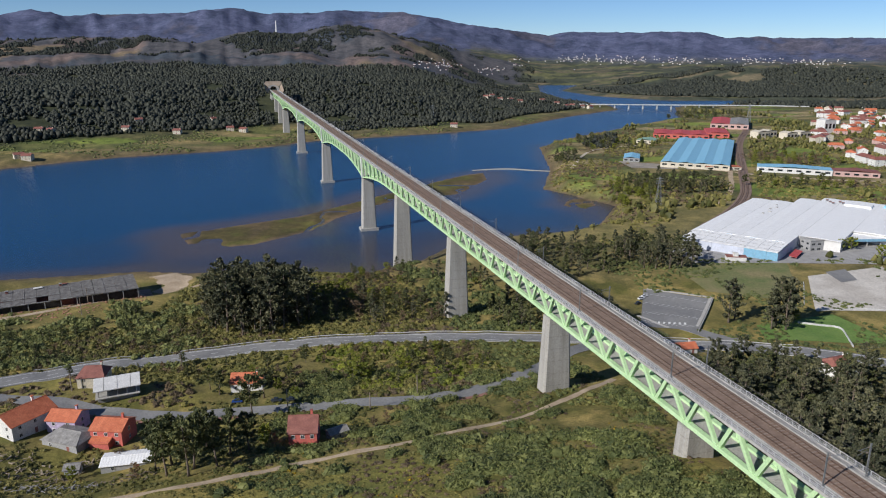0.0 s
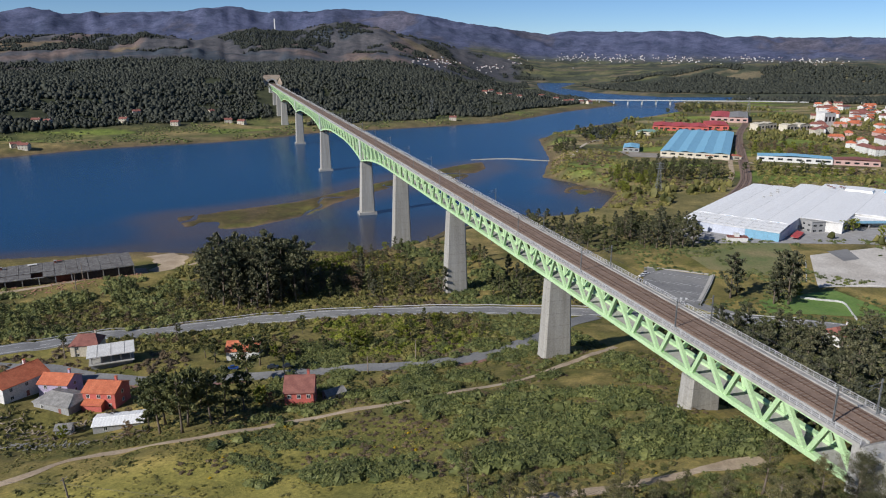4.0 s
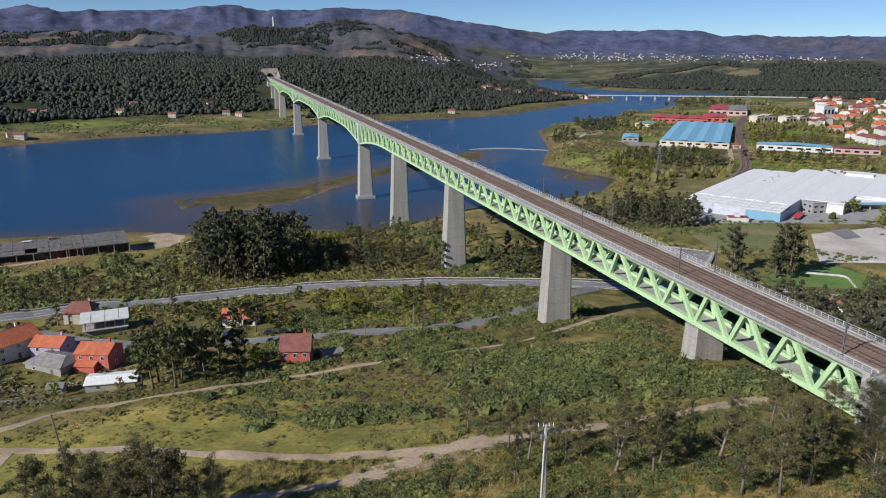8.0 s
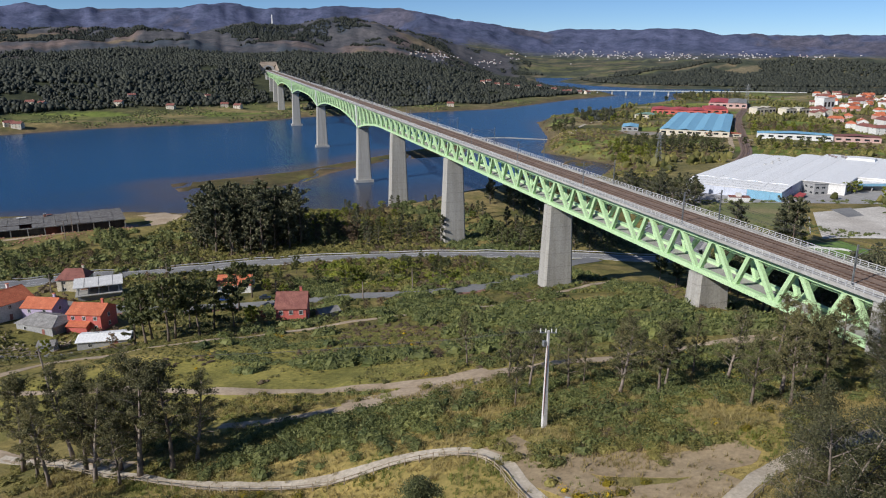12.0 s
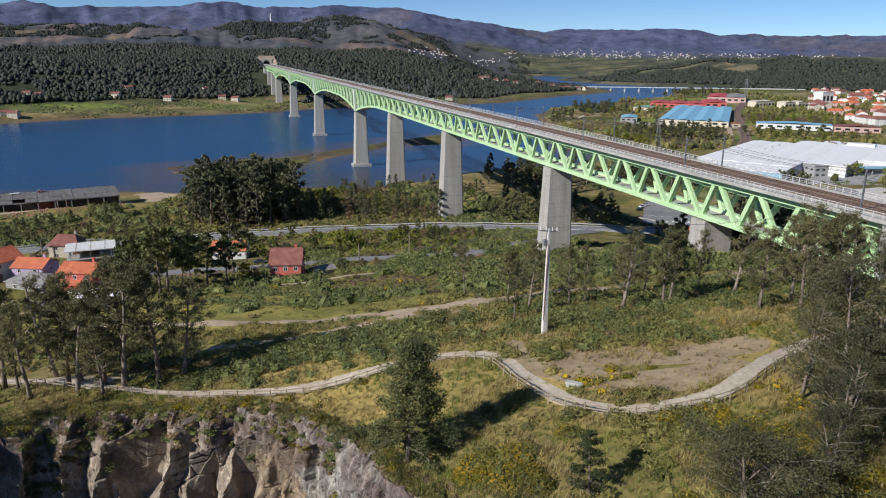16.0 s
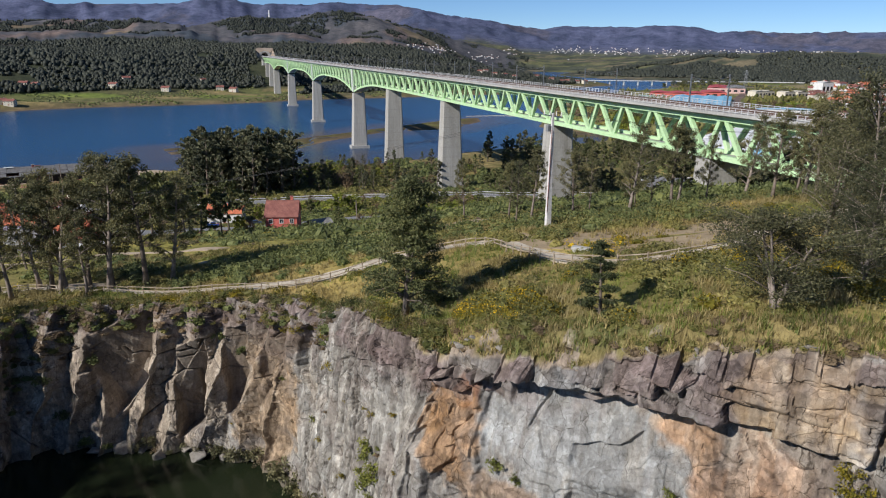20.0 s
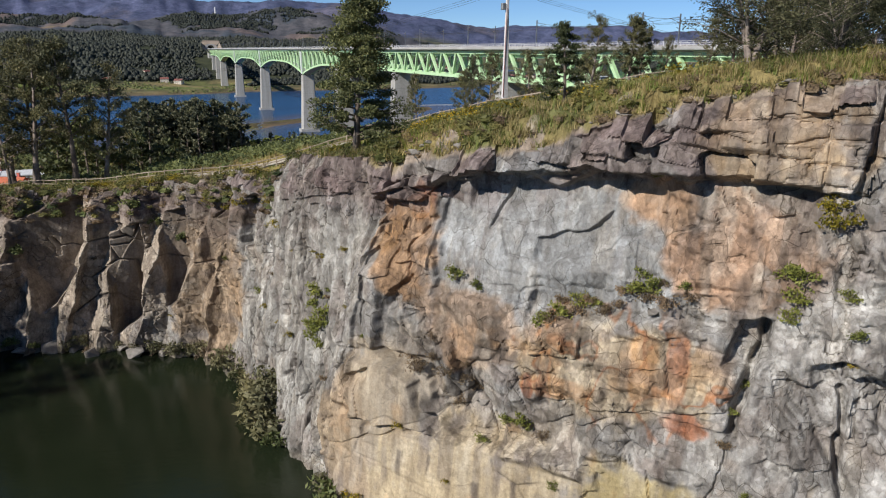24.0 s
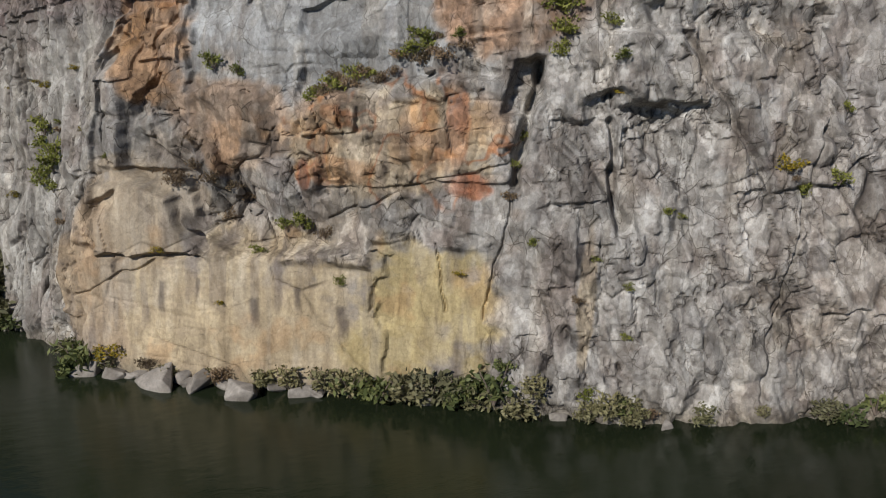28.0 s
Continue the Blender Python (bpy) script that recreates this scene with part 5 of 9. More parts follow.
tagged(strip("red_footway", SIDE_ROAD[7:11], 1.8, verge, 0.20, offset=4.6, cols=2), "red paved footway along the side road", "footway", kind="structure")
# broken centre line
bm = bmesh.new()
cl = spline(MAIN_ROAD, 0.5)
cn = sides(cl)
for i in range(0, len(cl) - 10, 18):
    q = cl[i:i + 7]
    a, b = [[bm.verts.new((*(p + n * s), gz(*p) + 0.33)) for p, n in zip(q, cn[i:i + 7])] for s in (-0.11, 0.11)]
    for k in range(6):
        bm.faces.new((a[k], b[k], b[k + 1], a[k + 1])[::-1])
tagged(part("centre_line", bm, WHITE_PAINT), "broken white centre line", "road marking", kind="structure")
# crash barrier of the main road
barrier = tagged(empty("crash_barrier"), "long low grey steel crash barrier beside the road", "barrier")
bl = spline(MAIN_ROAD[2:12], 2.0)
bn = sides(bl)
for side in (-1, 1):
    bm = bmesh.new()
    q = [Vector((*(p + n * side * 6.6), gz(*p) + 0.75)) for p, n in zip(bl, bn)]
    for a, b in zip(q, q[1:]):
        add_bar(bm, a, b, 0.08, 0.32)
    part("rail_band", bm, RAILING_MAT, barrier)
    bm = bmesh.new()
    for p in q[::2]:
        add_bar(bm, p - Vector((0, 0, 1.0)), p, 0.1, 0.12)
    part("barrier_post", bm, GALV, barrier)["kind"] = "stuff"

TRACKS = (("dirt_track", ((-128, 150), (-109, 163), (-103, 172), (-88, 178), (-73, 179), (-60, 185), (-46, 192), (-32, 197), (-15, 201), (0, 210), (18, 220), (33, 230), (48, 244), (70, 268)), 3.0),
          ("dirt_track", ((-118, 152), (-97, 145), (-77, 141), (-55, 134), (-36, 128), (-19, 125), (-8, 122), (4, 122), (30, 126), (52, 132), (70, 138)), 3.2),
          ("dirt_track", ((-98, 146), (-96, 132), (-88, 118), (-74, 108), (-62, 103), (-48, 98)), 3.0),
          ("dirt_track", ((-38, 111), (-31, 110), (-21, 112), (-12, 113), (-6, 117), (0, 121)), 2.0),
          ("dirt_track", ((-330, 335), (-250, 362), (-215, 385), (-182, 412), (-150, 425)), 4.5))
for k, (nm, pts, w) in enumerate(TRACKS):
    tagged(strip(nm, pts, w, DIRT, 0.07, 1.5, 5, ragged=0.35, level=False, seed=k), "rutted pale brown dirt track through the scrub", "track", kind="structure")
tagged(strip("bare_earth", ((-17, 113), (-8, 115), (2, 119), (10, 123)), 9.0, DIRT, 0.05, 1.5, 7, ragged=0.5, level=False, seed=9), "bare trodden earth beside the track", "track", kind="structure")
PATH_LINE = ((-74, 107), (-63, 102.5), (-50, 96), (-34, 90.5), (-25, 88.2), (-16, 87.8), (-9, 88.6), (-3, 88.9), (1.5, 88.2), (5.6, 85.8), (8.8, 80.8), (10.4, 74.5), (13, 67.5), (16, 64), (19.3, 61.8), (23, 61.7), (28, 63.5), (32.5, 67.5), (37, 71.5), (43, 74.8), (52, 78), (64, 83))
tagged(strip("gravel_path", PATH_LINE, 2.0, GRAVEL, 0.07, 0.8, 7, ragged=0.3, level=True, seed=4), "winding pale gravel footpath above the quarry", "path", kind="structure")
for pts in (((7.5, 88), (11, 83), (14.5, 76), (19, 70), (26, 68.5), (33, 72)), ((17, 82), (22, 78), (30, 76), (38, 79))):
    tagged(strip("worn_grass", pts, 6.0, surface("worn_turf", (0.29, 0.215, 0.125), (0.4, 0.305, 0.185), 0.95, 0.25, 1.6), 0.04, 1.0, 9, ragged=0.5, level=False, seed=8), "worn brown turf beside the footpath", "ground", kind="structure")

WOOD = surface("weathered_timber", (0.26, 0.20, 0.14), (0.42, 0.35, 0.26), 0.9, 0.8, 5.0)
fence = tagged(empty("timber_fence"), "weathered round-timber rail fence along the gravel path", "fence")
fl = spline(PATH_LINE[1:19], 0.25)
fn = sides(fl)
step = 2.1
dist = np.concatenate([[0], np.cumsum(np.hypot(*np.diff(fl, axis=0).T))])
posts = []
for s in np.arange(0, dist[-1], step):
    i = int(np.argmin(np.abs(dist - s)))
    p = fl[i] + fn[i] * 1.75
    posts.append(Vector((p[0], p[1], gz(*p))))
rng = random.Random(3)
for a in posts:
    bm = bmesh.new()
    tilt = Vector((rng.uniform(-0.05, 0.05), rng.uniform(-0.05, 0.05), 0))
    add_tube(bm, [a - Vector((0, 0, 0.3)), a + tilt + Vector((0, 0, 1.2))], [0.085, 0.075], 6)
    part("post", bm, WOOD, fence)
for a, b in zip(posts, posts[1:]):
    for hh in (1.05, 0.6):
        bm = bmesh.new()
        d = Vector((0, 0, hh + rng.uniform(-0.05, 0.05)))
        add_tube(bm, [a + d, b + Vector((0, 0, hh + rng.uniform(-0.05, 0.05)))], [0.06, 0.055], 5)
        part("rail", bm, WOOD, fence)
slab = tagged(empty("stone_bench", pose(14.9, 69.6, gz(14.9, 69.6), 0, 0, -28)), "low pale concrete block bench beside the footpath", "bench")
part("seat", box_bm((1.9, 0.7, 0.35), (0, 0, 0.35), bevel=0.04), CONCRETE, slab)
for o in (-0.65, 0.65):
    part("foot", box_bm((0.35, 0.6, 0.35), (o, 0, 0.05), bevel=0.03), CONCRETE, slab)


# ---- buildings ----
def wall_mat(name, c):
    return surface(name, tuple(v * 0.86 for v in c), c, 0.85, 0.25, 2.0)


WHITE_WALL = wall_mat("white_render", (0.74, 0.73, 0.70))
CREAM_WALL = wall_mat("cream_render", (0.66, 0.60, 0.48))
LILAC_WALL = wall_mat("lilac_render", (0.52, 0.44, 0.60))
RED_WALL = wall_mat("red_render", (0.62, 0.15, 0.12))
PINK_WALL = wall_mat("pink_render", (0.60, 0.40, 0.36))
GREY_WALL = wall_mat("grey_render", (0.36, 0.36, 0.36))
BLUE_WALL = wall_mat("blue_sheet", (0.22, 0.44, 0.60))
DARK_IN = surface("dark_void", (0.012, 0.012, 0.012), (0.03, 0.028, 0.026), 0.9)


def ribbed(name, c1, c2, pitch=0.35, rough=0.7, world_space=False):
    """Roofing with ribs or tile courses that run down the slope."""
    m, nt, b = nodes_of(name, rough)
    co = place_of(nt, world_space)
    wv = nt.nodes.new("ShaderNodeTexWave")
    wv.inputs["Scale"].default_value = 1.0 / pitch / 3.14
    wv.inputs["Distortion"].default_value = 0.3
    nt.links.new(co, wv.inputs["Vector"])
    col = ramp2(nt, noise_of(nt, 0.5, 5, co), c1, c2)
    col = mix_of(nt, col, ramp2(nt, noise_of(nt, 3.0, 5, co), (0.72, 0.72, 0.72), (1.2, 1.2, 1.2), 0.3, 0.7), 1.0, 'MULTIPLY')
    nt.links.new(col, b.inputs["Base Color"])
    bump_of(nt, b, wv.outputs["Fac"], 0.6, 0.06)
    return m


ORANGE_TILE = ribbed("orange_tile", (0.48, 0.125, 0.058), (0.62, 0.195, 0.095))
DARK_TILE = ribbed("dark_red_tile", (0.21, 0.075, 0.06), (0.31, 0.125, 0.095))
GREY_SHEET = ribbed("grey_fibre_sheet", (0.20, 0.19, 0.18), (0.34, 0.33, 0.31), 0.5)
WHITE_SHEET = ribbed("white_sheet", (0.82, 0.82, 0.81), (0.90, 0.90, 0.89), 1.0, 0.6)
BLUE_SHEET = ribbed("sky_blue_sheet", (0.17, 0.42, 0.60), (0.30, 0.56, 0.72), 1.2, 0.6)
RED_SHEET = ribbed("red_sheet", (0.44, 0.06, 0.06), (0.58, 0.11, 0.10), 1.0, 0.6)
GREEN_SHEET = ribbed("green_sheet", (0.20, 0.36, 0.28), (0.30, 0.46, 0.36), 1.0, 0.6)
GLASS = nodes_of("window_glass", 0.08)[0]
GLASS.node_tree.nodes["Principled BSDF"].inputs["Base Color"].default_value = (0.02, 0.025, 0.03, 1)


def gable_body(w, d, h, rise):
    bm = bmesh.new()
    v = [bm.verts.new(p) for p in ((-w / 2, -d / 2, -2), (w / 2, -d / 2, -2), (w / 2, d / 2, -2), (-w / 2, d / 2, -2), (-w / 2, -d / 2, h), (w / 2, -d / 2, h), (w / 2, d / 2, h),
                                   (-w / 2, d / 2, h), (-w / 2, 0, h + rise), (w / 2, 0, h + rise))]
    for f in ((0, 1, 5, 4), (2, 3, 7, 6), (1, 2, 6, 9, 5), (3, 0, 4, 8, 7), (4, 5, 9, 8), (6, 7, 8, 9)):
        bm.faces.new([v[i] for i in f])
    return bm


def slope_bm(w, d, h, rise, side, over=0.45, thick=0.2, hip=0.0):
    """One roof slope, as a thick slab with an overhang."""
    bm = bmesh.new()
    y1 = side * (d / 2 + over)
    z1 = h - rise * over / (d / 2)
    quad = [(-w / 2 - over, y1, z1), (w / 2 + over, y1, z1), (w / 2 + over - hip, 0, h + rise), (-w / 2 - over + hip, 0, h + rise)]
    lo = [bm.verts.new((x, y, z + 0.02)) for x, y, z in quad]
    hi = [bm.verts.new((x, y, z + thick)) for x, y, z in quad]
    bm.faces.new(hi if side < 0 else hi[::-1])
    bm.faces.new(lo[::-1] if side < 0 else lo)
    for i in range(4):
        bm.faces.new((lo[i], lo[(i + 1) % 4], hi[(i + 1) % 4], hi[i]))
    bmesh.ops.recalc_face_normals(bm, faces=bm.faces[:])
    return bm


def window(parent, x, y, z, ww, hh, turn, frame_mat=None):
    m = pose(x, y, z, 0, 0, turn)
    bm = bmesh.new()
    for sx in (-1, 1):
        add_box(bm, (0.12, 0.14, hh + 0.2), (sx * ww / 2, 0, 0))
        add_box(bm, (ww, 0.14, 0.12), (0, 0, sx * (hh / 2 + 0.03)))
    add_box(bm, (0.07, 0.1, hh), (0, 0, 0))
    bmesh.ops.transform(bm, matrix=m, verts=bm.verts[:])
    wd = part("window", bm, frame_mat or WHITE_WALL, parent)
    bm = box_bm((ww - 0.1, 0.05, hh - 0.05), (0, 0, 0))
    bmesh.ops.transform(bm, matrix=m, verts=bm.verts[:])
    part("pane", bm, GLASS, wd)


def house(label, x, y, rot, w, d, h, rise, wall, roof, floors=2, wins=3, chimney=True, hip=0.0, door=True, name="house", group="", ends=1, sink=0.0):
    e = tagged(empty(name, pose(x, y, gz(x, y) - sink, 0, 0, rot)), label, name.replace("_", " "), group)
    part("wall", gable_body(w, d, h, rise if not hip else 0.01), wall, e)
    for side in (-1, 1):
        part("roof", slope_bm(w, d, h, rise, side, hip=hip), roof, e)
    if hip:
        for sx in (-1, 1):
            bm = bmesh.new()
            o = 0.45
            v = [bm.verts.new(p) for p in ((sx * (w / 2 + o), -d / 2 - o, h - rise * o / (d / 2) + 0.1), (sx * (w / 2 + o), d / 2 + o, h - rise * o / (d / 2) + 0.1), (sx * (w / 2 + o - hip), 0, h + rise + 0.18),
                                           (sx * (w / 2 - 0.2), -d / 2, h - 0.3), (sx * (w / 2 - 0.2), d / 2, h - 0.3))]
            for f in ((0, 1, 2), (0, 2, 3), (1, 4, 2), (3, 2, 4)):
                bm.faces.new([v[i] for i in f])
            bmesh.ops.recalc_face_normals(bm, faces=bm.faces[:])
            part("roof", bm, roof, e)
    part("ridge", box_bm((w + 0.8 - 2 * hip, 0.35, 0.22), (0, 0, h + rise + 0.16), bevel=0.06), roof, e)
    if chimney:
        c = part("chimney", box_bm((0.8, 0.7, 1.9), (w * 0.28, d * 0.15, h + rise + 0.2), bevel=0.04), wall, e)
        part("cap", box_bm((1.0, 0.9, 0.16), (w * 0.28, d * 0.15, h + rise + 1.22)), roof, c)
    fh = h / floors
    for f in range(floors):
        for k in range(wins):
            wx = -w / 2 + w * (k + 0.5) / wins
            if door and f == 0 and k == wins // 2:
                dr = part("door", box_bm((1.1, 0.12, 2.1), (wx, -d / 2 - 0.02, 1.05), bevel=0.02), DARK_TILE, e)
                part("handle", box_bm((0.06, 0.08, 0.18), (wx + 0.4, -d / 2 - 0.11, 1.05)), GALV, dr)
                continue
            window(e, wx, -d / 2 - 0.02, f * fh + fh * 0.55, 1.15, 1.2, 0)
        for k in range(ends):
            wy = -d / 2 + d * (k + 0.5) / ends
            for sx in (-1, 1):
                window(e, sx * (w / 2 + 0.02), wy, f * fh + fh * 0.55, 1.1, 1.2, 90)
    return e


house("white rendered house with a broad orange tile roof", -152, 234, 62, 17, 12, 6.0, 3.2, WHITE_WALL, ORANGE_TILE, 2, 3, ends=2)
house("small white and lilac house with an orange tile roof", -137.5, 236, -6, 11, 9, 5.2, 2.2, LILAC_WALL, ORANGE_TILE, 2, 2)
h3 = house("red rendered house with an orange tile roof", -117.5, 228.5, -5, 11.5, 10, 6.2, 2.2, RED_WALL, ORANGE_TILE, 2, 3)
part("porch_roof", box_bm((7.5, 3.4, 0.25), (-1.5, -6.4, 3.3), (18, 0, 0), bevel=0.04), ORANGE_TILE, h3)
part("porch_wall", box_bm((7.0, 2.8, 3.4), (-1.5, -6.2, 1.4)), RED_WALL, h3)
house("cream house with a dark red tiled roof", -149, 280, 8, 11, 10, 5.6, 3.0, CREAM_WALL, DARK_TILE, 2, 2, hip=2.5)
house("low white house with a rusty orange roof among trees", -82, 275.5, 4, 13, 9, 4.2, 2.6, WHITE_WALL, ORANGE_TILE, 1, 3)
house("tall narrow red house with a dark red tiled roof", -46.3, 213.8, 4, 9.2, 10, 6.7, 3.6, RED_WALL, DARK_TILE, 2, 3, ends=1)
house("small grey block shed with a sloping sheet roof", -36, 217, 35, 6.5, 4, 2.6, 0.9, GREY_WALL, GREY_SHEET, 1, 1, chimney=False, name="shed", door=False)
house("old stone outbuilding with a sagging grey fibre roof", -131, 225, -18, 15, 11, 3.0, 1.8, GREY_WALL, GREY_SHEET, 1, 2, chimney=False, hip=3.0, name="outbuilding")
house("low shed with a pale sheet roof", -104.5, 209.5, 12, 15, 8, 2.5, 0.8, GREY_WALL, WHITE_SHEET, 1, 2, chimney=False, name="shed")
house("tiny grey lean-to shed beside a vegetable plot", -121, 206, 10, 4.5, 4, 2.4, 0.8, GREY_WALL, GREY_SHEET, 1, 1, chimney=False, name="shed", door=False)
house("white house with a red tiled roof half hidden by trees", 172, 286, 20, 13, 10, 5.4, 2.6, WHITE_WALL, DARK_TILE, 2, 3, hip=2.5)
house("cream house with an orange roof at the wood's edge", 196, 274, 10, 12, 10, 6.0, 2.6, CREAM_WALL, ORANGE_TILE, 2, 3)
house("small house with a bright orange roof below the viaduct", 113.5, 311, 10, 9, 7, 2.6, 1.6, WHITE_WALL, ORANGE_TILE, 1, 2)


def scrap_heap(cx, cy, n, spread, seed):
    rr = random.Random(seed)
    bm = bmesh.new()
    for _ in range(int(n * 0.6)):
        x, y = cx + rr.gauss(0, spread), cy + rr.gauss(0, spread * 0.6)
        add_box(bm, (rr.uniform(0.5, 3.2), rr.uniform(0.1, 0.5), rr.uniform(0.05, 0.35)), (x, y, gz(x, y) + rr.uniform(0.05, 0.5)), (rr.uniform(-12, 12), rr.uniform(-14, 14), rr.uniform(0, 180)))
    tagged(part("scrap_heap", bm, rr.choice((WOOD, GREY_SHEET, BARK))), "heap of old boards, sheets and broken blocks", "scrap", kind="stuff")


for k, (x, y, n, sp) in enumerate(((-124, 190, 60, 4.5), (-112, 191, 50, 4), (-134, 203, 60, 5), (-100, 193, 40, 4), (-141, 210, 40, 4), (-118, 212, 30, 3), (-95, 198, 30, 3), (-126, 199, 40, 4))):
    scrap_heap(x, y, n, sp, 60 + k)


def unfinished_house():
    e = tagged(empty("unfinished_house", pose(-133, 266.5, gz(-133, 266.5), 0, 0, 24)), "unfinished concrete house shell with a white slab roof", "house")
    part("lower_wall", box_bm((15, 10, 3.4), (0, 0, 0.7)), GREY_WALL, e)
    part("floor_slab", box_bm((16.5, 12, 0.35), (0, -0.6, 2.6), bevel=0.03), CONCRETE, e)
    for i in range(5):
        for j in range(3):
            part("column", box_bm((0.4, 0.4, 3.0), (-7 + 3.5 * i, -5.2 + 4.8 * j, 4.25)), CONCRETE, e)
    part("inner_wall", box_bm((9, 0.3, 2.9), (-2, 1.5, 4.25)), BRICK_RAW, e)
    part("inner_wall", box_bm((0.3, 7.0, 2.9), (3.5, 0.6, 4.25)), BRICK_RAW, e)
    r = part("roof_slab", box_bm((17.5, 13, 0.4), (0, 0, 5.95), bevel=0.04), WHITE_WALL, e)
    for i in range(3):
        part("roof_seam", box_bm((0.2, 12.6, 0.08), (-5 + 5 * i, 0, 6.19)), CONCRETE, r)


BRICK_RAW = surface("raw_brick", (0.30, 0.15, 0.09), (0.42, 0.23, 0.15), 0.9, 0.4, 3.0)
unfinished_house()


def derelict_works():
    L, rot = 150, 29.0
    ax = Vector((math.cos(radians(rot)), math.sin(radians(rot))))
    c = Vector((-183.5, 409.5)) - ax * L / 2
    e = tagged(empty("derelict_works", pose(c.x, c.y, 4.0, 0, 0, rot)), "long derelict riverside works with a broken grey sheet roof", "works")
    rr = random.Random(8)
    for i in range(25):
        x = -L / 2 + L * (i + 0.5) / 25
        for y, z, dep, gone in ((4.2, 6.75, 8.8, (7, 16)), (13.0, 7.3, 9.0, ()), (22.5, 7.35, 10.2, (11,))):
            if i not in gone:
                part("roof_sheet", box_bm((L / 25 - rr.uniform(0.02, 0.2), dep, 0.14), (x, y, z + rr.uniform(-0.16, 0.1)), (2.6 + rr.uniform(-1, 1), rr.uniform(-1, 1), 0)), ROOF_WORN, e)
    for i in range(19):
        part("column", box_bm((0.45, 0.45, 11.4), (-L / 2 + 0.5 + (L - 1) * i / 18, 0.3, 0.7)), CONCRETE, e)
    # near-black sheets added across the bays stand in for the shade inside
    for i in range(18):
        if i % 5 != 3:
            part("bay_shade_sheet", box_bm(((L - 1) / 18 - 0.6, 0.12, 9.4 + (i * 7 % 3) * 0.3), (-L / 2 + 0.5 + (L - 1) * (i + 0.5) / 18, 1.4, 0.9)), BAY_SHADE, e)
    part("eave_beam", box_bm((L, 0.4, 0.5), (0, 0.25, 6.3)), CONCRETE, e)
    part("back_wall", box_bm((L, 0.4, 12.0), (0, 27.0, 1.2)), GREY_WALL, e)
    for k in (12.0, 21.0):
        part("inner_wall", box_bm((L * 0.9, 0.4, 10.0), (-4, k, 0.5)), DARK_TILE, e)
    part("end_wall", box_bm((0.4, 14, 10.0), (L / 2 - 0.3, 19.6, 0.6)), GREY_WALL, e)
    part("end_wall", box_bm((0.4, 27, 10.4), (-L / 2 + 0.3, 13.4, 0.9)), GREY_WALL, e)
    part("fallen_sheet", box_bm((7, 6, 0.14), (L / 2 + 1.0, 4, 1.6), (4, 48, 6)), ROOF_WORN, e)
    for x, y in ((-54, 15), (-22, 20), (6, 23), (34, 24)):
        v = part("roof_vent", box_bm((1.3, 1.1, 1.5), (x, y, 8.1), bevel=0.1), DARK_TILE, e)
        part("cowl", box_bm((1.7, 1.5, 0.25), (x, y, 9.0), bevel=0.05), GREY_WALL, v)
    part("tarpaulin", box_bm((5, 2.4, 0.1), (22, 24.6, 8.0), (3, 0, 6)), WHITE_WALL, e)
    part("tarpaulin", box_bm((3.4, 1.6, 0.1), (36, 26.0, 8.05), (3, 0, -4)), DARK_TILE, e)
    w = tagged(empty("derelict_wing", pose(-251, 366, 1.6, 0, 0, rot + 4)), "low derelict brick wing with a grey sheet roof", "works")
    part("wall", box_bm((24, 10, 5), (-8, 0, 1.8)), BRICK_RAW, w)
    part("roof", box_bm((25, 11.5, 0.3), (-8, 0, 5.2), (7, 0, 0), bevel=0.04), GREY_SHEET, w)
    # rubble apron
    bm = bmesh.new()
    for k in range(260):
        x, y, s = rr.uniform(-30, 78), rr.uniform(-24, -1.5), rr.uniform(0.2, 0.9)
        q = Matrix.Translation(c.to_3d()) @ Matrix.Rotation(radians(rot), 4, 'Z') @ Vector((x, y, 0))
        add_box(bm, (s * 1.6, s, s * 0.7), (q.x, q.y, gz(q.x, q.y) + s * 0.15), (rr.uniform(-20, 20), rr.uniform(-20, 20), rr.uniform(0, 180)))
    tagged(part("rubble", bm, BRICK_RAW), "scattered brick and concrete rubble before the works", "rubble", kind="stuff")


# near-black colour that stands in for shade under the works' roof
BAY_SHADE = surface("bay_shade_dark", (0.018, 0.015, 0.013), (0.05, 0.042, 0.036), 0.9, 0.4, 3.0)
ROOF_WORN = ribbed("worn_fibre_sheet", (0.10, 0.092, 0.085), (0.22, 0.21, 0.195), 0.9)
tagged(strip("rubble_ground", ((-252, 388), (-225, 402), (-200, 414), (-182, 424)), 22, surface("rubble_soil", (0.26, 0.17, 0.125), (0.40, 0.30, 0.235), 0.95, 0.15, 1.2), 0.08, 2.0, 9, ragged=0.35, level=False, seed=14), "reddish bare ground strewn with rubble", "ground", kind="structure")
derelict_works()
tagged(strip("mud_shore", ((-190, 466), (-178, 452), (-172, 436), (-178, 424)), 20.0, DIRT, 0.12, 2.0, 7, ragged=0.4, level=False, seed=12), "pale bare shore beside the works", "shore", kind="structure")


PALE_BEAM = surface("pale_concrete", (0.50, 0.50, 0.49), (0.62, 0.62, 0.60), 0.85, 0.1, 1.0)


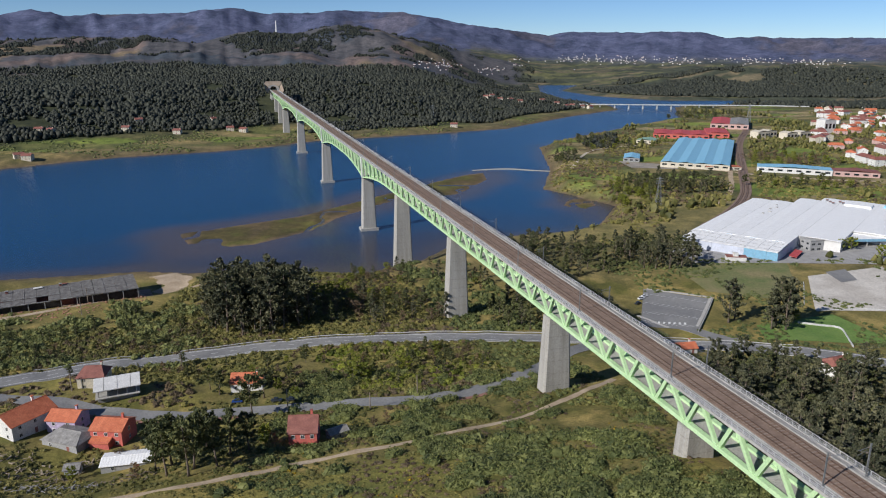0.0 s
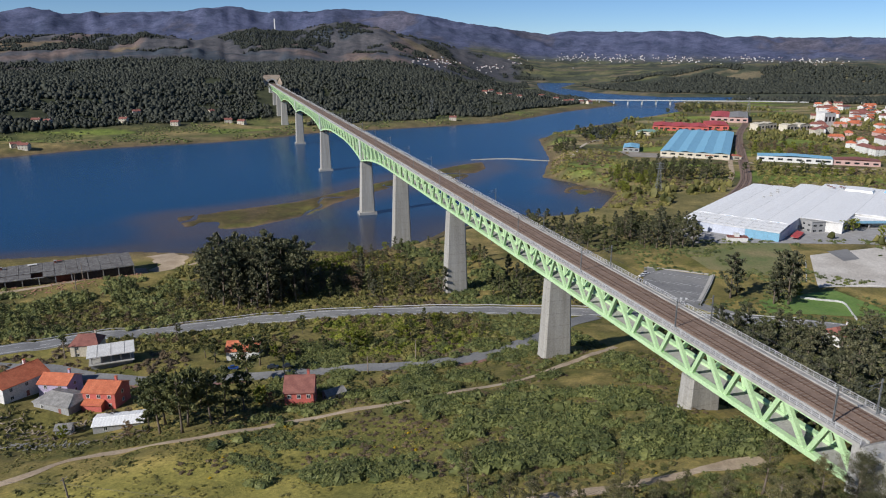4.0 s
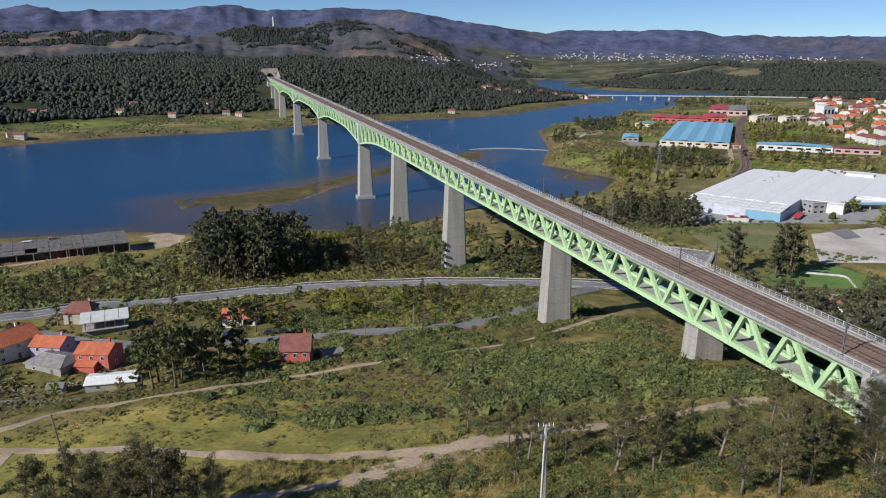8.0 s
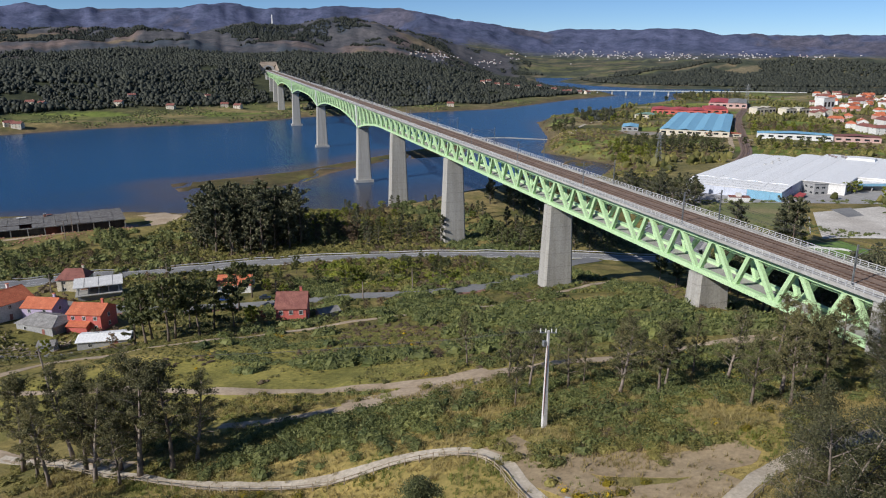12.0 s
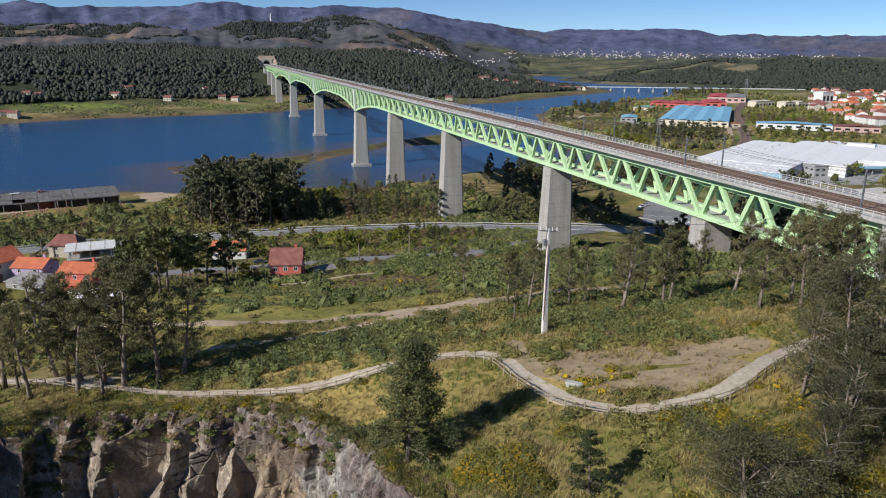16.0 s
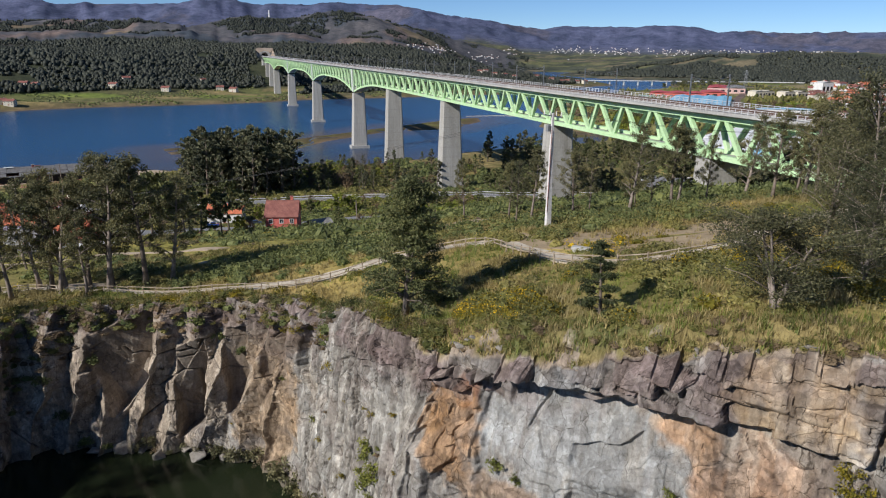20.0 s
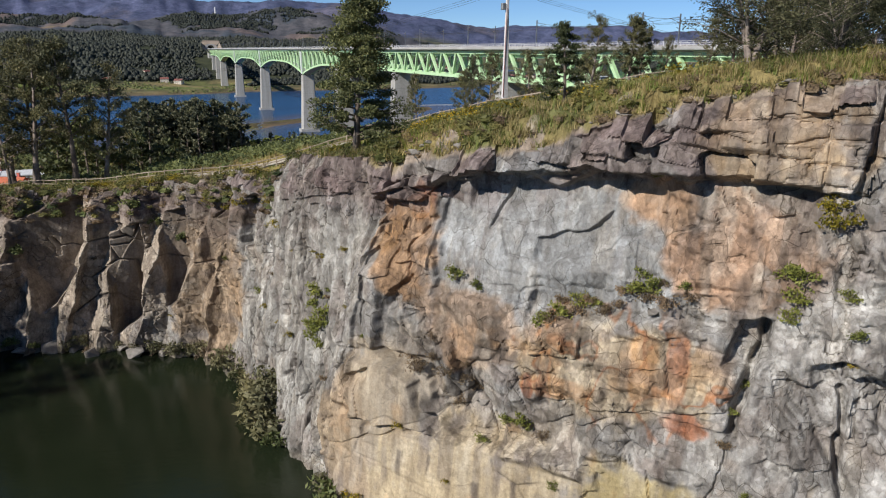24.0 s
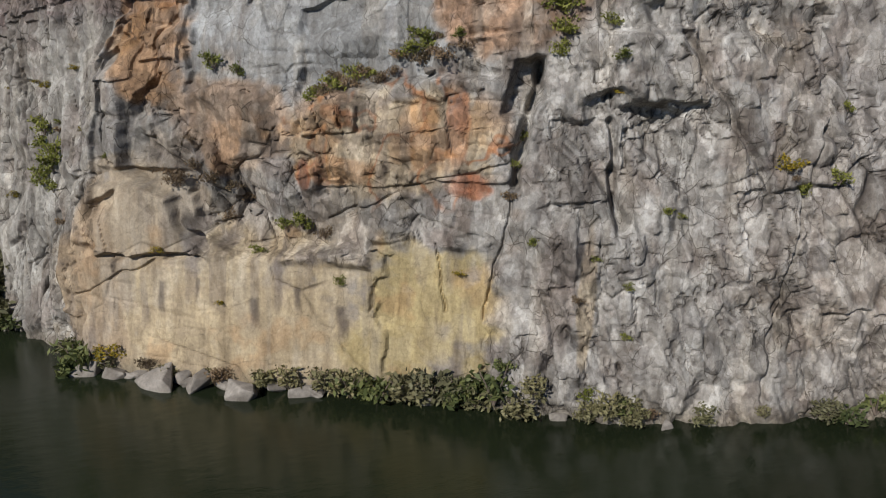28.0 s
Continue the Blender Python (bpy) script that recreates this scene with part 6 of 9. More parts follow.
def low_gable(parent, name, u0, u1, v0, v1, h, rise, material, front=None):
    """One bay of a hall: two shallow slopes that meet in a ridge along v, and a gable at its front."""
    um = (u0 + u1) / 2
    for a, b in ((u0, um), (u1, um)):
        bm = bmesh.new()
        q = [(a, v0, h), (a, v1, h), (b, v1, h + rise), (b, v0, h + rise)]
        lo, hi = [bm.verts.new(p) for p in q], [bm.verts.new((x, y, z + 0.25)) for x, y, z in q]
        for f in (hi, lo[::-1]):
            bm.faces.new(f)
        for k in range(4):
            bm.faces.new((lo[k], lo[(k + 1) % 4], hi[(k + 1) % 4], hi[k]))
        bmesh.ops.recalc_face_normals(bm, faces=bm.faces[:])
        part(name, bm, material, parent)
    if front:
        bm = bmesh.new()
        va = [[bm.verts.new((x, y, z)) for x, z in ((u0 + 0.1, h - 1.0), (u1 - 0.1, h - 1.0), (u1 - 0.1, h - 0.02), (um, h + rise - 0.02), (u0 + 0.1, h - 0.02))] for y in (v0 + 0.15, v0 + 0.5)]
        bm.faces.new(va[0])
        bm.faces.new(va[1][::-1])
        for k in range(5):
            bm.faces.new((va[0][k], va[1][k], va[1][(k + 1) % 5], va[0][(k + 1) % 5]))
        part("gable", bm, front, parent)


def big_warehouse():
    """White-roofed works with blue panels; local x runs along its front, y goes back."""
    a, b = Vector((173.5, 505.5)), Vector((225.6, 463.4))
    ax = (b - a).normalized()
    rot = math.degrees(math.atan2(ax.y, ax.x))
    e = tagged(empty("warehouse", pose(a.x, a.y, 9.0, 0, 0, rot)), "large white-roofed warehouse with pale blue wall panels", "warehouse")
    W, H = 67.0, 7.6
    part("plinth", box_bm((W + 0.4, 26, 2.2), (W / 2, 12.8, 0.0)), CONCRETE, e)
    part("wall", box_bm((W - 0.3, 25, H), (W / 2, 12.9, H / 2)), WHITE_WALL, e)
    for i in range(9):
        part("wall_panel", box_bm((W / 9 - 0.12, 0.2, H - 1.5), (W / 9 * (i + 0.5), 0.22, 1.2 + (H - 1.5) / 2)), BLUE_WALL if i > 5 else PALE_LILAC, e)
    for i in range(4):
        part("wall_panel", box_bm((0.2, 6.2, H - 1.5), (W - 0.02, 0.6 + 6.35 * (i + 0.5), 1.2 + (H - 1.5) / 2)), PALE_LILAC, e)
    for i in range(9):
        part("roof_panel", box_bm((W / 9 - 0.25, 25.6, 0.3), (W / 9 * (i + 0.5), 12.7, H + 0.75), (2.4, 0, 0)), WHITE_SHEET, e)
        for k in range(3):
            part("rooflight", box_bm((W / 9 - 1.6, 0.35, 0.06), (W / 9 * (i + 0.5), 4 + 8 * k, H + 0.62 + 0.34 * k)), GREY_SHEET, e)
    for i, (u0, u1, v0, v1) in enumerate(((0.3, 17, 25.6, 170), (17, 34, 25.6, 172), (34, 51, 25.6, 196), (51, 67, 25.6, 210), (67, 95, 52, 212), (95, 122, 92, 212), (122, 150, 96, 205))):
        part("hall", box_bm((u1 - u0 - 0.1, v1 - v0 - 0.3, H + 1.1), ((u0 + u1) / 2, (v0 + v1) / 2, (H + 1.1) / 2)), PALE_LILAC if i == 3 else WHITE_WALL, e)
        low_gable(e, "roof_slope", u0, u1, v0, v1, H + 1.15, 0.5, WHITE_SHEET, BLUE_WALL if i < 4 else WHITE_WALL)
        part("gutter", box_bm((0.22, v1 - v0, 0.1), (u1, (v0 + v1) / 2, H + 1.40)), PALE_BEAM, e)
    for i in range(9):
        vt = part("roof_vent", box_bm((1.8, 1.8, 1.4), (56 + 3.4 * i, 196 - (i % 3) * 5, H + 2.1), bevel=0.25), GALV, e)
        part("cowl", box_bm((2.3, 2.3, 0.3), (56 + 3.4 * i, 196 - (i % 3) * 5, H + 2.9), bevel=0.08), DARK_TILE, vt)
    for i in range(5):
        part("skylight_dome", box_bm((2.6, 2.6, 0.8), (26 + 2.6 * (i % 2), 110 + 10 * i, H + 1.9), taper=(0.6, 0.6)), CONCRETE, e)
    part("raised_lantern", box_bm((22, 14, 2.2), (82, 190, H + 2.2), taper=(0.9, 0.8), bevel=0.2), WHITE_SHEET, e)
    part("raised_lantern", box_bm((18, 12, 2.2), (108, 200, H + 2.2), taper=(0.9, 0.8), bevel=0.2), BLUE_SHEET, e)
    # grey office, red awning, blue-edged canopy
    o = tagged(empty("office_block", pose(276, 502.5, 8.8, 0, 0, 10)), "grey two-storey office block beside the warehouse", "office")
    part("wall", box_bm((33, 17, 9.0), (0, 0, 4.2)), GREY_WALL, o)
    part("roof", box_bm((33.8, 17.8, 0.5), (0, 0, 8.9), bevel=0.05), CONCRETE, o)
    for f in range(2):
        for i in range(7):
            window(o, -14.1 + 4.7 * i, -8.52, 2.4 + 3.7 * f, 2.6, 1.4, 0, GREY_WALL)
        for i in range(3):
            window(o, -16.52, -5.5 + 5.5 * i, 2.4 + 3.7 * f, 2.4, 1.4, 90, GREY_WALL)
    aw = tagged(empty("awning", pose(245, 478, 9.0, 0, 0, rot + 92)), "long red canopy beside the warehouse wall", "canopy")
    part("sheet", box_bm((20, 5, 0.3), (0, 0, 3.2), (6, 0, 0), bevel=0.05), RED_SHEET, aw)
    for i in range(5):
        part("leg", box_bm((0.18, 0.18, 4.0), (-9 + 4.5 * i, -2.2, 1.2)), GALV, aw)
    cp = tagged(empty("canopy", pose(318, 506, 9.0, 0, 0, 2)), "wide white entrance canopy with a blue edge", "canopy")
    part("roof", box_bm((46, 30, 0.6), (0, 10, 7.0), bevel=0.05), WHITE_SHEET, cp)
    part("fascia", box_bm((46.4, 0.4, 1.8), (0, -5.1, 6.4)), BLUE_WALL, cp)
    part("back_wall", box_bm((46, 0.4, 7.0), (0, 22, 3.4)), DARK_TILE, cp)
    for i in range(5):
        part("column", box_bm((0.6, 0.6, 7.0), (-20 + 10 * i, -3.5, 3.4)), CONCRETE, cp)
    g = tagged(empty("gatehouse", pose(199, 467, gz(199, 467), 0, 0, -8)), "small white gatehouse with a red tiled roof", "gatehouse")
    part("wall", box_bm((13, 4.5, 3.2), (0, 0, 1.4)), WHITE_WALL, g)
    part("tower", box_bm((3.0, 4.0, 5.6), (-0.5, 0.2, 2.6)), WHITE_WALL, g)
    part("roof", box_bm((13.4, 5, 0.3), (0, 0, 3.15), (4, 0, 0)), DARK_TILE, g)


PALE_LILAC = wall_mat("pale_lilac_sheet", (0.58, 0.62, 0.72))
big_warehouse()


def sheds_row(label, x, y, rot, w, d, h, bays, roof, wall, name="factory", rise=1.6):
    """A works with several low ridges side by side."""
    e = tagged(empty(name, pose(x, y, gz(x, y) - 0.3, 0, 0, rot)), label, name.replace("_", " "))
    part("wall", box_bm((w, d, h + 1), (0, 0, h / 2 - 0.5)), wall, e)
    bw = w / bays
    for i in range(bays):
        for side in (-1, 1):
            bm = bmesh.new()
            add_bar(bm, (-w / 2 + bw * (i + 0.5) + side * bw / 4, -d / 2 - 0.4, h + rise / 2 + 0.2), (-w / 2 + bw * (i + 0.5) + side * bw / 4, d / 2 + 0.4, h + rise / 2 + 0.2), bw / 2 + 0.06, 0.25)
            c = Vector((-w / 2 + bw * (i + 0.5) + side * bw / 4, 0, h + rise / 2 + 0.2))
            m = Matrix.Translation(c) @ Matrix.Rotation(side * math.atan2(rise, bw / 2), 4, 'Y') @ Matrix.Translation(-c)
            bmesh.ops.transform(bm, matrix=m, verts=bm.verts[:])
            part("roof", bm, roof if not isinstance(roof, (list, tuple)) else roof[i % len(roof)], e)
    nw = max(3, int(w / 9))
    for i in range(nw):
        part("window", box_bm((w / nw * 0.55, 0.15, h * 0.35), (-w / 2 + w * (i + 0.5) / nw, -d / 2 - 0.03, h * 0.55)), GLASS, e)
    return e


blue = sheds_row("large factory with weathered sky-blue sheet roofs", 345, 958, -22.5, 78, 246, 5.5, 4, BLUE_SHEET, CREAM_WALL)
sheds_row("long low red-roofed works near the river", 382, 1158, -18, 84, 60, 7, 3, RED_SHEET, RED_WALL)
sheds_row("small red-roofed works near the river", 441, 1165, -16, 34, 70, 7, 1, RED_SHEET, RED_WALL)
sheds_row("long pink-walled works with a pale roof", 520, 1313, -22, 62, 120, 9, 2, [RED_SHEET, GREY_SHEET], PINK_WALL)
sheds_row("small green-roofed shed near the river", 310, 1090, -30, 26, 30, 5, 1, GREEN_SHEET, CREAM_WALL, "shed")
sheds_row("small blue-roofed shed beside the factory", 243, 920, -16, 20, 40, 5, 1, BLUE_SHEET, GREY_WALL, "shed")
sheds_row("long low works with a blue and white striped front", 405, 822, -22, 78, 22, 6, 1, BLUE_SHEET, WHITE_WALL)
sheds_row("pale pink low works with a red-brown roof", 464, 800, -22, 46, 22, 6, 1, [DARK_TILE], PINK_WALL)
sheds_row("orange-roofed annexe below the blue factory", 330, 842, -6, 40, 14, 4, 1, [ORANGE_TILE], CREAM_WALL, "annexe")

# car park, yard, walls
def patch(name, pts, material, lift, label, category, cells_=10):
    """A four-sided paved area laid on the ground."""
    p = [Vector(q) for q in pts]
    n = cells_
    v = []
    for i in range(n + 1):
        for j in range(n + 1):
            q = p[0].lerp(p[1], i / n).lerp(p[3].lerp(p[2], i / n), j / n)
            v.append((q.x, q.y))
    v = np.array(v)
    z = ground_z(v[:, 0], v[:, 1]) + lift
    idx = np.arange((n + 1) ** 2).reshape(n + 1, n + 1)
    f = np.stack([idx[:-1, :-1], idx[:-1, 1:], idx[1:, 1:], idx[1:, :-1]], -1).reshape(-1, 4)
    ob = raw(name, np.column_stack([v, z]), f, material)
    ob.data.flip_normals() if ob.data.polygons[0].normal.z < 0 else None
    return tagged(ob, label, category, kind="structure")


PAVING = surface("pale_paving", (0.42, 0.40, 0.37), (0.52, 0.50, 0.47), 0.9, 0.3, 2.0)
patch("car_park", ((122, 413), (157, 392), (131, 343), (104, 352)), ASPHALT, 0.25, "grey asphalt car park with white bays", "car park")
patch("gravel_yard", ((231, 432), (290, 452), (262, 372), (207, 374)), surface("yard_gravel", (0.46, 0.42, 0.37), (0.64, 0.60, 0.54), 0.95, 0.06, 1.0), 0.18, "pale gravel yard in front of the warehouse", "yard")
patch("works_apron", ((160, 500), (340, 520), (330, 456), (170, 462)), DECK_GREY, 0.2, "grey paved apron in front of the warehouse", "apron")
patch("field", ((150, 478), (234, 470), (205, 385), (158, 405)), surface("rough_meadow", (0.13, 0.16, 0.05), (0.25, 0.21, 0.10), 0.95, 0.05, 0.8), 0.12, "rough green and brown meadow", "field")
patch("lawn", ((165, 352), (213, 368), (226, 326), (160, 330)), surface("lawn_green", (0.10, 0.19, 0.035), (0.16, 0.25, 0.055), 0.95, 0.08, 1.0), 0.12, "bright green lawn beside the road", "field")
bm = bmesh.new()
for r in range(4):
    for i in range(11):
        u, v = (i + 0.5) / 11.5, 0.12 + 0.25 * r
        q = Vector((122, 413)).lerp(Vector((157, 392)), u).lerp(Vector((104, 352)).lerp(Vector((131, 343)), u), v)
        add_box(bm, (0.14, 4.2, 0.05), (q.x, q.y, gz(q.x, q.y) + 0.31), (0, 0, -60))
tagged(part("bay_line", bm, WHITE_PAINT), "white painted parking bay lines", "road marking", kind="structure")


def garden_wall(pts, hgt, label, mat=WHITE_WALL):
    bm = bmesh.new()
    q = spline(pts, 3.0)
    for a, b in zip(q, q[1:]):
        add_bar(bm, (*a, gz(*a) + hgt / 2 - 0.2), (*b, gz(*b) + hgt / 2 - 0.2), 0.35, hgt + 0.4)
    return tagged(part("boundary_wall", bm, mat), label, "wall", kind="structure")


for pts in (((124, 413), (156.5, 395.5)), ((156.5, 395.5), (145, 373), (133, 350)), ((107, 369), (118, 349))):
    tagged(strip("kerb", pts, 1.6, PAVING, 0.34, 2.0, 3), "pale paved kerb round the car park", "kerb", kind="structure")
tagged(strip("access_road", ((150, 322), (136, 336), (124, 352), (120, 360)), 9, ASPHALT, 0.2, 2.0, 5), "short asphalt access road to the car park", "road", kind="structure")
for i in range(6):
    tagged(strip("crossing_bar", ((114.5 + 2.6 * i, 355.5 - 0.5 * i), (115.8 + 2.6 * i, 358.6 - 0.5 * i)), 1.1, WHITE_PAINT, 0.36, 1.0, 3), "white bar of a pedestrian crossing", "road marking", kind="structure")
tagged(strip("railway_bed", ((560, 1330), (513, 1225), (430, 1044), (345, 817), (303, 706), (265, 634), (238, 596), (214, 566)), 11, BALLAST, 0.5, 8.0, 5), "brown ballasted railway line across the flats", "railway", kind="structure")
for off in (-2.6, -1.0, 1.6, 3.2):
    tagged(strip("far_rail", ((560, 1330), (513, 1225), (430, 1044), (345, 817), (303, 706), (265, 634), (238, 596)), 0.5, RAIL_STEEL, 0.75, 8.0, 2, offset=off), "rusty rail of the line across the flats", "railway", kind="structure")
tagged(strip("lane", ((470, 1190), (415, 1050), (332, 822), (292, 716), (250, 640)), 5, DIRT, 0.2, 8.0, 3, ragged=0.2), "dusty lane beside the railway line", "lane", kind="structure")
tagged(strip("gravel_lane", ((148, 835), (160, 870), (184, 948), (219, 1014), (300, 1060)), 4, GRAVEL, 0.15, 5.0, 3, ragged=0.2), "pale gravel lane near the river bank", "lane", kind="structure")
tagged(strip("lane", ((232, 880), (300, 850), (380, 790), (470, 760)), 6, DIRT, 0.15, 8.0, 3, ragged=0.3), "dusty lane past the blue factory", "lane", kind="structure")
patch("works_yard", ((222, 905), (300, 870), (320, 838), (225, 850)), surface("dusty_yard", (0.26, 0.23, 0.19), (0.38, 0.34, 0.29), 0.95, 0.06, 0.8), 0.2, "dusty grey yard before the blue factory", "yard")
SAND = surface("pale_sand", (0.40, 0.35, 0.28), (0.52, 0.47, 0.38), 0.95, 0.1, 1.0)
bm = bmesh.new()
sp = spline(((36, 891), (60, 899), (84, 902), (112, 892), (136, 884)), 4.0)
sn = sides(sp)
rows_ = [[bm.verts.new((*(p + n * w * (0.4 + 0.6 * math.sin(3.1 * i / len(sp)))), z)) for i, (p, n) in enumerate(zip(sp, sn))] for w, z in ((-7, -0.3), (-2.5, 0.3), (2.5, 0.3), (7, -0.3))]
for ra, rb in zip(rows_, rows_[1:]):
    for k in range(len(sp) - 1):
        bm.faces.new((ra[k], ra[k + 1], rb[k + 1], rb[k])[::-1])
bmesh.ops.recalc_face_normals(bm, faces=bm.faces[:])
tagged(part("sand_spit", bm, SAND), "thin pale sand spit in the river", "sandbank", kind="structure")
garden_wall(((188, 355), (197, 351), (206, 347), (203, 334), (198.6, 321)), 1.1, "low pale wall round the lawn", PALE_BEAM)
patch("asphalt_pad", ((246, 440), (262, 446), (258, 424), (246, 420)), ASPHALT, 0.26, "dark asphalt pad in the gravel yard", "yard", 3)
garden_wall(((157, 393), (148, 375), (131, 342)), 1.2, "pale retaining wall of the car park", CONCRETE)
garden_wall(((223, 421), (217, 408), (205, 383)), 0.5, "broken low stone wall across the meadow", PALE_BEAM)
garden_wall(((207, 373), (235, 376), (262, 371)), 0.5, "low pale wall below the yard", PALE_BEAM)


def town():
    rr = random.Random(21)
    walls, roofs = (WHITE_WALL, WHITE_WALL, CREAM_WALL, PINK_WALL), (ORANGE_TILE, ORANGE_TILE, DARK_TILE)
    made, done = 0, []
    kinds = {}
    while made < 78:
        az, r = radians(rr.uniform(27.2, 34.0)), rr.uniform(1010, 1850)
        x, y = r * math.sin(az), r * math.cos(az)
        if any((x - a) ** 2 + (y - b) ** 2 < 18 ** 2 for a, b in done) or rr.random() < (0.8 if az < radians(29) and r < 1120 else 0):
            continue
        done.append((x, y))
        made += 1
        k = rr.randrange(6)
        m = pose(x, y, gz(x, y), 0, 0, rr.choice((10, -20, 60, 95, 30)) + rr.uniform(-8, 8))
        if k not in kinds:
            kinds[k] = house("white or cream town house with an orange tiled roof", x, y, 0, 12 + 2.5 * k, 11 + k % 3, 5.5 + 1.5 * (k % 3), 2.8, walls[k % 4], roofs[k % 3], 2 + (k % 3 == 2), 3, group="town houses", chimney=k % 2 == 0, hip=3.0 if k % 2 else 0.0)
            kinds[k].matrix_basis = m
        else:
            copy_thing(kinds[k], m)
    for i, (x, y) in enumerate(((500, 1140), (520, 1155), (540, 1128), (566, 1140))):
        sheds_row("cream apartment block with a pale roof", x, y, 24, 22, 16, 10, 1, [CREAM_WALL], CREAM_WALL, "apartment_block")
    sheds_row("tall white apartment block in the town", 640, 1210, 20, 24, 18, 22, 1, [WHITE_WALL], WHITE_WALL, "apartment_block")
    # houses across the river
    base = None
    for x, y, r in ((-629, 1125, 10), (-612, 1127, -20), (-548, 943, 5), (-562, 948, 40), (-515, 1175, 0), (-513, 1222, 30), (-434, 1180, 0), (-362, 1230, 15), (-340, 1232, -10), (-407, 1283, 60), (139, 1777, 0), (165, 1795, 30),
                    (188, 1785, 10), (105, 1782, -20), (120, 1810, 20), (283, 1816, 0), (300, 1770, 20), (318, 1790, -30), (335, 1760, 10), (250, 1840, 15), (352, 1745, 30), (20, 1330, 0)):
        if base is None:
            base = house("cream house with a red tiled roof across the river", x, y, r, 12.5, 10, 5.6, 2.4, CREAM_WALL, DARK_TILE, 2, 3, group="houses across the river")
        else:
            copy_thing(base, pose(x, y, gz(x, y), 0, 0, r))


town()


def far_bridge():
    e = tagged(empty("road_bridge"), "long low pale concrete road bridge across the upper river", "bridge")
    pts = [Vector((330, 1798)), Vector((404, 1789)), Vector((572, 1773)), Vector((771, 1756)), Vector((1030, 1693)), Vector((1300, 1600))]
    for a, b in zip(pts, pts[1:]):
        bm = bmesh.new()
        add_bar(bm, (*a, 10.4), (*b, 10.4), 11, 1.7)
        part("deck", bm, PALE_BEAM, e)
        n = max(1, round((b - a).length / 36))
        for i in range(n):
            q = a.lerp(b, (i + 0.5) / n)
            part("pier", box_bm((2.4, 6, 14), (q.x, q.y, 3.4)), PALE_BEAM, e)


far_bridge()


def tunnel_mouth():
    c = on_axis(S1 + 12, 0, DECK_Z)
    rot = math.degrees(math.atan2(ALONG.y, ALONG.x)) - 90
    e = tagged(empty("tunnel_portal", pose(c.x, c.y, DECK_Z, 0, 0, rot)), "grey concrete railway tunnel mouth in a bare cutting", "tunnel")
    bm = bmesh.new()
    n = 16
    ring = [(6.5 * math.cos(math.pi * k / n), 7.5 * math.sin(math.pi * k / n)) for k in range(n + 1)]
    outer = [(11.5 * math.cos(math.pi * k / n), 9.6 * max(math.sin(math.pi * k / n), 0) ** 0.6) for k in range(n + 1)]
    for y in (0.0, 3.0):
        a = [bm.verts.new((p[0], y, p[1])) for p in ring]
        b = [bm.verts.new((p[0], y, p[1])) for p in outer]
        for k in range(n):
            bm.faces.new((a[k], a[k + 1], b[k + 1], b[k]))
    part("headwall", bm, CONCRETE, e)
    bm = bmesh.new()
    rows = [[bm.verts.new((p[0] * s, y, p[1] * s)) for p in ring] for y, s in ((0.1, 1.0), (40.0, 1.0))]
    for k in range(n):
        bm.faces.new((rows[0][k], rows[0][k + 1], rows[1][k + 1], rows[1][k]))
    bm.faces.new(rows[1])
    part("bore", bm, DARK_IN, e)
    bank = surface("bare_cutting", (0.26, 0.20, 0.15), (0.37, 0.30, 0.23), 0.95, 0.05, 0.5)
    bm = bmesh.new()
    for sx in (-1, 1):
        va = [bm.verts.new(p) for p in ((sx * 8, 4, -3), (sx * 9, -46, -8), (sx * 17, -40, 1), (sx * 17, 8, 12))]
        bm.faces.new(va if sx > 0 else va[::-1])
    va = [bm.verts.new(p) for p in ((-17, 8, 12), (17, 8, 12), (9, 3.4, 5), (-9, 3.4, 5))]
    bm.faces.new(va)
    va = [bm.verts.new(p) for p in ((-17, 8, 12), (-13, 22, 16), (18, 22, 16), (17, 8, 12))]
    bm.faces.new(va)
    part("cutting_slope", bm, bank, e)
    part("abutment", box_bm((14, 26, 16), (0, -14, -9)), CONCRETE, e)


tunnel_mouth()
near_ab = on_axis(S0 - 9, 0, 0)
ab = tagged(empty("bridge_abutment", pose(near_ab.x, near_ab.y, 0, 0, 0, math.degrees(math.atan2(ALONG.y, ALONG.x)) - 90)), "grey concrete abutment at the viaduct's end", "abutment")
part("wall", box_bm((13.5, 22, 28), (0, 0, DECK_Z - 14.4)), CONCRETE, ab)
part("track_bed", box_bm((13.4, 120, 3.0), (0, -70, DECK_Z - 1.3)), BALLAST, ab)


# ---- poles and wires ----
def concrete_pole(x, y, h):
    e = tagged(empty("power_pole", pose(x, y, gz(x, y), 0, 0, 20)), "tall pale concrete power pole with a steel cross-arm", "power pole")
    part("post", box_bm((0.75, 0.6, h + 0.6), (0, 0, h / 2 - 0.3), taper=(0.42, 0.45), bevel=0.04), POLE_PALE, e)
    part("conduit", box_bm((0.06, 0.06, h * 0.72), (-0.27, -0.26, h * 0.5), (0, 1.0, 0)), DARK_TILE, e)
    arm = part("cross_arm", box_bm((2.6, 0.14, 0.16), (0, 0, h - 0.35), (0, 8, 0)), GALV, e)
    for o in (-1.2, -0.4, 0.5, 1.2):
        bm = bmesh.new()
        add_tube(bm, [(o, 0, h - 0.3 - o * 0.14), (o, 0, h + 0.25 - o * 0.14)], [0.09, 0.06], 6)
        part("insulator", bm, WHITE_WALL, arm)
    part("switch_box", box_bm((0.5, 0.5, 0.8), (-0.5, 0.1, h - 1.9), bevel=0.05), GALV, e)
    return e


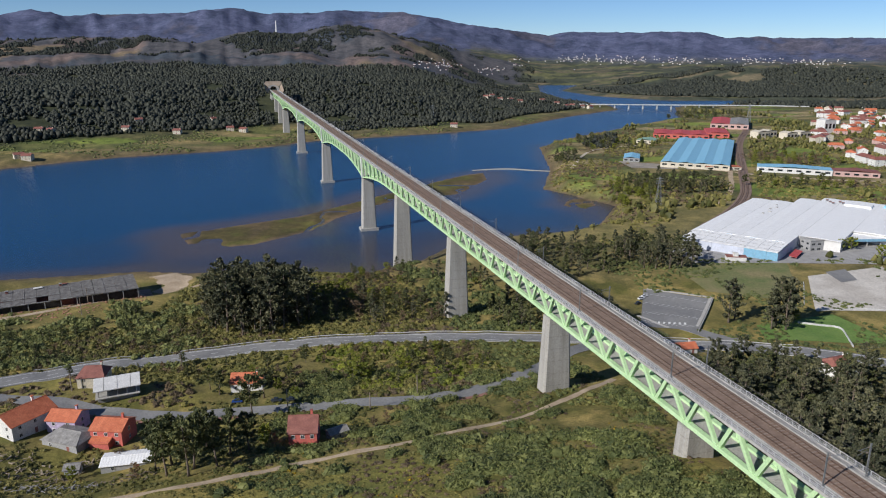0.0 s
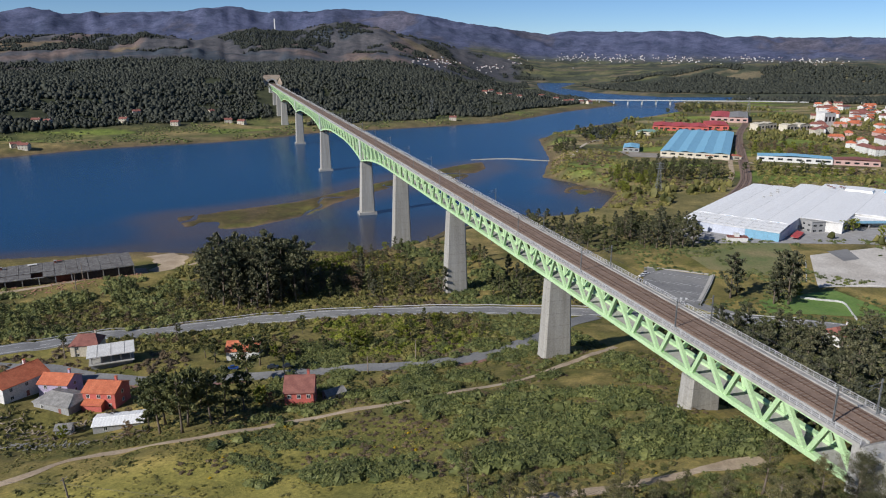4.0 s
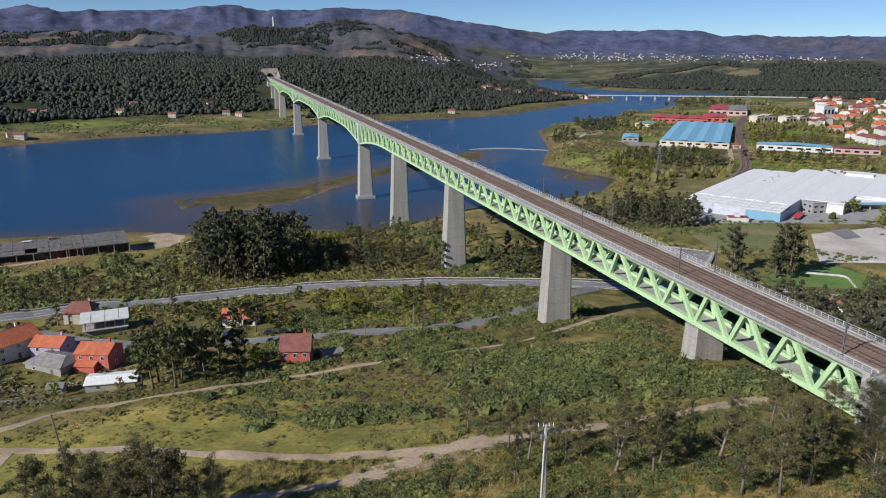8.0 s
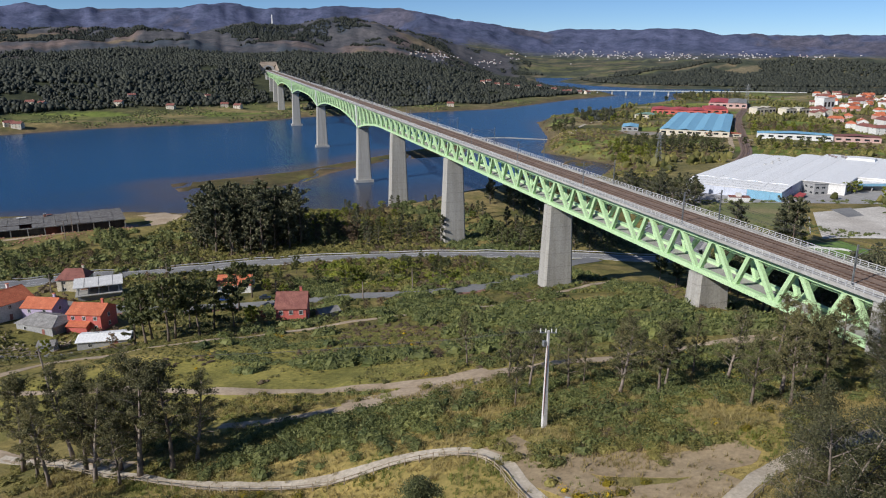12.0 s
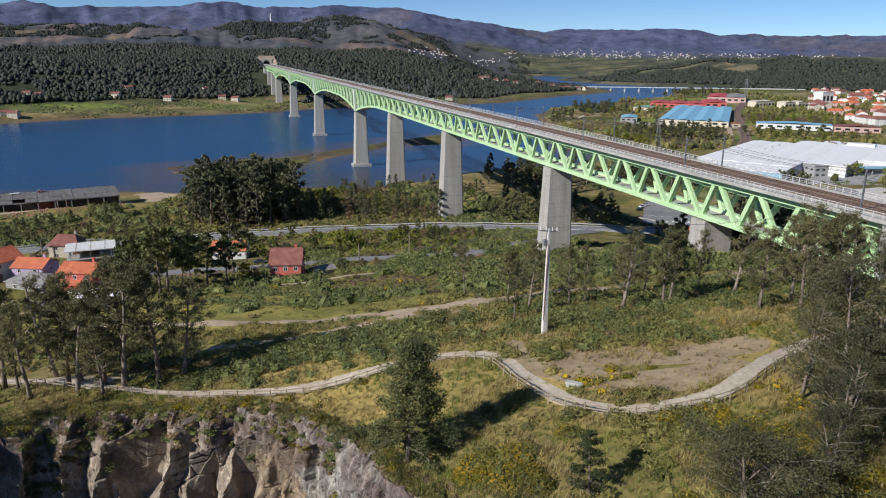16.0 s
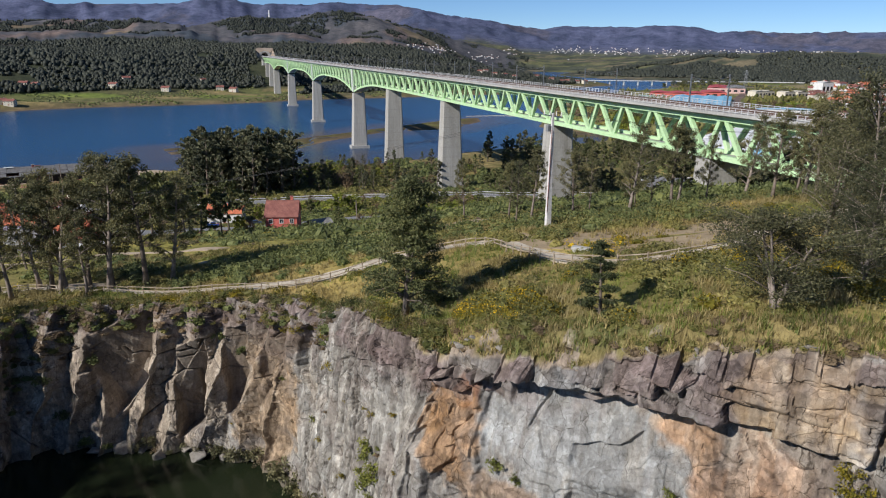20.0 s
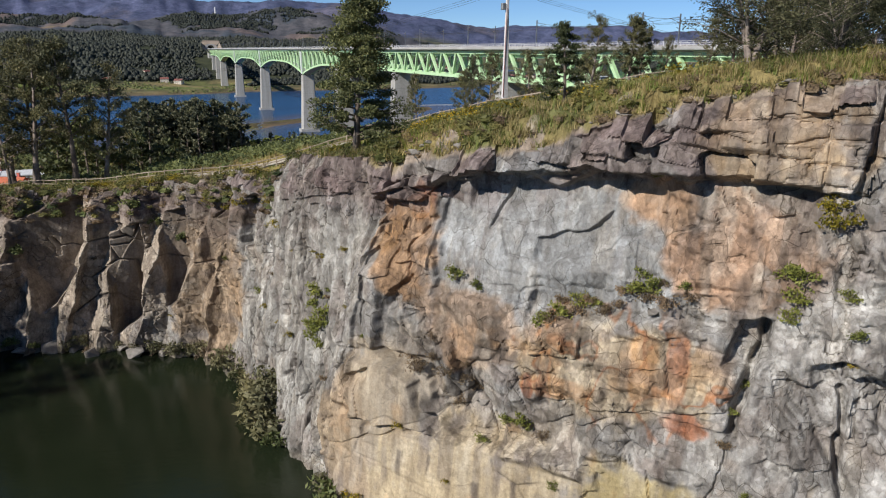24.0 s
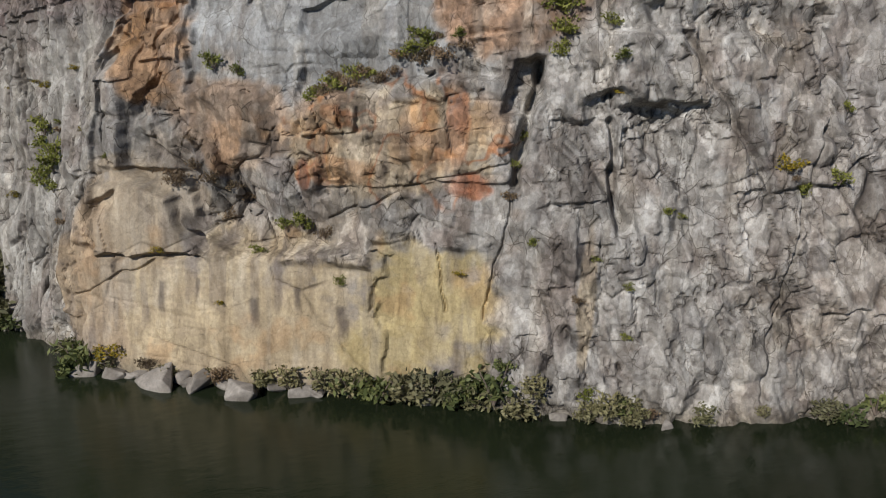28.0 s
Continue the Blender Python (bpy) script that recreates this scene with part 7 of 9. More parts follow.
def wood_pole(x, y, h, lean=3.0, arm=True):
    e = tagged(empty("utility_pole", pose(x, y, gz(x, y), 0, -lean, 0)), "weathered wooden utility pole beside the track", "utility pole")
    bm = bmesh.new()
    add_tube(bm, [(0, 0, -0.5), (0, 0, h)], [0.24, 0.16], 8)
    part("post", bm, BARK_PALE, e)
    if arm:
        part("cross_arm", box_bm((1.5, 0.1, 0.12), (0.2, 0, h - 0.3), (0, -20, 25)), GALV, e)
    return e


POLE_PALE = surface("pale_pole", (0.55, 0.52, 0.50), (0.68, 0.66, 0.64), 0.8, 0.5, 3.0)
concrete_pole(14.9, 91.5, 14.8)
wood_pole(-77, 130, 13.4, 6.5)
for x, y, h in ((-10, 254, 9), (-155, 272, 8), (-60, 250, 8), (-118, 297, 8), (-206, 392, 10), (-23, 480, 10), (60, 420, 9), (-200, 372, 10), (-27, 240, 7)):
    wood_pole(x, y, h, 0.5, False)
top = Vector((14.9, 91.5, gz(14.9, 91.5) + 14.9))
lp = Vector((-78, 130, gz(-77, 130) + 11.8))
for o in (-0.9, 0, 0.9):
    sagging_wire("power_line", [top + Vector((o, 0, 0)), lp + Vector((o * 0.4, 0, 0)), lp + Vector((-95, 30, -12))], 1.6, 0.014, "thin black overhead power line")
    sagging_wire("power_line", [top + Vector((o, 0.3, 0)), Vector((96 + o, 150, 62))], 1.6, 0.014, "thin black overhead power line")


def lattice_pylon(x, y, h, z=None):
    e = tagged(empty("power_pylon", pose(x, y, gz(x, y) if z is None else z)), "grey lattice steel power pylon", "pylon", "power pylons")
    bm = bmesh.new()
    w0, w1 = h * 0.09, h * 0.018
    for sx in (-1, 1):
        for sy in (-1, 1):
            bm = bmesh.new()
            add_bar(bm, (sx * w0, sy * w0, -1), (sx * w1, sy * w1, h), h * 0.008, h * 0.008)
            part("leg", bm, GALV, e)
    bm = bmesh.new()
    for k in range(8):
        a, b = k / 8, (k + 1) / 8
        wa, wb = w0 + (w1 - w0) * a, w0 + (w1 - w0) * b
        for s in (-1, 1):
            add_bar(bm, (-wa, s * wa, h * a), (wb, s * wb, h * b), h * 0.005, h * 0.005)
            add_bar(bm, (s * wa, -wa, h * a), (s * wb, wb, h * b), h * 0.005, h * 0.005, (1, 0, 0))
    part("bracing", bm, GALV, e)
    for k in range(3):
        part("arm", box_bm((h * 0.26, h * 0.012, h * 0.014), (0, 0, h * (0.78 + 0.08 * k))), GALV, e)


lattice_pylon(196, 640, 27)
lattice_pylon(560, 1330, 38)
lattice_pylon(-20, 1420, 30)
mast_az = radians(-12.55)
hx, hy = 3900 * math.sin(mast_az), 3900 * math.cos(mast_az)
e = tagged(empty("radio_mast", pose(hx, hy, gz(hx, hy))), "tall white radio mast on a far hill", "mast")
part("post", box_bm((9, 9, 85), (0, 0, 40), taper=(0.5, 0.5), bevel=0.5), WHITE_WALL, e)


# ---- parked cars ----
def car(x, y, rot, paint_mat, label):
    e = tagged(empty("car", pose(x, y, gz(x, y) + 0.2, 0, 0, rot)), label, "car", "parked cars")
    part("body", box_bm((4.3, 1.75, 0.75), (0, 0, 0.7), bevel=0.16), paint_mat, e)
    part("cabin", box_bm((2.3, 1.55, 0.62), (-0.2, 0, 1.33), taper=(0.72, 0.85), bevel=0.08), GLASS, e)
    part("roof", box_bm((1.55, 1.28, 0.07), (-0.2, 0, 1.66), bevel=0.03), paint_mat, e)
    for sx in (-1.35, 1.35):
        for sy in (-0.8, 0.8):
            bm = bmesh.new()
            add_tube(bm, [(sx, sy - 0.11, 0.32), (sx, sy + 0.11, 0.32)], [0.32, 0.32], 10)
            wh = part("wheel", bm, TYRE, e)
            bm = bmesh.new()
            add_tube(bm, [(sx, sy - 0.12, 0.32), (sx, sy + 0.12, 0.32)], [0.18, 0.18], 8)
            part("rim", bm, GALV, wh)
    for sy in (-0.6, 0.6):
        part("headlight", box_bm((0.1, 0.35, 0.16), (2.13, sy, 0.78), bevel=0.02), WHITE_WALL, e)
    return e


def gloss(name, c):
    m, nt, b = nodes_of(name, 0.25)
    b.inputs["Base Color"].default_value = (*c, 1)
    b.inputs["Coat Weight"].default_value = 0.6
    return m


TYRE = surface("tyre", (0.015, 0.015, 0.015), (0.03, 0.03, 0.03), 0.9, world_space=False)
CAR_BLUE, CAR_DARK, CAR_WHITE, CAR_RED = gloss("blue_car", (0.02, 0.06, 0.22)), gloss("dark_car", (0.03, 0.035, 0.04)), gloss("white_car", (0.75, 0.75, 0.75)), gloss("red_car", (0.5, 0.02, 0.02))
car(-82, 258.5, 10, CAR_BLUE, "dark blue car parked by the side road")
car(-66, 257, 5, CAR_DARK, "dark grey car parked by the side road")
car(-60, 257, 8, CAR_DARK, "dark grey car parked by the side road")
car(116, 396, 30, CAR_WHITE, "white car in the car park")
car(119, 400, 30, CAR_WHITE, "white car in the car park")
car(112, 388, 35, CAR_DARK, "dark car in the car park")


# ---- plants ----
def leaf_cards(centres, spread, count, size, rs, flat=1.0):
    """Small leaf sprays round each centre: arrays of vertices and quads."""
    c = np.repeat(np.asarray(centres, float), count, 0)
    sp = np.repeat(np.asarray(spread, float), count)[:, None]
    d = rs.normal(size=(len(c), 3))
    d /= np.linalg.norm(d, axis=1)[:, None] + 1e-9
    p = c + d * sp * (rs.random((len(c), 1)) ** 0.5) * np.array((1, 1, flat))
    a = rs.normal(size=(len(c), 3)) + d * 0.4
    a /= np.linalg.norm(a, axis=1)[:, None]
    b = np.cross(a, rs.normal(size=(len(c), 3)))
    b /= np.linalg.norm(b, axis=1)[:, None] + 1e-9
    s = size * (0.6 + 0.8 * rs.random((len(c), 1)))
    a, b = a * s, b * s * 0.45
    v = np.stack([p - a, p - b * 0.9, p + a, p + b], 1).reshape(-1, 3)
    return v, np.arange(len(v)).reshape(-1, 4)


def tree(name, label, h, crown_r, lo, seed, leaf_mat, bark, clumps, per, leaf, kind="euca", lean=0.0, fork=1, group="", trunk_r=None, split=False):
    """A tapered trunk with limbs, and a crown of leaf sprays held at the limbs' ends."""
    rs, rr = np.random.RandomState(seed), random.Random(seed)
    e = tagged(empty(name), label, "tree", group)
    bm = bmesh.new()
    r0 = trunk_r or 0.018 * h + 0.05
    stems = []
    for f in range(fork):
        az = rr.uniform(0, 6.28)
        out = (0.22 * h if fork > 1 else 0.0) + lean
        pts = []
        for k in range(7):
            t = k / 6
            pts.append(Vector((math.cos(az) * out * t ** 1.2 + 0.02 * h * math.sin(3 * t + seed), math.sin(az) * out * t ** 1.2 + 0.02 * h * math.cos(4 * t + seed), -0.4 + (h * 0.95 + 0.4) * t)))
        add_tube(bm, pts, [r0 * (1 - 0.88 * k / 6) * (1.35 if k == 0 else 1) / (1 if fork == 1 else 1.25) for k in range(7)], 7)
        stems.append(pts)
    cen, spr = [], []
    n_l = max(6, clumps // 3)
    for i in range(n_l):
        t = lo + (0.97 - lo) * ((i + rr.random()) / n_l)
        st = rr.choice(stems)
        k = min(int(t * 6), 5)
        a = st[k].lerp(st[k + 1], t * 6 - k)
        az = i * 2.4 + rr.uniform(-0.5, 0.5)
        u = (t - lo) / (1 - lo)
        if kind == "pine":
            reach = crown_r * (1.0 - 0.80 * u) * rr.uniform(0.75, 1.1)
            rise = reach * 0.15
        elif kind == "tuft":
            reach = crown_r * (0.35 + 0.65 * math.sin(3.1 * min(1, 0.2 + u))) * rr.uniform(0.6, 1.15)
            rise = reach * 0.5
        else:
            reach = crown_r * math.sqrt(max(0.05, 1 - (2 * u - 0.85) ** 2 * 0.8)) * rr.uniform(0.55, 1.1)
            rise = reach * 0.6
        b = a + Vector((math.cos(az) * reach, math.sin(az) * reach, rise))
        m = a.lerp(b, 0.55) + Vector((0, 0, reach * 0.08))
        w = r0 * 0.36 * (1 - 0.6 * t)
        limb = bmesh.new() if split else bm
        add_tube(limb, [a, m, b], [w, w * 0.6, w * 0.25], 5)
        if split:
            part("limb", limb, bark, e, smooth=True)
        for q, s in ((1.0, 1.0), (0.72, 0.9), (0.45, 0.75)):
            c = a.lerp(b, q) + Vector((rr.uniform(-1, 1), rr.uniform(-1, 1), rr.uniform(-0.4, 0.6))) * crown_r * 0.12
            cen.append(c)
            spr.append(crown_r * {"pine": 0.24, "tuft": 0.20}.get(kind, 0.25) * s * rr.uniform(0.75, 1.25))
    for st in stems:
        cen.append(st[-1])
        spr.append(crown_r * 0.24)
    part("trunk", bm, bark, e, smooth=True)
    v, f = leaf_cards([tuple(c) for c in cen], spr, per, leaf, rs, 0.8 if kind != "pine" else 0.5)
    raw("crown", v, f, leaf_mat, e)
    return e


def plant(base, x, y, s=1.0, rot=0.0, sz=None, dz=0.0):
    m = Matrix.Translation((x, y, gz(x, y) + dz)) @ Matrix.Rotation(rot, 4, 'Z')
    base_s = Vector((s, s, sz or s))
    if base.get("set_out"):
        ob = copy_thing(base, m)
    else:
        base["set_out"] = 1
        ob = base
        ob.matrix_basis = m
    ob.scale = base_s
    return ob


rng = random.Random(12)
# trees above the quarry, seen close
plant(tree("pine_tree", "bushy dark green pine tree at the quarry's edge", 12.8, 3.9, 0.08, 5, LEAF_PINE, BARK, 150, 240, 0.11, "pine"), -2.2, 60.6, 1.12, 0.0, 1.02)
plant(tree("young_pine", "young green pine tree in gorse scrub", 5.6, 1.8, 0.05, 8, LEAF_PINE, BARK, 80, 150, 0.075, "pine"), 12.0, 48.6, 1.0)
plant(tree("cork_oak", "spreading grey-green tree with a pale forked trunk", 10.5, 5.2, 0.16, 11, LEAF_OAK, BARK_PALE, 120, 220, 0.105, "euca", fork=3, trunk_r=0.30, split=True), 21.6, 41.9, 0.84, 0.0, 0.60)
EU = [tree("eucalyptus_tree", "tall slender eucalyptus tree with drooping grey-green leaves", 15 + k, 3.2 + 0.4 * k, 0.34 - 0.05 * k, 30 + k, LEAF_EUCA, BARK_PALE if k % 2 else BARK, 84, 125, 0.125, "tuft", lean=0.6 * k, group="eucalyptus trees above the quarry") for k in range(4)]
DENSE = [tree("broad_tree", "dense dark olive-green tree on the quarry's rim", 13 + 2 * k, 4.6 + 0.5 * k, 0.12, 50 + k, LEAF_OAK, BARK_PALE, 110, 125, 0.125, "euca", fork=1 + k, group="dense trees on the rim") for k in range(3)]
def plant_rows(kinds, rows, vary):
    for x, y, s, k in rows:
        plant(kinds[k], x, y, s * rng.uniform(1 - vary, 1 + vary) * (1.0 if kinds is not EU else 1.24 if x < -30 else 0.92), rng.uniform(0, 6.28))


plant_rows(EU, ((-40.5, 95.2, 1.05, 0), (-44.5, 94.4, 0.95, 1), (-48.5, 97.0, 0.85, 2), (-54.0, 96.4, 0.9, 0), (-51.0, 94.0, 0.7, 3), (-58.0, 93.2, 0.75, 1), (-37.2, 97.8, 0.75, 3), (-62.0, 97.0, 0.6, 2), (-47, 92.0, 0.6, 1), (-53.5, 98.6, 0.95, 1), (-45.9, 98.4, 0.95, 2), (-66, 101, 0.9, 0), (-60, 104, 0.8, 3),
                   (15.6, 111.5, 0.8, 1), (12.6, 117.5, 0.72, 0), (21.7, 108.5, 0.72, 2), (28.7, 103, 0.86, 3), (33.9, 100, 0.90, 0), (36.2, 104, 0.8, 1)), 0.06)
plant_rows(EU, ((43.3, 90.5, 0.78, 2), (48.2, 89.2, 0.9, 0), (50.5, 95.5, 0.88, 3),
                   (57, 102, 0.8, 1), (61, 119, 0.75, 2), (31, 112, 0.66, 1), (46, 104, 0.8, 3), (54, 92, 0.95, 0), (66, 108, 0.85, 2)), 0.06)
for x, y, s, k in ((38.5, 53.0, 0.62, 0), (42, 57, 0.8, 1), (47.5, 64, 0.95, 2), (52, 70, 1.0, 0), (58, 77, 1.0, 1), (46, 50, 0.85, 2), (54, 58, 1.05, 1), (62, 66, 1.0, 2), (67, 82, 0.95, 0), (64, 93, 0.8, 1), (73, 97, 0.85, 2),
                   (40.5, 47.5, 0.55, 1), (71, 72, 1.0, 0), (79, 86, 1.0, 1), (82, 104, 0.9, 2), (76, 114, 0.85, 0), (29.2, 46.0, 0.36, 1), (33.5, 51.5, 0.8, 0), (37, 58, 0.95, 1), (34.0, 60.5, 0.6, 2), (41, 69, 0.9, 0), (30.5, 48.5, 0.5, 2)):
    plant(DENSE[k], x, y, s * rng.uniform(0.95, 1.05), rng.uniform(0, 6.28))

# trees of the middle distance
MID = [tree("eucalyptus_tree", "tall dark eucalyptus tree in a grove", 22, 4.9, 0.12, 70, LEAF_GROVE, BARK, 54, 24, 0.62, "euca", group="grove trees"),
       tree("eucalyptus_tree", "tall dark eucalyptus tree in a grove", 19, 4.4, 0.12, 71, LEAF_GROVE, BARK, 48, 24, 0.58, "tuft", group="grove trees"),
       tree("pine_tree", "dark green pine tree", 15, 3.8, 0.12, 72, LEAF_PINE, BARK, 48, 24, 0.52, "pine", group="pine trees"),
       tree("pine_tree", "round-crowned dark pine tree with a bare trunk", 14, 4.0, 0.34, 73, LEAF_PINE, BARK, 45, 26, 0.50, "euca", group="pine trees"),
       tree("leafy_tree", "fresh green broad-leaved tree", 9, 3.8, 0.1, 74, LEAF_SPRING, BARK, 42, 22, 0.48, "euca", group="leafy trees"),
       tree("bare_tree", "bare brown twiggy tree", 8, 3.4, 0.1, 75, LEAF_BROWN, BARK, 40, 20, 0.36, "euca", group="bare trees")]


def grove(n, cx, cy, rx, ry, kinds, s0, s1, gap, seed, keep=None):
    rr = random.Random(seed)
    done, tries = [], 0
    while len(done) < n and tries < n * 30:
        tries += 1
        a, q = rr.uniform(0, 6.283), math.sqrt(rr.random())
        x, y = cx + rx * q * math.cos(a), cy + ry * q * math.sin(a)
        if any((x - p) ** 2 + (y - r) ** 2 < gap * gap for p, r in done) or (keep and not keep(x, y)) or not clear(x, y):
            continue
        done.append((x, y))
        plant(MID[rr.choice(kinds)], x, y, rr.uniform(s0, s1), rr.uniform(0, 6.28))


KEEP_OFF = [(spline(MAIN_ROAD, 6.0), 8.5), (spline(SIDE_ROAD, 6.0), 6.5)] + [(spline(p, 4.0), 5.0) for _, p, _ in TRACKS] + [(spline(PATH_LINE, 2.0), 2.5)]
SPOTS = ((-152, 234, 12), (-137, 236, 9), (-114, 229, 10), (-149, 280, 9), (-131, 270, 12), (-83, 279, 9), (-46, 214, 8), (-36, 217, 5), (-131, 225, 10), (-104, 209, 9), (-203, 409, 22), (-232, 393, 24), (-262, 377, 24), (-292, 360, 26), (-320, 345, 26), (172, 286, 9), (196, 274, 9), (116, 324, 8),
         (130, 375, 34), (245, 415, 34), (195, 425, 26), (192, 342, 20))


def off_axis(x, y):
    return (x - AXIS0.x) * ACROSS.x + (y - AXIS0.y) * ACROSS.y


def clear(x, y, room=0.0):
    for line, w in KEEP_OFF:
        if ((line[:, 0] - x) ** 2 + (line[:, 1] - y) ** 2).min() < (w + room) ** 2:
            return False
    return all((x - a) ** 2 + (y - b) ** 2 > r * r for a, b, r in SPOTS)


def beside(side, room=11.0):
    """Keeps trees off the viaduct: on its far (+1) or near (-1) flank."""
    return lambda x, y: off_axis(x, y) * side > room


grove(50, -100, 366, 28, 26, (0, 0, 1), 1.05, 1.5, 5.5, 1)
grove(36, -38, 372, 45, 18, (1, 2, 3, 1, 5), 0.5, 0.85, 6.0, 2, beside(-1, 5))
grove(14, -62, 392, 22, 22, (4, 4, 5), 0.7, 1.1, 6.0, 3)
grove(60, -20, 425, 48, 40, (1, 2, 5, 4), 0.35, 0.7, 5.0, 4, lambda x, y: abs(off_axis(x, y)) > 8 and gz(x, y) > 1.2)
grove(60, 82, 478, 55, 46, (1, 3, 2, 1), 0.65, 1.0, 6.5, 5, lambda x, y: off_axis(x, y) > 14 and gz(x, y) > 1.2)
grove(34, 150, 478, 26, 32, (1, 0, 3), 0.65, 0.95, 6.5, 6)
grove(60, 60, 370, 36, 46, (1, 2, 3), 0.45, 0.8, 6.5, 7, beside(1, 10))
for x, y, s, k in ((152, 356, 1.15, 0), (156, 360, 1.1, 1), (174, 349, 1.3, 0), (180, 350, 1.25, 0), (170, 346, 1.1, 1), (177, 345, 1.2, 0), (186, 355, 0.9, 4), (300, 470, 1.1, 4), (306, 450, 1.2, 5), (292, 494, 1.0, 4), (284, 492, 0.9, 4)):
    plant(MID[k], x, y, s, rng.uniform(0, 6))
grove(125, 150, 232, 55, 66, (0, 1, 1, 3), 0.6, 0.95, 4.6, 8, lambda x, y: off_axis(x, y) > 16)
grove(60, 108, 160, 34, 34, (1, 0, 1), 0.6, 0.9, 4.6, 9, lambda x, y: off_axis(x, y) > 15)
grove(16, 104, 250, 20, 40, (1, 3), 0.5, 0.8, 6.5, 10, beside(1, 12))
grove(48, 240, 730, 48, 34, (1, 3, 3), 0.7, 1.0, 8.0, 11)
grove(22, 180, 690, 30, 44, (4, 4, 3), 0.7, 1.1, 8.0, 12, lambda x, y: gz(x, y) > 1.5)
grove(10, 160, 920, 14, 22, (1, 3), 0.8, 1.0, 8.0, 13, lambda x, y: gz(x, y) > 1.2)
grove(26, 235, 1050, 40, 55, (1, 3, 4), 0.7, 1.0, 9.0, 14, lambda x, y: gz(x, y) > 1.2)
grove(40, 440, 905, 62, 42, (5, 5, 4), 0.8, 1.1, 9.0, 15)
grove(26, 380, 740, 70, 24, (4, 3, 5), 0.6, 0.9, 9.0, 16)
grove(30, 480, 1480, 130, 60, (1, 3), 0.8, 1.1, 12, 17, lambda x, y: gz(x, y) > 2)
# beside the houses
plant_rows(MID, ((-94.6, 208.2, 1.05, 3), (-85, 193, 1.3, 3), (-87.6, 203.6, 1.3, 3), (-76.3, 187.5, 1.35, 3), (-76.6, 194, 1.3, 3), (-70, 195, 1.2, 3), (-68.7, 205.6, 1.15, 2), (-63.9, 209.6, 1.0, 3), (-71.6, 241, 1.3, 3), (-60, 215, 0.7, 4), (-56.3, 212, 0.6, 5), (-80, 216, 1.0, 3), (-91, 200, 0.9, 2)), 0.0)
plant_rows(MID, ((-96, 196, 0.6, 5), (-108, 212, 0.6, 5), (-118, 200, 0.5, 4), (-62, 222, 0.55, 4), (-24, 224, 0.5, 5), (-20, 228, 0.45, 5), (-72, 262, 0.9, 3), (-92, 268, 0.75, 2), (-98, 274, 0.7, 3), (-68, 270, 0.6, 4), (-38, 276, 0.95, 4),
                   (-33, 279, 0.8, 4), (-16, 284, 0.75, 4), (-60, 262, 0.5, 4), (-140, 196, 0.5, 5), (-150, 205, 0.55, 5), (-104, 215, 0.45, 5), (-30, 217, 0.4, 3)), 0.0)
grove(70, -30, 291, 88, 22, (2, 5, 5, 4, 3), 0.28, 0.55, 4.5, 18, lambda x, y: off_axis(x, y) < -12 and gz(x, y) > 2)
grove(80, -220, 345, 110, 36, (2, 3, 5, 2), 0.3, 0.55, 5.5, 19, lambda x, y: (x + 225) ** 2 + (y - 405) ** 2 > 60 ** 2 or y < 345)
grove(26, -170, 300, 60, 14, (2, 5, 3), 0.25, 0.5, 5.5, 20)
grove(16, 22, 300, 30, 20, (5, 2), 0.3, 0.45, 5, 21, lambda x, y: abs(off_axis(x, y)) > 12)


# ---- joined growth ----
def blob(seed, lo=0.7, hi=1.25):
    """A small lumpy crown."""
    bm = bmesh.new()
    bmesh.ops.create_icosphere(bm, subdivisions=1, radius=1.0)
    rr = random.Random(seed)
    for v in bm.verts:
        v.co *= rr.uniform(lo, hi)
    vs = np.array([v.co for v in bm.verts])
    fs = np.array([[v.index for v in f.verts] for f in bm.faces])
    bm.free()
    return vs, fs


def spray(seed, n, size, core=0.8):
    """A bush: a low uneven mound of massed foliage with leaf sprays standing out of it."""
    rs_ = np.random.RandomState(seed)
    ring = np.arange(6) * math.pi / 3
    v = [np.stack([np.cos(ring + 0.3 * k) * r_, np.sin(ring + 0.3 * k) * r_, np.full(6, z_)], -1) * rs_.uniform(0.72, 1.22, (6, 1)) for k, (r_, z_) in enumerate(((0.92, -0.12), (0.86, 0.42), (0.42, 0.78)))]
    v = np.concatenate(v) * core
    f = [(6 * k + a, 6 * k + (a + 1) % 6, 6 * k + 6 + (a + 1) % 6, 6 * k + 6 + a) for k in (0, 1) for a in range(6)] + [(12, 13, 14, 15), (12, 15, 16, 17)]
    v2, f2 = leaf_cards([(0, 0, 0.40)], [1.0], n, size, rs_, 0.6)
    p = v2.reshape(-1, 4, 3)
    mid = p.mean(1, keepdims=True)
    d = (mid - (0, 0, 0.2)) / (np.linalg.norm(mid - (0, 0, 0.2), axis=2, keepdims=True) + 1e-6)
    p += d * (np.clip(0.80 - np.linalg.norm(mid - (0, 0, 0.2), axis=2, keepdims=True), 0, 1)) * np.array((1, 1, 0.8))
    v2 = p.reshape(-1, 3)
    v2[:, 2] = np.abs(v2[:, 2])
    return np.vstack([v, v2]), np.vstack([np.array(f), f2 + len(v)])


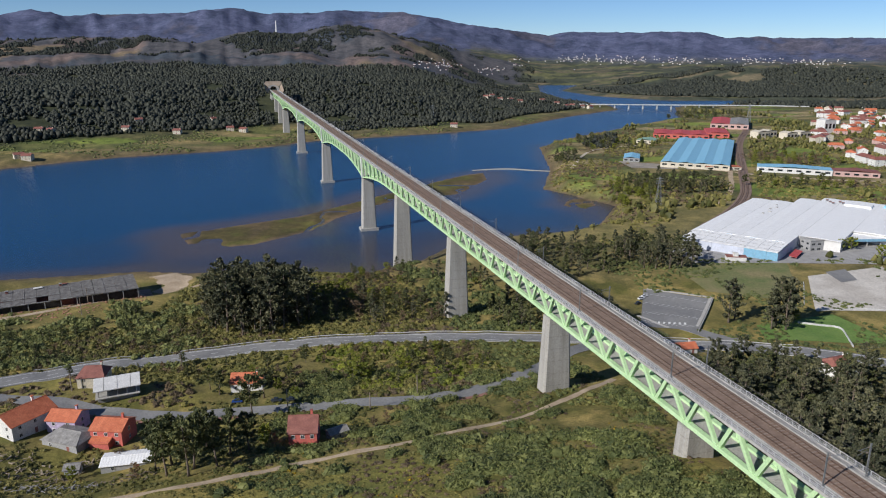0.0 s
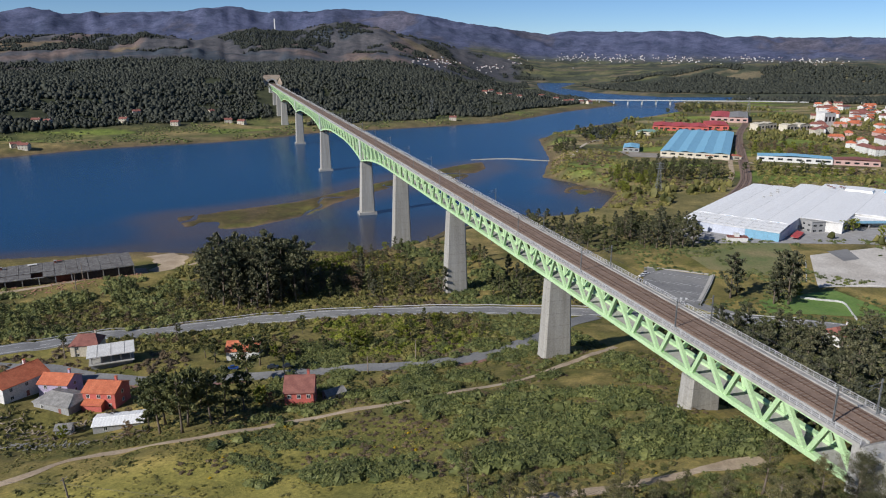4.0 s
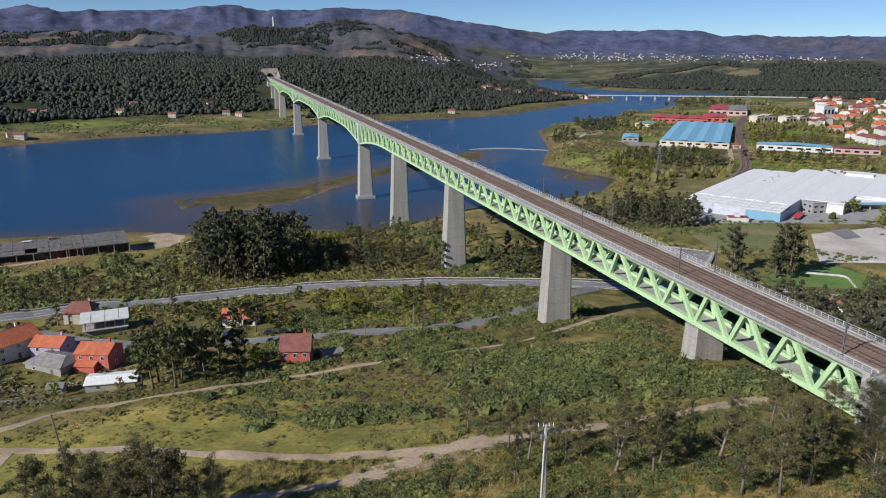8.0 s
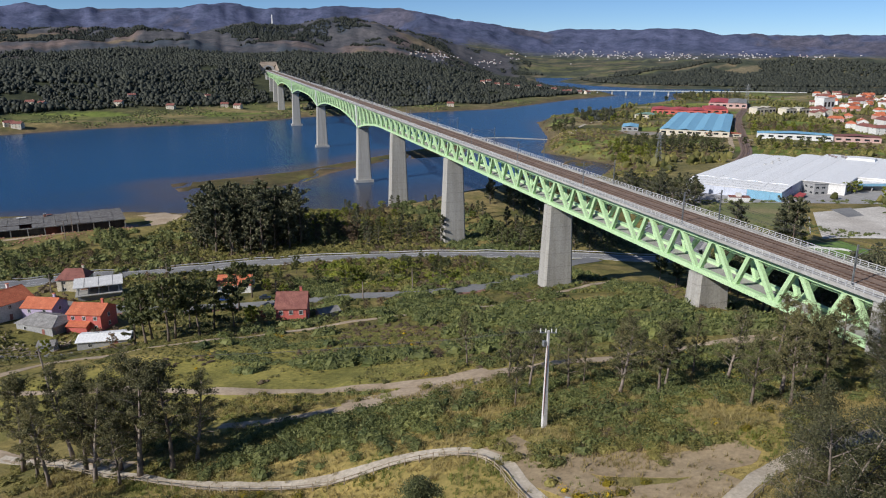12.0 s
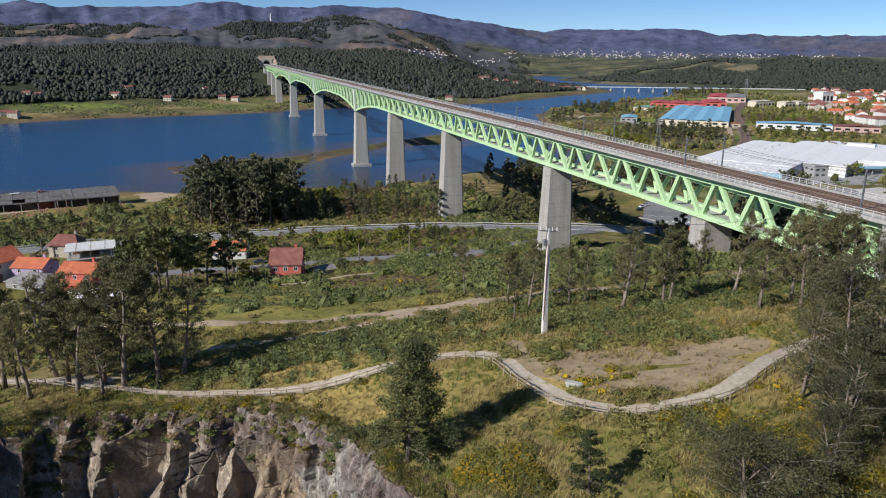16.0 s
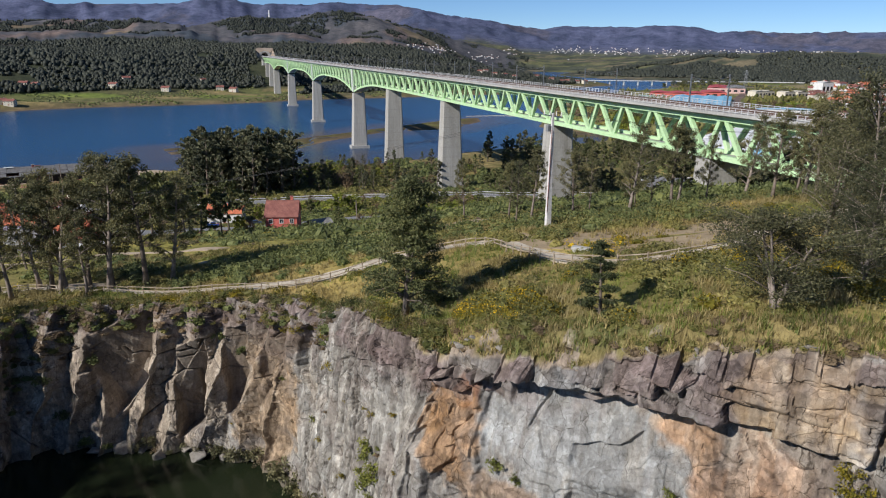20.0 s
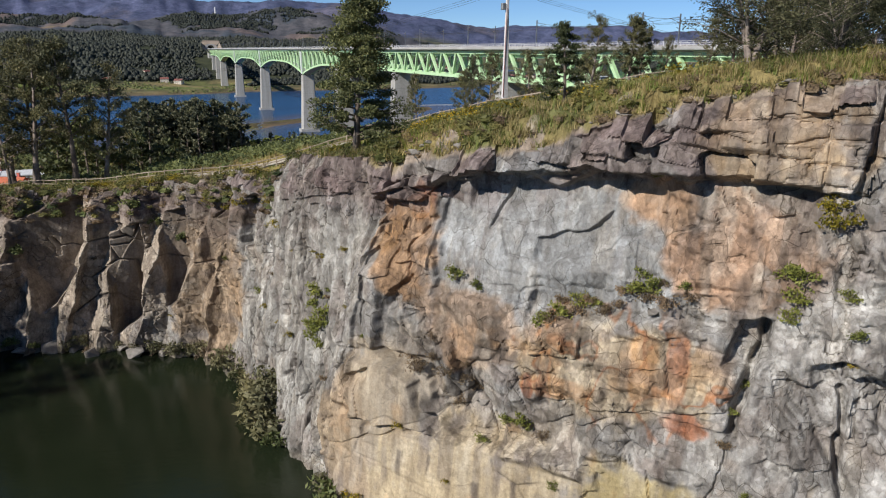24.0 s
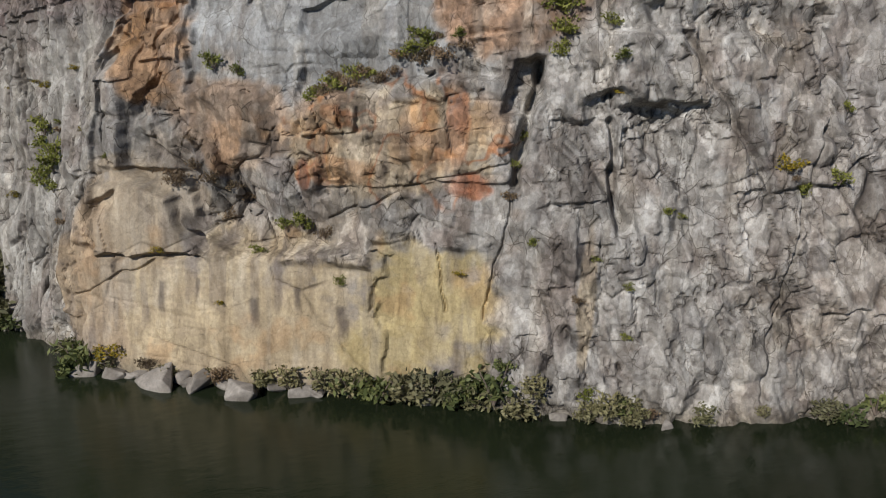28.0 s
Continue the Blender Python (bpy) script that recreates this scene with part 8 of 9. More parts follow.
def scatter(name, bases, pts, scale, material, label, category, seed, squash=(1.0, 1.0), dz=0.0, at_z=None, smooth=False):
    """Many copies of a few small shapes, joined as one growth."""
    rs = np.random.RandomState(seed)
    pts = np.asarray(pts, float)
    z = (ground_z(pts[:, 0], pts[:, 1]) if at_z is None else np.asarray(at_z)) + dz
    pick = rs.randint(len(bases), size=len(pts))
    V, Fq, off = [], [], 0
    for b, (bv, bf) in enumerate(bases):
        i = np.where(pick == b)[0]
        if not len(i):
            continue
        s = scale[i] if np.ndim(scale) else np.full(len(i), scale)
        a = rs.random(len(i)) * 6.283
        ca, sa = np.cos(a)[:, None], np.sin(a)[:, None]
        sq = rs.uniform(*squash, size=len(i))[:, None]
        x = (bv[:, 0] * ca - bv[:, 1] * sa) * s[:, None] + pts[i, 0][:, None]
        y = (bv[:, 0] * sa + bv[:, 1] * ca) * s[:, None] + pts[i, 1][:, None]
        zz = bv[:, 2] * s[:, None] * sq + z[i][:, None]
        V.append(np.stack([x, y, zz], -1).reshape(-1, 3))
        Fq.append((bf[None] + (np.arange(len(i)) * len(bv))[:, None, None]).reshape(-1, bf.shape[1]) + off)
        off += len(V[-1])
    ob = raw(name, np.concatenate(V), np.concatenate(Fq), material, smooth=smooth)
    return tagged(ob, label, category, kind="stuff")


def random_points(n, box, test, seed):
    rs = np.random.RandomState(seed)
    out = np.empty((0, 2))
    while len(out) < n:
        p = rs.uniform((box[0], box[1]), (box[2], box[3]), size=(n * 2, 2))
        p = p[test(p[:, 0], p[:, 1])]
        if not len(p):
            break
        out = np.vstack([out, p])
    return out[:n]


def far_from_lines(x, y, room=0.0):
    ok = np.ones(len(x), bool)
    for line, w in KEEP_OFF:
        for q in line:
            ok &= (x - q[0]) ** 2 + (y - q[1]) ** 2 > (w * 0.62 + room) ** 2
    for a, b, r in SPOTS:
        ok &= (x - a) ** 2 + (y - b) ** 2 > (r * 0.9) ** 2
    return ok


PIT_ = PIT
BUILT = ((215, 520, 60), (260, 560, 75), (330, 560, 85), (320, 900, 60), (355, 1000, 66), (325, 845, 36), (385, 1160, 58), (448, 1165, 45), (520, 1310, 75), (405, 822, 44), (464, 800, 34), (243, 920, 30), (245, 415, 46), (310, 500, 40), (265, 880, 34))
RAIL_LINE = spline(((560, 1330), (513, 1225), (430, 1044), (345, 817), (303, 706), (265, 634), (238, 596)), 10.0)


def open_flats(x, y):
    ok = np.ones(len(x), bool)
    for a, b, r in BUILT:
        ok &= (x - a) ** 2 + (y - b) ** 2 > r * r
    for q in RAIL_LINE:
        ok &= (x - q[0]) ** 2 + (y - q[1]) ** 2 > 12 ** 2
    return ok



def on_land(x, y, back=6.6):
    d, ins = seg_dist(x, y, PIT_)
    return (~ins) & (d > back) & (height(x, y) > 0.9)


# far woods
rs = np.random.RandomState(77)
az = np.radians(rs.uniform(-34, 13.5, 60000))
r = np.sqrt(rs.uniform(1050 ** 2, 2150 ** 2, 60000))
fx, fy = r * np.sin(az), r * np.cos(az)
d, ins = seg_dist(fx, fy, RIVER)
edge = np.where(fx < -230, 165, 62)
along = (fx - AXIS0.x) * ALONG.x + (fy - AXIS0.y) * ALONG.y
offs = off_axis(fx, fy)
ok = (~ins) & (fy + 0.18 * fx > 900) & (d > edge) & ((np.abs(offs) > 14) | (along > 990)) & ~((np.abs(offs) < 34) & (along > 840) & (along < 960)) & (fx - np.clip(fy - 1500, 0, 900) * 0.1 < 330)
ok &= fbm(fx, fy, 60, 2, 91) > -0.75
far_pts = np.stack([fx, fy], -1)[ok][:27000]
BLOBS = [blob(i) for i in range(5)]
TALL, SPIRE = [], []
for i in range(6):
    v1, f1 = blob(20 + i, 0.55, 1.35)
    TALL.append((v1 * (1.0, 1.0, 1.25) + (0, 0, 0.9), f1))
    v1, f1 = blob(40 + i, 0.5, 1.4)
    SPIRE.append((v1 * (0.85, 0.85, 1.4) + (0, 0, 1.0), f1))
scatter("far_woodland", TALL + SPIRE, far_pts, rs.uniform(2.8, 5.0, len(far_pts)) * (1 + 0.25 * fbm(far_pts[:, 0], far_pts[:, 1], 90, 2, 92)), LEAF_FAR, "dense dark pine and eucalyptus woodland across the river", "woodland", 5, (0.5, 0.95), smooth=True)
az = np.radians(rs.uniform(7, 36, 26000))
r = np.sqrt(rs.uniform(1930 ** 2, 3000 ** 2, 26000))
fx, fy = r * np.sin(az), r * np.cos(az)
d, ins = seg_dist(fx, fy, RIVER)
ok = (~ins) & (d > 70) & (fbm(fx, fy, 260, 3, 93) > -0.25)
p = np.stack([fx, fy], -1)[ok][:11000]
scatter("far_woodland", TALL + SPIRE, p, rs.uniform(3.8, 6.6, len(p)), LEAF_FAR, "dark woodland on the flats up the river", "woodland", 6, (0.5, 0.85), smooth=True)
az = np.radians(rs.uniform(-34, 7, 40000))
r = rs.uniform(2420, 3250, 40000)
fx, fy = r * np.sin(az), r * np.cos(az)
d, ins = seg_dist(fx, fy, RIVER)
ok = (~ins) & (d > 40) & (fbm(fx, fy * 0.55, 110, 4, 46) + 0.5 * fbm(fx, fy * 0.5, 40, 3, 48) > 0.1)
p = np.stack([fx, fy], -1)[ok][:13000]
scatter("hill_woodland", TALL, p, rs.uniform(2.0, 3.8, len(p)), LEAF_FAR, "patchy dark woods over the far hills", "woodland", 26, (0.7, 1.1), smooth=True)
az = np.radians(rs.uniform(14, 36, 9000))
r = np.sqrt(rs.uniform(540 ** 2, 1750 ** 2, 9000))
fx, fy = r * np.sin(az), r * np.cos(az)
d, ins = seg_dist(fx, fy, RIVER)
ok = (~ins) & (d > 12) & (fbm(fx, fy, 90, 3, 94) > 0.02) & far_from_lines(fx, fy)
ok &= open_flats(fx, fy)
p = np.stack([fx, fy], -1)[ok][:1500]
scatter("scattered_trees", TALL, p, rs.uniform(1.6, 3.4, len(p)), LEAF_SCRUB, "scattered green trees and hedges across the flats", "trees", 7, (0.8, 1.2))
# distant villages
def cottage(w, d, h, rise):
    v = np.array([(-w, -d, -3), (w, -d, -3), (w, d, -3), (-w, d, -3), (-w, -d, h), (w, -d, h), (w, d, h), (-w, d, h)], float)
    f = np.array([(0, 1, 5, 4), (1, 2, 6, 5), (2, 3, 7, 6), (3, 0, 4, 7)])
    rv = np.array([(-w - .5, -d - .5, h), (w + .5, -d - .5, h), (w + .5, d + .5, h), (-w - .5, d + .5, h), (-w - .5, 0, h + rise), (w + .5, 0, h + rise)], float)
    rf = np.array([(0, 1, 5, 4), (2, 3, 4, 5), (1, 2, 5, 5), (3, 0, 4, 4)])
    return (v, f), (rv, rf[:2])


rv_ = random.Random(5)
vil = []
rad_ = np.linspace(1950, 3900, 400)
for az_, el_, n_, sa in ((0.3, -1.55, 30, 0.9), (-1.4, -1.45, 16, 0.8), (3.6, -1.9, 26, 0.9), (6.0, -1.3, 14, 0.8), (10.5, -1.05, 55, 2.0), (14.0, -1.15, 55, 2.2), (18, -1.15, 50, 2.2), (22.5, -1.1, 45, 2.2), (26.5, -1.15, 40, 2.0), (-5.6, -1.75, 7, 0.35)):
    for _ in range(n_):
        a_ = radians(az_ + rv_.gauss(0, 0.6) * sa)
        e_ = radians(el_ + rv_.gauss(0, 0.16))
        x_, y_ = rad_ * math.sin(a_), rad_ * math.cos(a_)
        up = np.arctan2(height(x_, y_) - 151.5, rad_) > e_
        k_ = int(np.argmax(up)) if up.any() else 300
        vil.append((x_[k_], y_[k_]))
KINDS = [cottage(6, 5, 6, 2.5), cottage(9, 5, 5, 2.5), cottage(5, 5, 9, 2)]
scatter("distant_village", [k[0] for k in KINDS], vil, 0.40, WHITE_WALL, "pale houses of distant villages on the plain", "village", 61)
scatter("distant_village", [k[1] for k in KINDS], vil, 0.40, DARK_TILE, "dark red roofs of distant villages on the plain", "village", 61)
# marsh and hedge scrub on the far bank
az = np.radians(rs.uniform(-34, 8, 16000))
r = rs.uniform(900, 1500, 16000)
fx, fy = r * np.sin(az), r * np.cos(az)
d, ins = seg_dist(fx, fy, RIVER)
ok = (~ins) & (fy + 0.18 * fx > 900) & (d > 6) & (d < 170) & (fbm(fx, fy, 50, 3, 95) > 0.0)
p = np.stack([fx, fy], -1)[ok][:2600]
scatter("bank_scrub", BLOBS, p, rs.uniform(0.9, 2.6, len(p)), LEAF_BROOM, "low scrub and hedges along the far bank", "scrub", 8, (0.5, 0.9))

# scrub of the hillside
BUSH = [spray(100 + i, 26, 0.20) for i in range(6)]
THICK = [spray(160 + i, 22, 0.17) for i in range(6)]
BIG = [spray(120 + i, 120, 0.12, 0.7) for i in range(6)]


def scrub_mask(x, y):
    n = fbm(x, y, 24, 3, 97) + 0.35 * fbm(x, y, 7, 2, 98)
    meadow = smooth01(10, -10, y - 170 - 0.42 * (x + 60)) * smooth01(122, 132, y) * smooth01(12, -8, x)
    n = np.where(meadow > 0.5, np.where(n > 0.40, n, -1.0), n)
    return n


test = lambda x, y: (scrub_mask(x, y) + 0.5 * fbm(x, y, 8, 2, 100) > 0.10) & on_land(x, y) & far_from_lines(x, y)
p = random_points(5600, (-90, 140, 95, 285), lambda x, y: test(x, y) & (off_axis(x, y) < 20) & (x > -62) & (y > 128 + 0.4 * np.maximum(-x, 0)), 31)
scatter("hillside_scrub", [spray(170 + i, 34, 0.15) for i in range(6)], p, rs.uniform(0.8, 3.0, len(p)), LEAF_BROOM, "dense dark green broom scrub on the hillside", "scrub", 9, (0.6, 1.1))
p = random_points(3600, (-110, 120, 95, 260), lambda x, y: (scrub_mask(x, y) < 0.35) & (scrub_mask(x, y) > -0.45) & on_land(x, y) & far_from_lines(x, y), 32)
scatter("heath_scrub", [spray(180 + i, 26, 0.15) for i in range(6)], p, rs.uniform(0.5, 1.3, len(p)), LEAF_SCRUB, "olive and brown heath scrub on the hillside", "scrub", 10, (0.5, 0.9))
p = random_points(2600, (-120, 122, 20, 185), lambda x, y: on_land(x, y) & far_from_lines(x, y) & (fbm(x, y, 10, 3, 58) > -0.2), 49)
scatter("meadow_tufts", THICK, p, rs.uniform(0.18, 0.55, len(p)), LEAF_SCRUB, "low tufts of heath and rough grass in the meadow", "scrub", 25, (0.5, 0.9))
p = random_points(1100, (-70, 125, 95, 260), lambda x, y: (fbm(x, y, 16, 3, 99) > 0.25) & on_land(x, y) & far_from_lines(x, y), 33)
scatter("dead_bracken", BUSH, p, rs.uniform(0.5, 1.2, len(p)), LEAF_BROWN, "brown dead bracken among the scrub", "scrub", 11, (0.5, 0.8))
p = random_points(7500, (-330, 255, 75, 470), lambda x, y: on_land(x, y) & far_from_lines(x, y, 1.0) & (fbm(x, y, 30, 3, 96) > -0.35) & (off_axis(x, y) < -7) & ((x > -160) | (y < 350)), 34)
scatter("valley_scrub", THICK, p, rs.uniform(0.9, 2.4, len(p)), LEAF_SCRUB, "green and brown thicket between the roads and the river", "scrub", 12, (0.6, 1.0))
p = random_points(3000, (-330, 255, 75, 470), lambda x, y: on_land(x, y) & far_from_lines(x, y, 1.0) & (fbm(x, y, 22, 3, 86) > 0.05) & (off_axis(x, y) < -7) & ((x > -160) | (y < 350)), 35)
scatter("bramble_thicket", THICK, p, rs.uniform(0.9, 2.0, len(p)), LEAF_BROWN, "brown leafless bramble thicket", "scrub", 13, (0.6, 0.9))
p = random_points(3200, (85, 150, 340, 470), lambda x, y: on_land(x, y) & far_from_lines(x, y, 1.0) & (off_axis(x, y) > 12) & (fbm(x, y, 26, 3, 87) > 0.0), 36)
scatter("hedge_scrub", THICK, p, rs.uniform(0.8, 2.0, len(p)), LEAF_BROOM, "dark green scrub and hedges on the flat", "scrub", 14, (0.6, 1.0))
p = random_points(1700, (-230, 180, -60, 260), lambda x, y: on_land(x, y) & far_from_lines(x, y) & (fbm(x, y, 12, 3, 88) > 0.0), 37)
scatter("garden_scrub", THICK, p, rs.uniform(0.5, 1.4, len(p)), LEAF_SCRUB, "garden bushes and rough hedges round the houses", "scrub", 15, (0.6, 1.0))

p = random_points(4200, (120, 500, 700, 1250), lambda x, y: on_land(x, y) & far_from_lines(x, y, 1.0) & (off_axis(x, y) > 30) & (x < y * 0.75) & (fbm(x, y, 60, 3, 89) > -0.15) & open_flats(x, y), 45)
scatter("flats_scrub", [spray(190 + i, 8, 0.3) for i in range(5)], p, rs.uniform(1.2, 3.4, len(p)), LEAF_SCRUB, "green and brown thickets across the flats", "scrub", 23, (0.6, 1.0))
p = random_points(1800, (120, 500, 700, 1250), lambda x, y: on_land(x, y) & far_from_lines(x, y, 1.0) & (off_axis(x, y) > 30) & (x < y * 0.75) & (fbm(x, y, 45, 3, 90) > 0.1) & open_flats(x, y), 46)
scatter("flats_scrub", [spray(190 + i, 8, 0.3) for i in range(5)], p, rs.uniform(1.2, 3.0, len(p)), LEAF_BROWN, "brown leafless thickets across the flats", "scrub", 24, (0.6, 1.0))

p = random_points(420, (-60, 262, 70, 325), lambda x, y: on_land(x, y) & far_from_lines(x, y, 1.0) & (fbm(x, y, 14, 3, 59) > 0.1) & (off_axis(x, y) < -10), 50)
scatter("spring_bushes", THICK, p, rs.uniform(0.9, 2.4, len(p)), LEAF_SPRING, "fresh yellow-green bushes between the roads", "bushes", 27, (0.7, 1.1))
p = random_points(1500, (-330, 300, -120, 392), lambda x, y: on_land(x, y) & far_from_lines(x, y, 1.0) & (fbm(x, y, 18, 3, 60) > -0.1), 51)
scatter("dark_thicket", THICK, p, rs.uniform(1.2, 3.0, len(p)), LEAF_BROOM, "dark green thicket before the derelict works", "scrub", 28, (0.7, 1.2))

p = random_points(620, (-62, 143, -6, 188), lambda x, y: (np.abs(y - 163 + 0.62 * (x + 35)) < 15) & (fbm(x, y, 9, 3, 101) > -0.05) & far_from_lines(x, y), 65)
scatter("meadow_heath", BUSH, p, rs.uniform(0.5, 1.5, len(p)), LEAF_BROOM, "low dark green heath patches on the meadow", "scrub", 65, (0.5, 0.8))
p = random_points(420, (-120, 138, 0, 192), lambda x, y: (fbm(x, y, 7, 3, 102) > 0.2) & far_from_lines(x, y), 66)
scatter("meadow_heath", BUSH, p, rs.uniform(0.3, 0.9, len(p)), LEAF_SCRUB, "olive heath tussocks on the meadow", "scrub", 66, (0.5, 0.8))
p = random_points(1300, (-10, 232, 120, 330), lambda x, y: (off_axis(x, y) > -14) & (off_axis(x, y) < 26) & (fbm(x, y, 12, 3, 103) > -0.15) & on_land(x, y) & far_from_lines(x, y, 1.0), 67)
scatter("pier_scrub", THICK, p[::2], rs.uniform(0.7, 1.9, len(p[::2])), LEAF_BROOM, "dark green scrub round the viaduct's piers", "scrub", 67, (0.6, 1.0))
scatter("pier_scrub", THICK, p[1::2], rs.uniform(0.6, 1.5, len(p[1::2])), LEAF_SCRUB, "olive scrub round the viaduct's piers", "scrub", 68, (0.6, 1.0))
p = random_points(1100, (-60, 340, 110, 470), lambda x, y: (off_axis(x, y) > -10) & (off_axis(x, y) < 40) & (fbm(x, y, 14, 3, 104) > -0.15) & on_land(x, y) & far_from_lines(x, y, 1.0), 68)
scatter("pier_scrub", THICK, p, rs.uniform(0.9, 2.6, len(p)), LEAF_BROOM, "dark thicket in the shade of the viaduct", "scrub", 69, (0.7, 1.2))

# close growth above the quarry
near = lambda x, y: on_land(x, y, 3.2) & far_from_lines(x, y)
p = random_points(900, (-70, 36, 75, 128), lambda x, y: near(x, y) & on_land(x, y, 6.7) & (fbm(x, y, 9, 3, 51) > 0.0) & ((y > 92) | (fbm(x, y, 9, 3, 51) > 0.42)), 38)
scatter("near_scrub", BIG, p, rs.uniform(0.6, 1.35, len(p)), LEAF_SCRUB, "olive heath and gorse bushes above the quarry", "scrub", 16, (0.6, 1.0))
p = np.vstack([random_points(420, (-70, 90, 75, 128), lambda x, y: near(x, y) & (fbm(x, y, 12, 3, 52) > 0.15), 39), random_points(330, (4, 96, 78, 134), lambda x, y: near(x, y) & (fbm(x, y, 9, 3, 57) > -0.2) & (y > 100 - 0.1 * x), 47)])
for x_, y_ in random_points(8, (4, 98, 74, 132), lambda x, y: near(x, y) & (y > 104 - 0.15 * x), 48):
    plant(EU[rng.randrange(4)], float(x_), float(y_), rng.uniform(0.34, 0.6), rng.uniform(0, 6.28), rng.uniform(0.45, 0.75))
scatter("near_broom", BIG, p, rs.uniform(0.8, 1.7, len(p)), LEAF_BROOM, "dark green broom bushes above the quarry", "scrub", 17, (0.7, 1.1))
p = random_points(170, (14, 36, 70, 95), lambda x, y: near(x, y) & (fbm(x, y, 10, 3, 53) > 0.25), 40)
p = np.vstack([p, random_points(420, (2, 39, 34, 60), lambda x, y: near(x, y) & (fbm(x, y, 6, 3, 54) > -0.05), 41), random_points(26, (-50, 82, -8, 87), near, 42)])
deep = random_points(170, (-34, 95, 0, 112), lambda x, y: near(x, y) & (np.abs(y - 103.5 - 0.1 * x) < 6.5), 69)
scatter("broom_thicket", BIG, deep, rs.uniform(1.0, 2.1, len(deep)), LEAF_BROOM, "deep dark green broom thicket between the track and the path", "scrub", 75, (0.7, 1.1))
loop = random_points(420, (12, 76, 50, 100), lambda x, y: near(x, y) & (y > 78 + 0.1 * (x - 12)) & (fbm(x, y, 6, 3, 62) > -0.1), 61)
scatter("loop_scrub", BIG, loop[::2], rs.uniform(0.6, 1.5, len(loop[::2])), LEAF_SCRUB, "olive heath bushes within the bend of the footpath", "scrub", 62, (0.6, 1.0))
scatter("loop_broom", BIG, loop[1::4], rs.uniform(0.7, 1.6, len(loop[1::4])), LEAF_BROOM, "dark green broom within the bend of the footpath", "scrub", 64, (0.7, 1.1))
scatter("loop_bracken", BIG, loop[3::4], rs.uniform(0.4, 1.0, len(loop[3::4])), LEAF_BROWN, "brown bracken within the bend of the footpath", "scrub", 63, (0.5, 0.9))
scatter("gorse_thicket", BIG, p[1::2], rs.uniform(0.5, 1.1, len(p[1::2])), LEAF_GORSE, "yellow-green gorse bushes near the quarry's rim", "gorse", 74, (0.6, 1.0))
scatter("gorse_thicket", BIG, p[::2], rs.uniform(0.5, 1.25, len(p[::2])), LEAF_SCRUB, "spiny green gorse bushes near the quarry's rim", "gorse", 18, (0.6, 1.0))
scatter("gorse_blossom", [spray(140 + i, 100, 0.075, 0.45) for i in range(4)], p[::4], rs.uniform(0.5, 1.0, len(p[::4])), GORSE, "bright yellow gorse blossom", "gorse", 19, (0.75, 1.1), 0.12)
p = random_points(70, (-70, 100, 60, 230), lambda x, y: near(x, y) & (fbm(x, y, 14, 3, 55) > 0.3), 43)
scatter("gorse_blossom", [spray(140 + i, 40, 0.10, 0.45) for i in range(4)], p, rs.uniform(0.6, 1.3, len(p)), GORSE, "yellow gorse blossom on the hillside", "gorse", 20, (0.7, 1.0), 0.15)


def tuft(seed, n=9):
    rr = random.Random(seed)
    v, f = [], []
    for i in range(n):
        a, l, w = rr.uniform(0, 6.28), rr.uniform(0.7, 1.3), 0.07
        x, y = rr.uniform(-0.5, 0.5), rr.uniform(-0.5, 0.5)
        k = len(v)
        dx, dy = math.cos(a), math.sin(a)
        v += [(x - dy * w, y + dx * w, -0.1), (x + dy * w, y - dx * w, -0.1), (x + dx * l * 0.55, y + dy * l * 0.55, l)]
        f.append((k, k + 1, k + 2))
    return np.array(v), np.array(f)


TUFTS = [tuft(i) for i in range(5)]
p = random_points(24000, (-60, 32, 62, 125), lambda x, y: on_land(x, y, 2.6) & far_from_lines(x, y, -0.4), 44)
bare = seg_dist(p[:, 0], p[:, 1], np.array(((12, 84), (16, 74), (24, 70), (34, 75)), float), False)[0]
p = p[(bare > 4.5) | (np.arange(len(p)) % 6 == 0)]
dens = fbm(p[:, 0], p[:, 1], 8, 3, 56)
dd, _ = seg_dist(p[:, 0], p[:, 1], PIT)
p1, p2 = p[(dens > 0.22) & (dd > 6.7)], p[(dens <= 0.22) & (dd > 6.7)]
scatter("green_grass", TUFTS, p1, rs.uniform(0.25, 0.6, len(p1)), GREEN_GRASS, "rough green grass above the quarry", "grass", 21)
scatter("dry_grass", TUFTS, p2, rs.uniform(0.28, 0.7, len(p2)), STRAW, "straw-coloured dry grass above the quarry", "grass", 22)

# turf, heather and gorse along the brow of the cliff
def brow_points(n, lo, hi, u0, u1, seed):
    rs_ = np.random.RandomState(seed)
    cols = np.where((FACE["q"] > u0) & (FACE["q"] < u1))[0]
    j, k = rs_.randint(lo, hi, n), rs_.choice(cols, n)
    return np.stack([FACE["LX"][j, k], FACE["LY"][j, k]], -1) + rs_.normal(0, 0.1, (n, 2)), FACE["LZ"][j, k]


for nm, mat, lab, seed in (("dry_grass", STRAW, "straw-coloured grass hanging over the brow", 51), ("green_grass", GREEN_GRASS, "rough green grass on the brow", 52)):
    p, z = brow_points(3600 if mat is STRAW else 2200, 2, 26, 140, 262, seed)
    scatter(nm, TUFTS, p, rs.uniform(0.22, 0.55, len(p)), mat, lab, "grass", seed, at_z=z)
p, z = brow_points(210, 3, 25, 140, 215, 53)
scatter("brow_scrub", BIG, p, rs.uniform(0.4, 1.1, len(p)), LEAF_SCRUB, "olive heath bushes along the quarry's brow", "scrub", 53, (0.6, 1.0), at_z=z)
p, z = brow_points(150, 3, 25, 205, 262, 54)
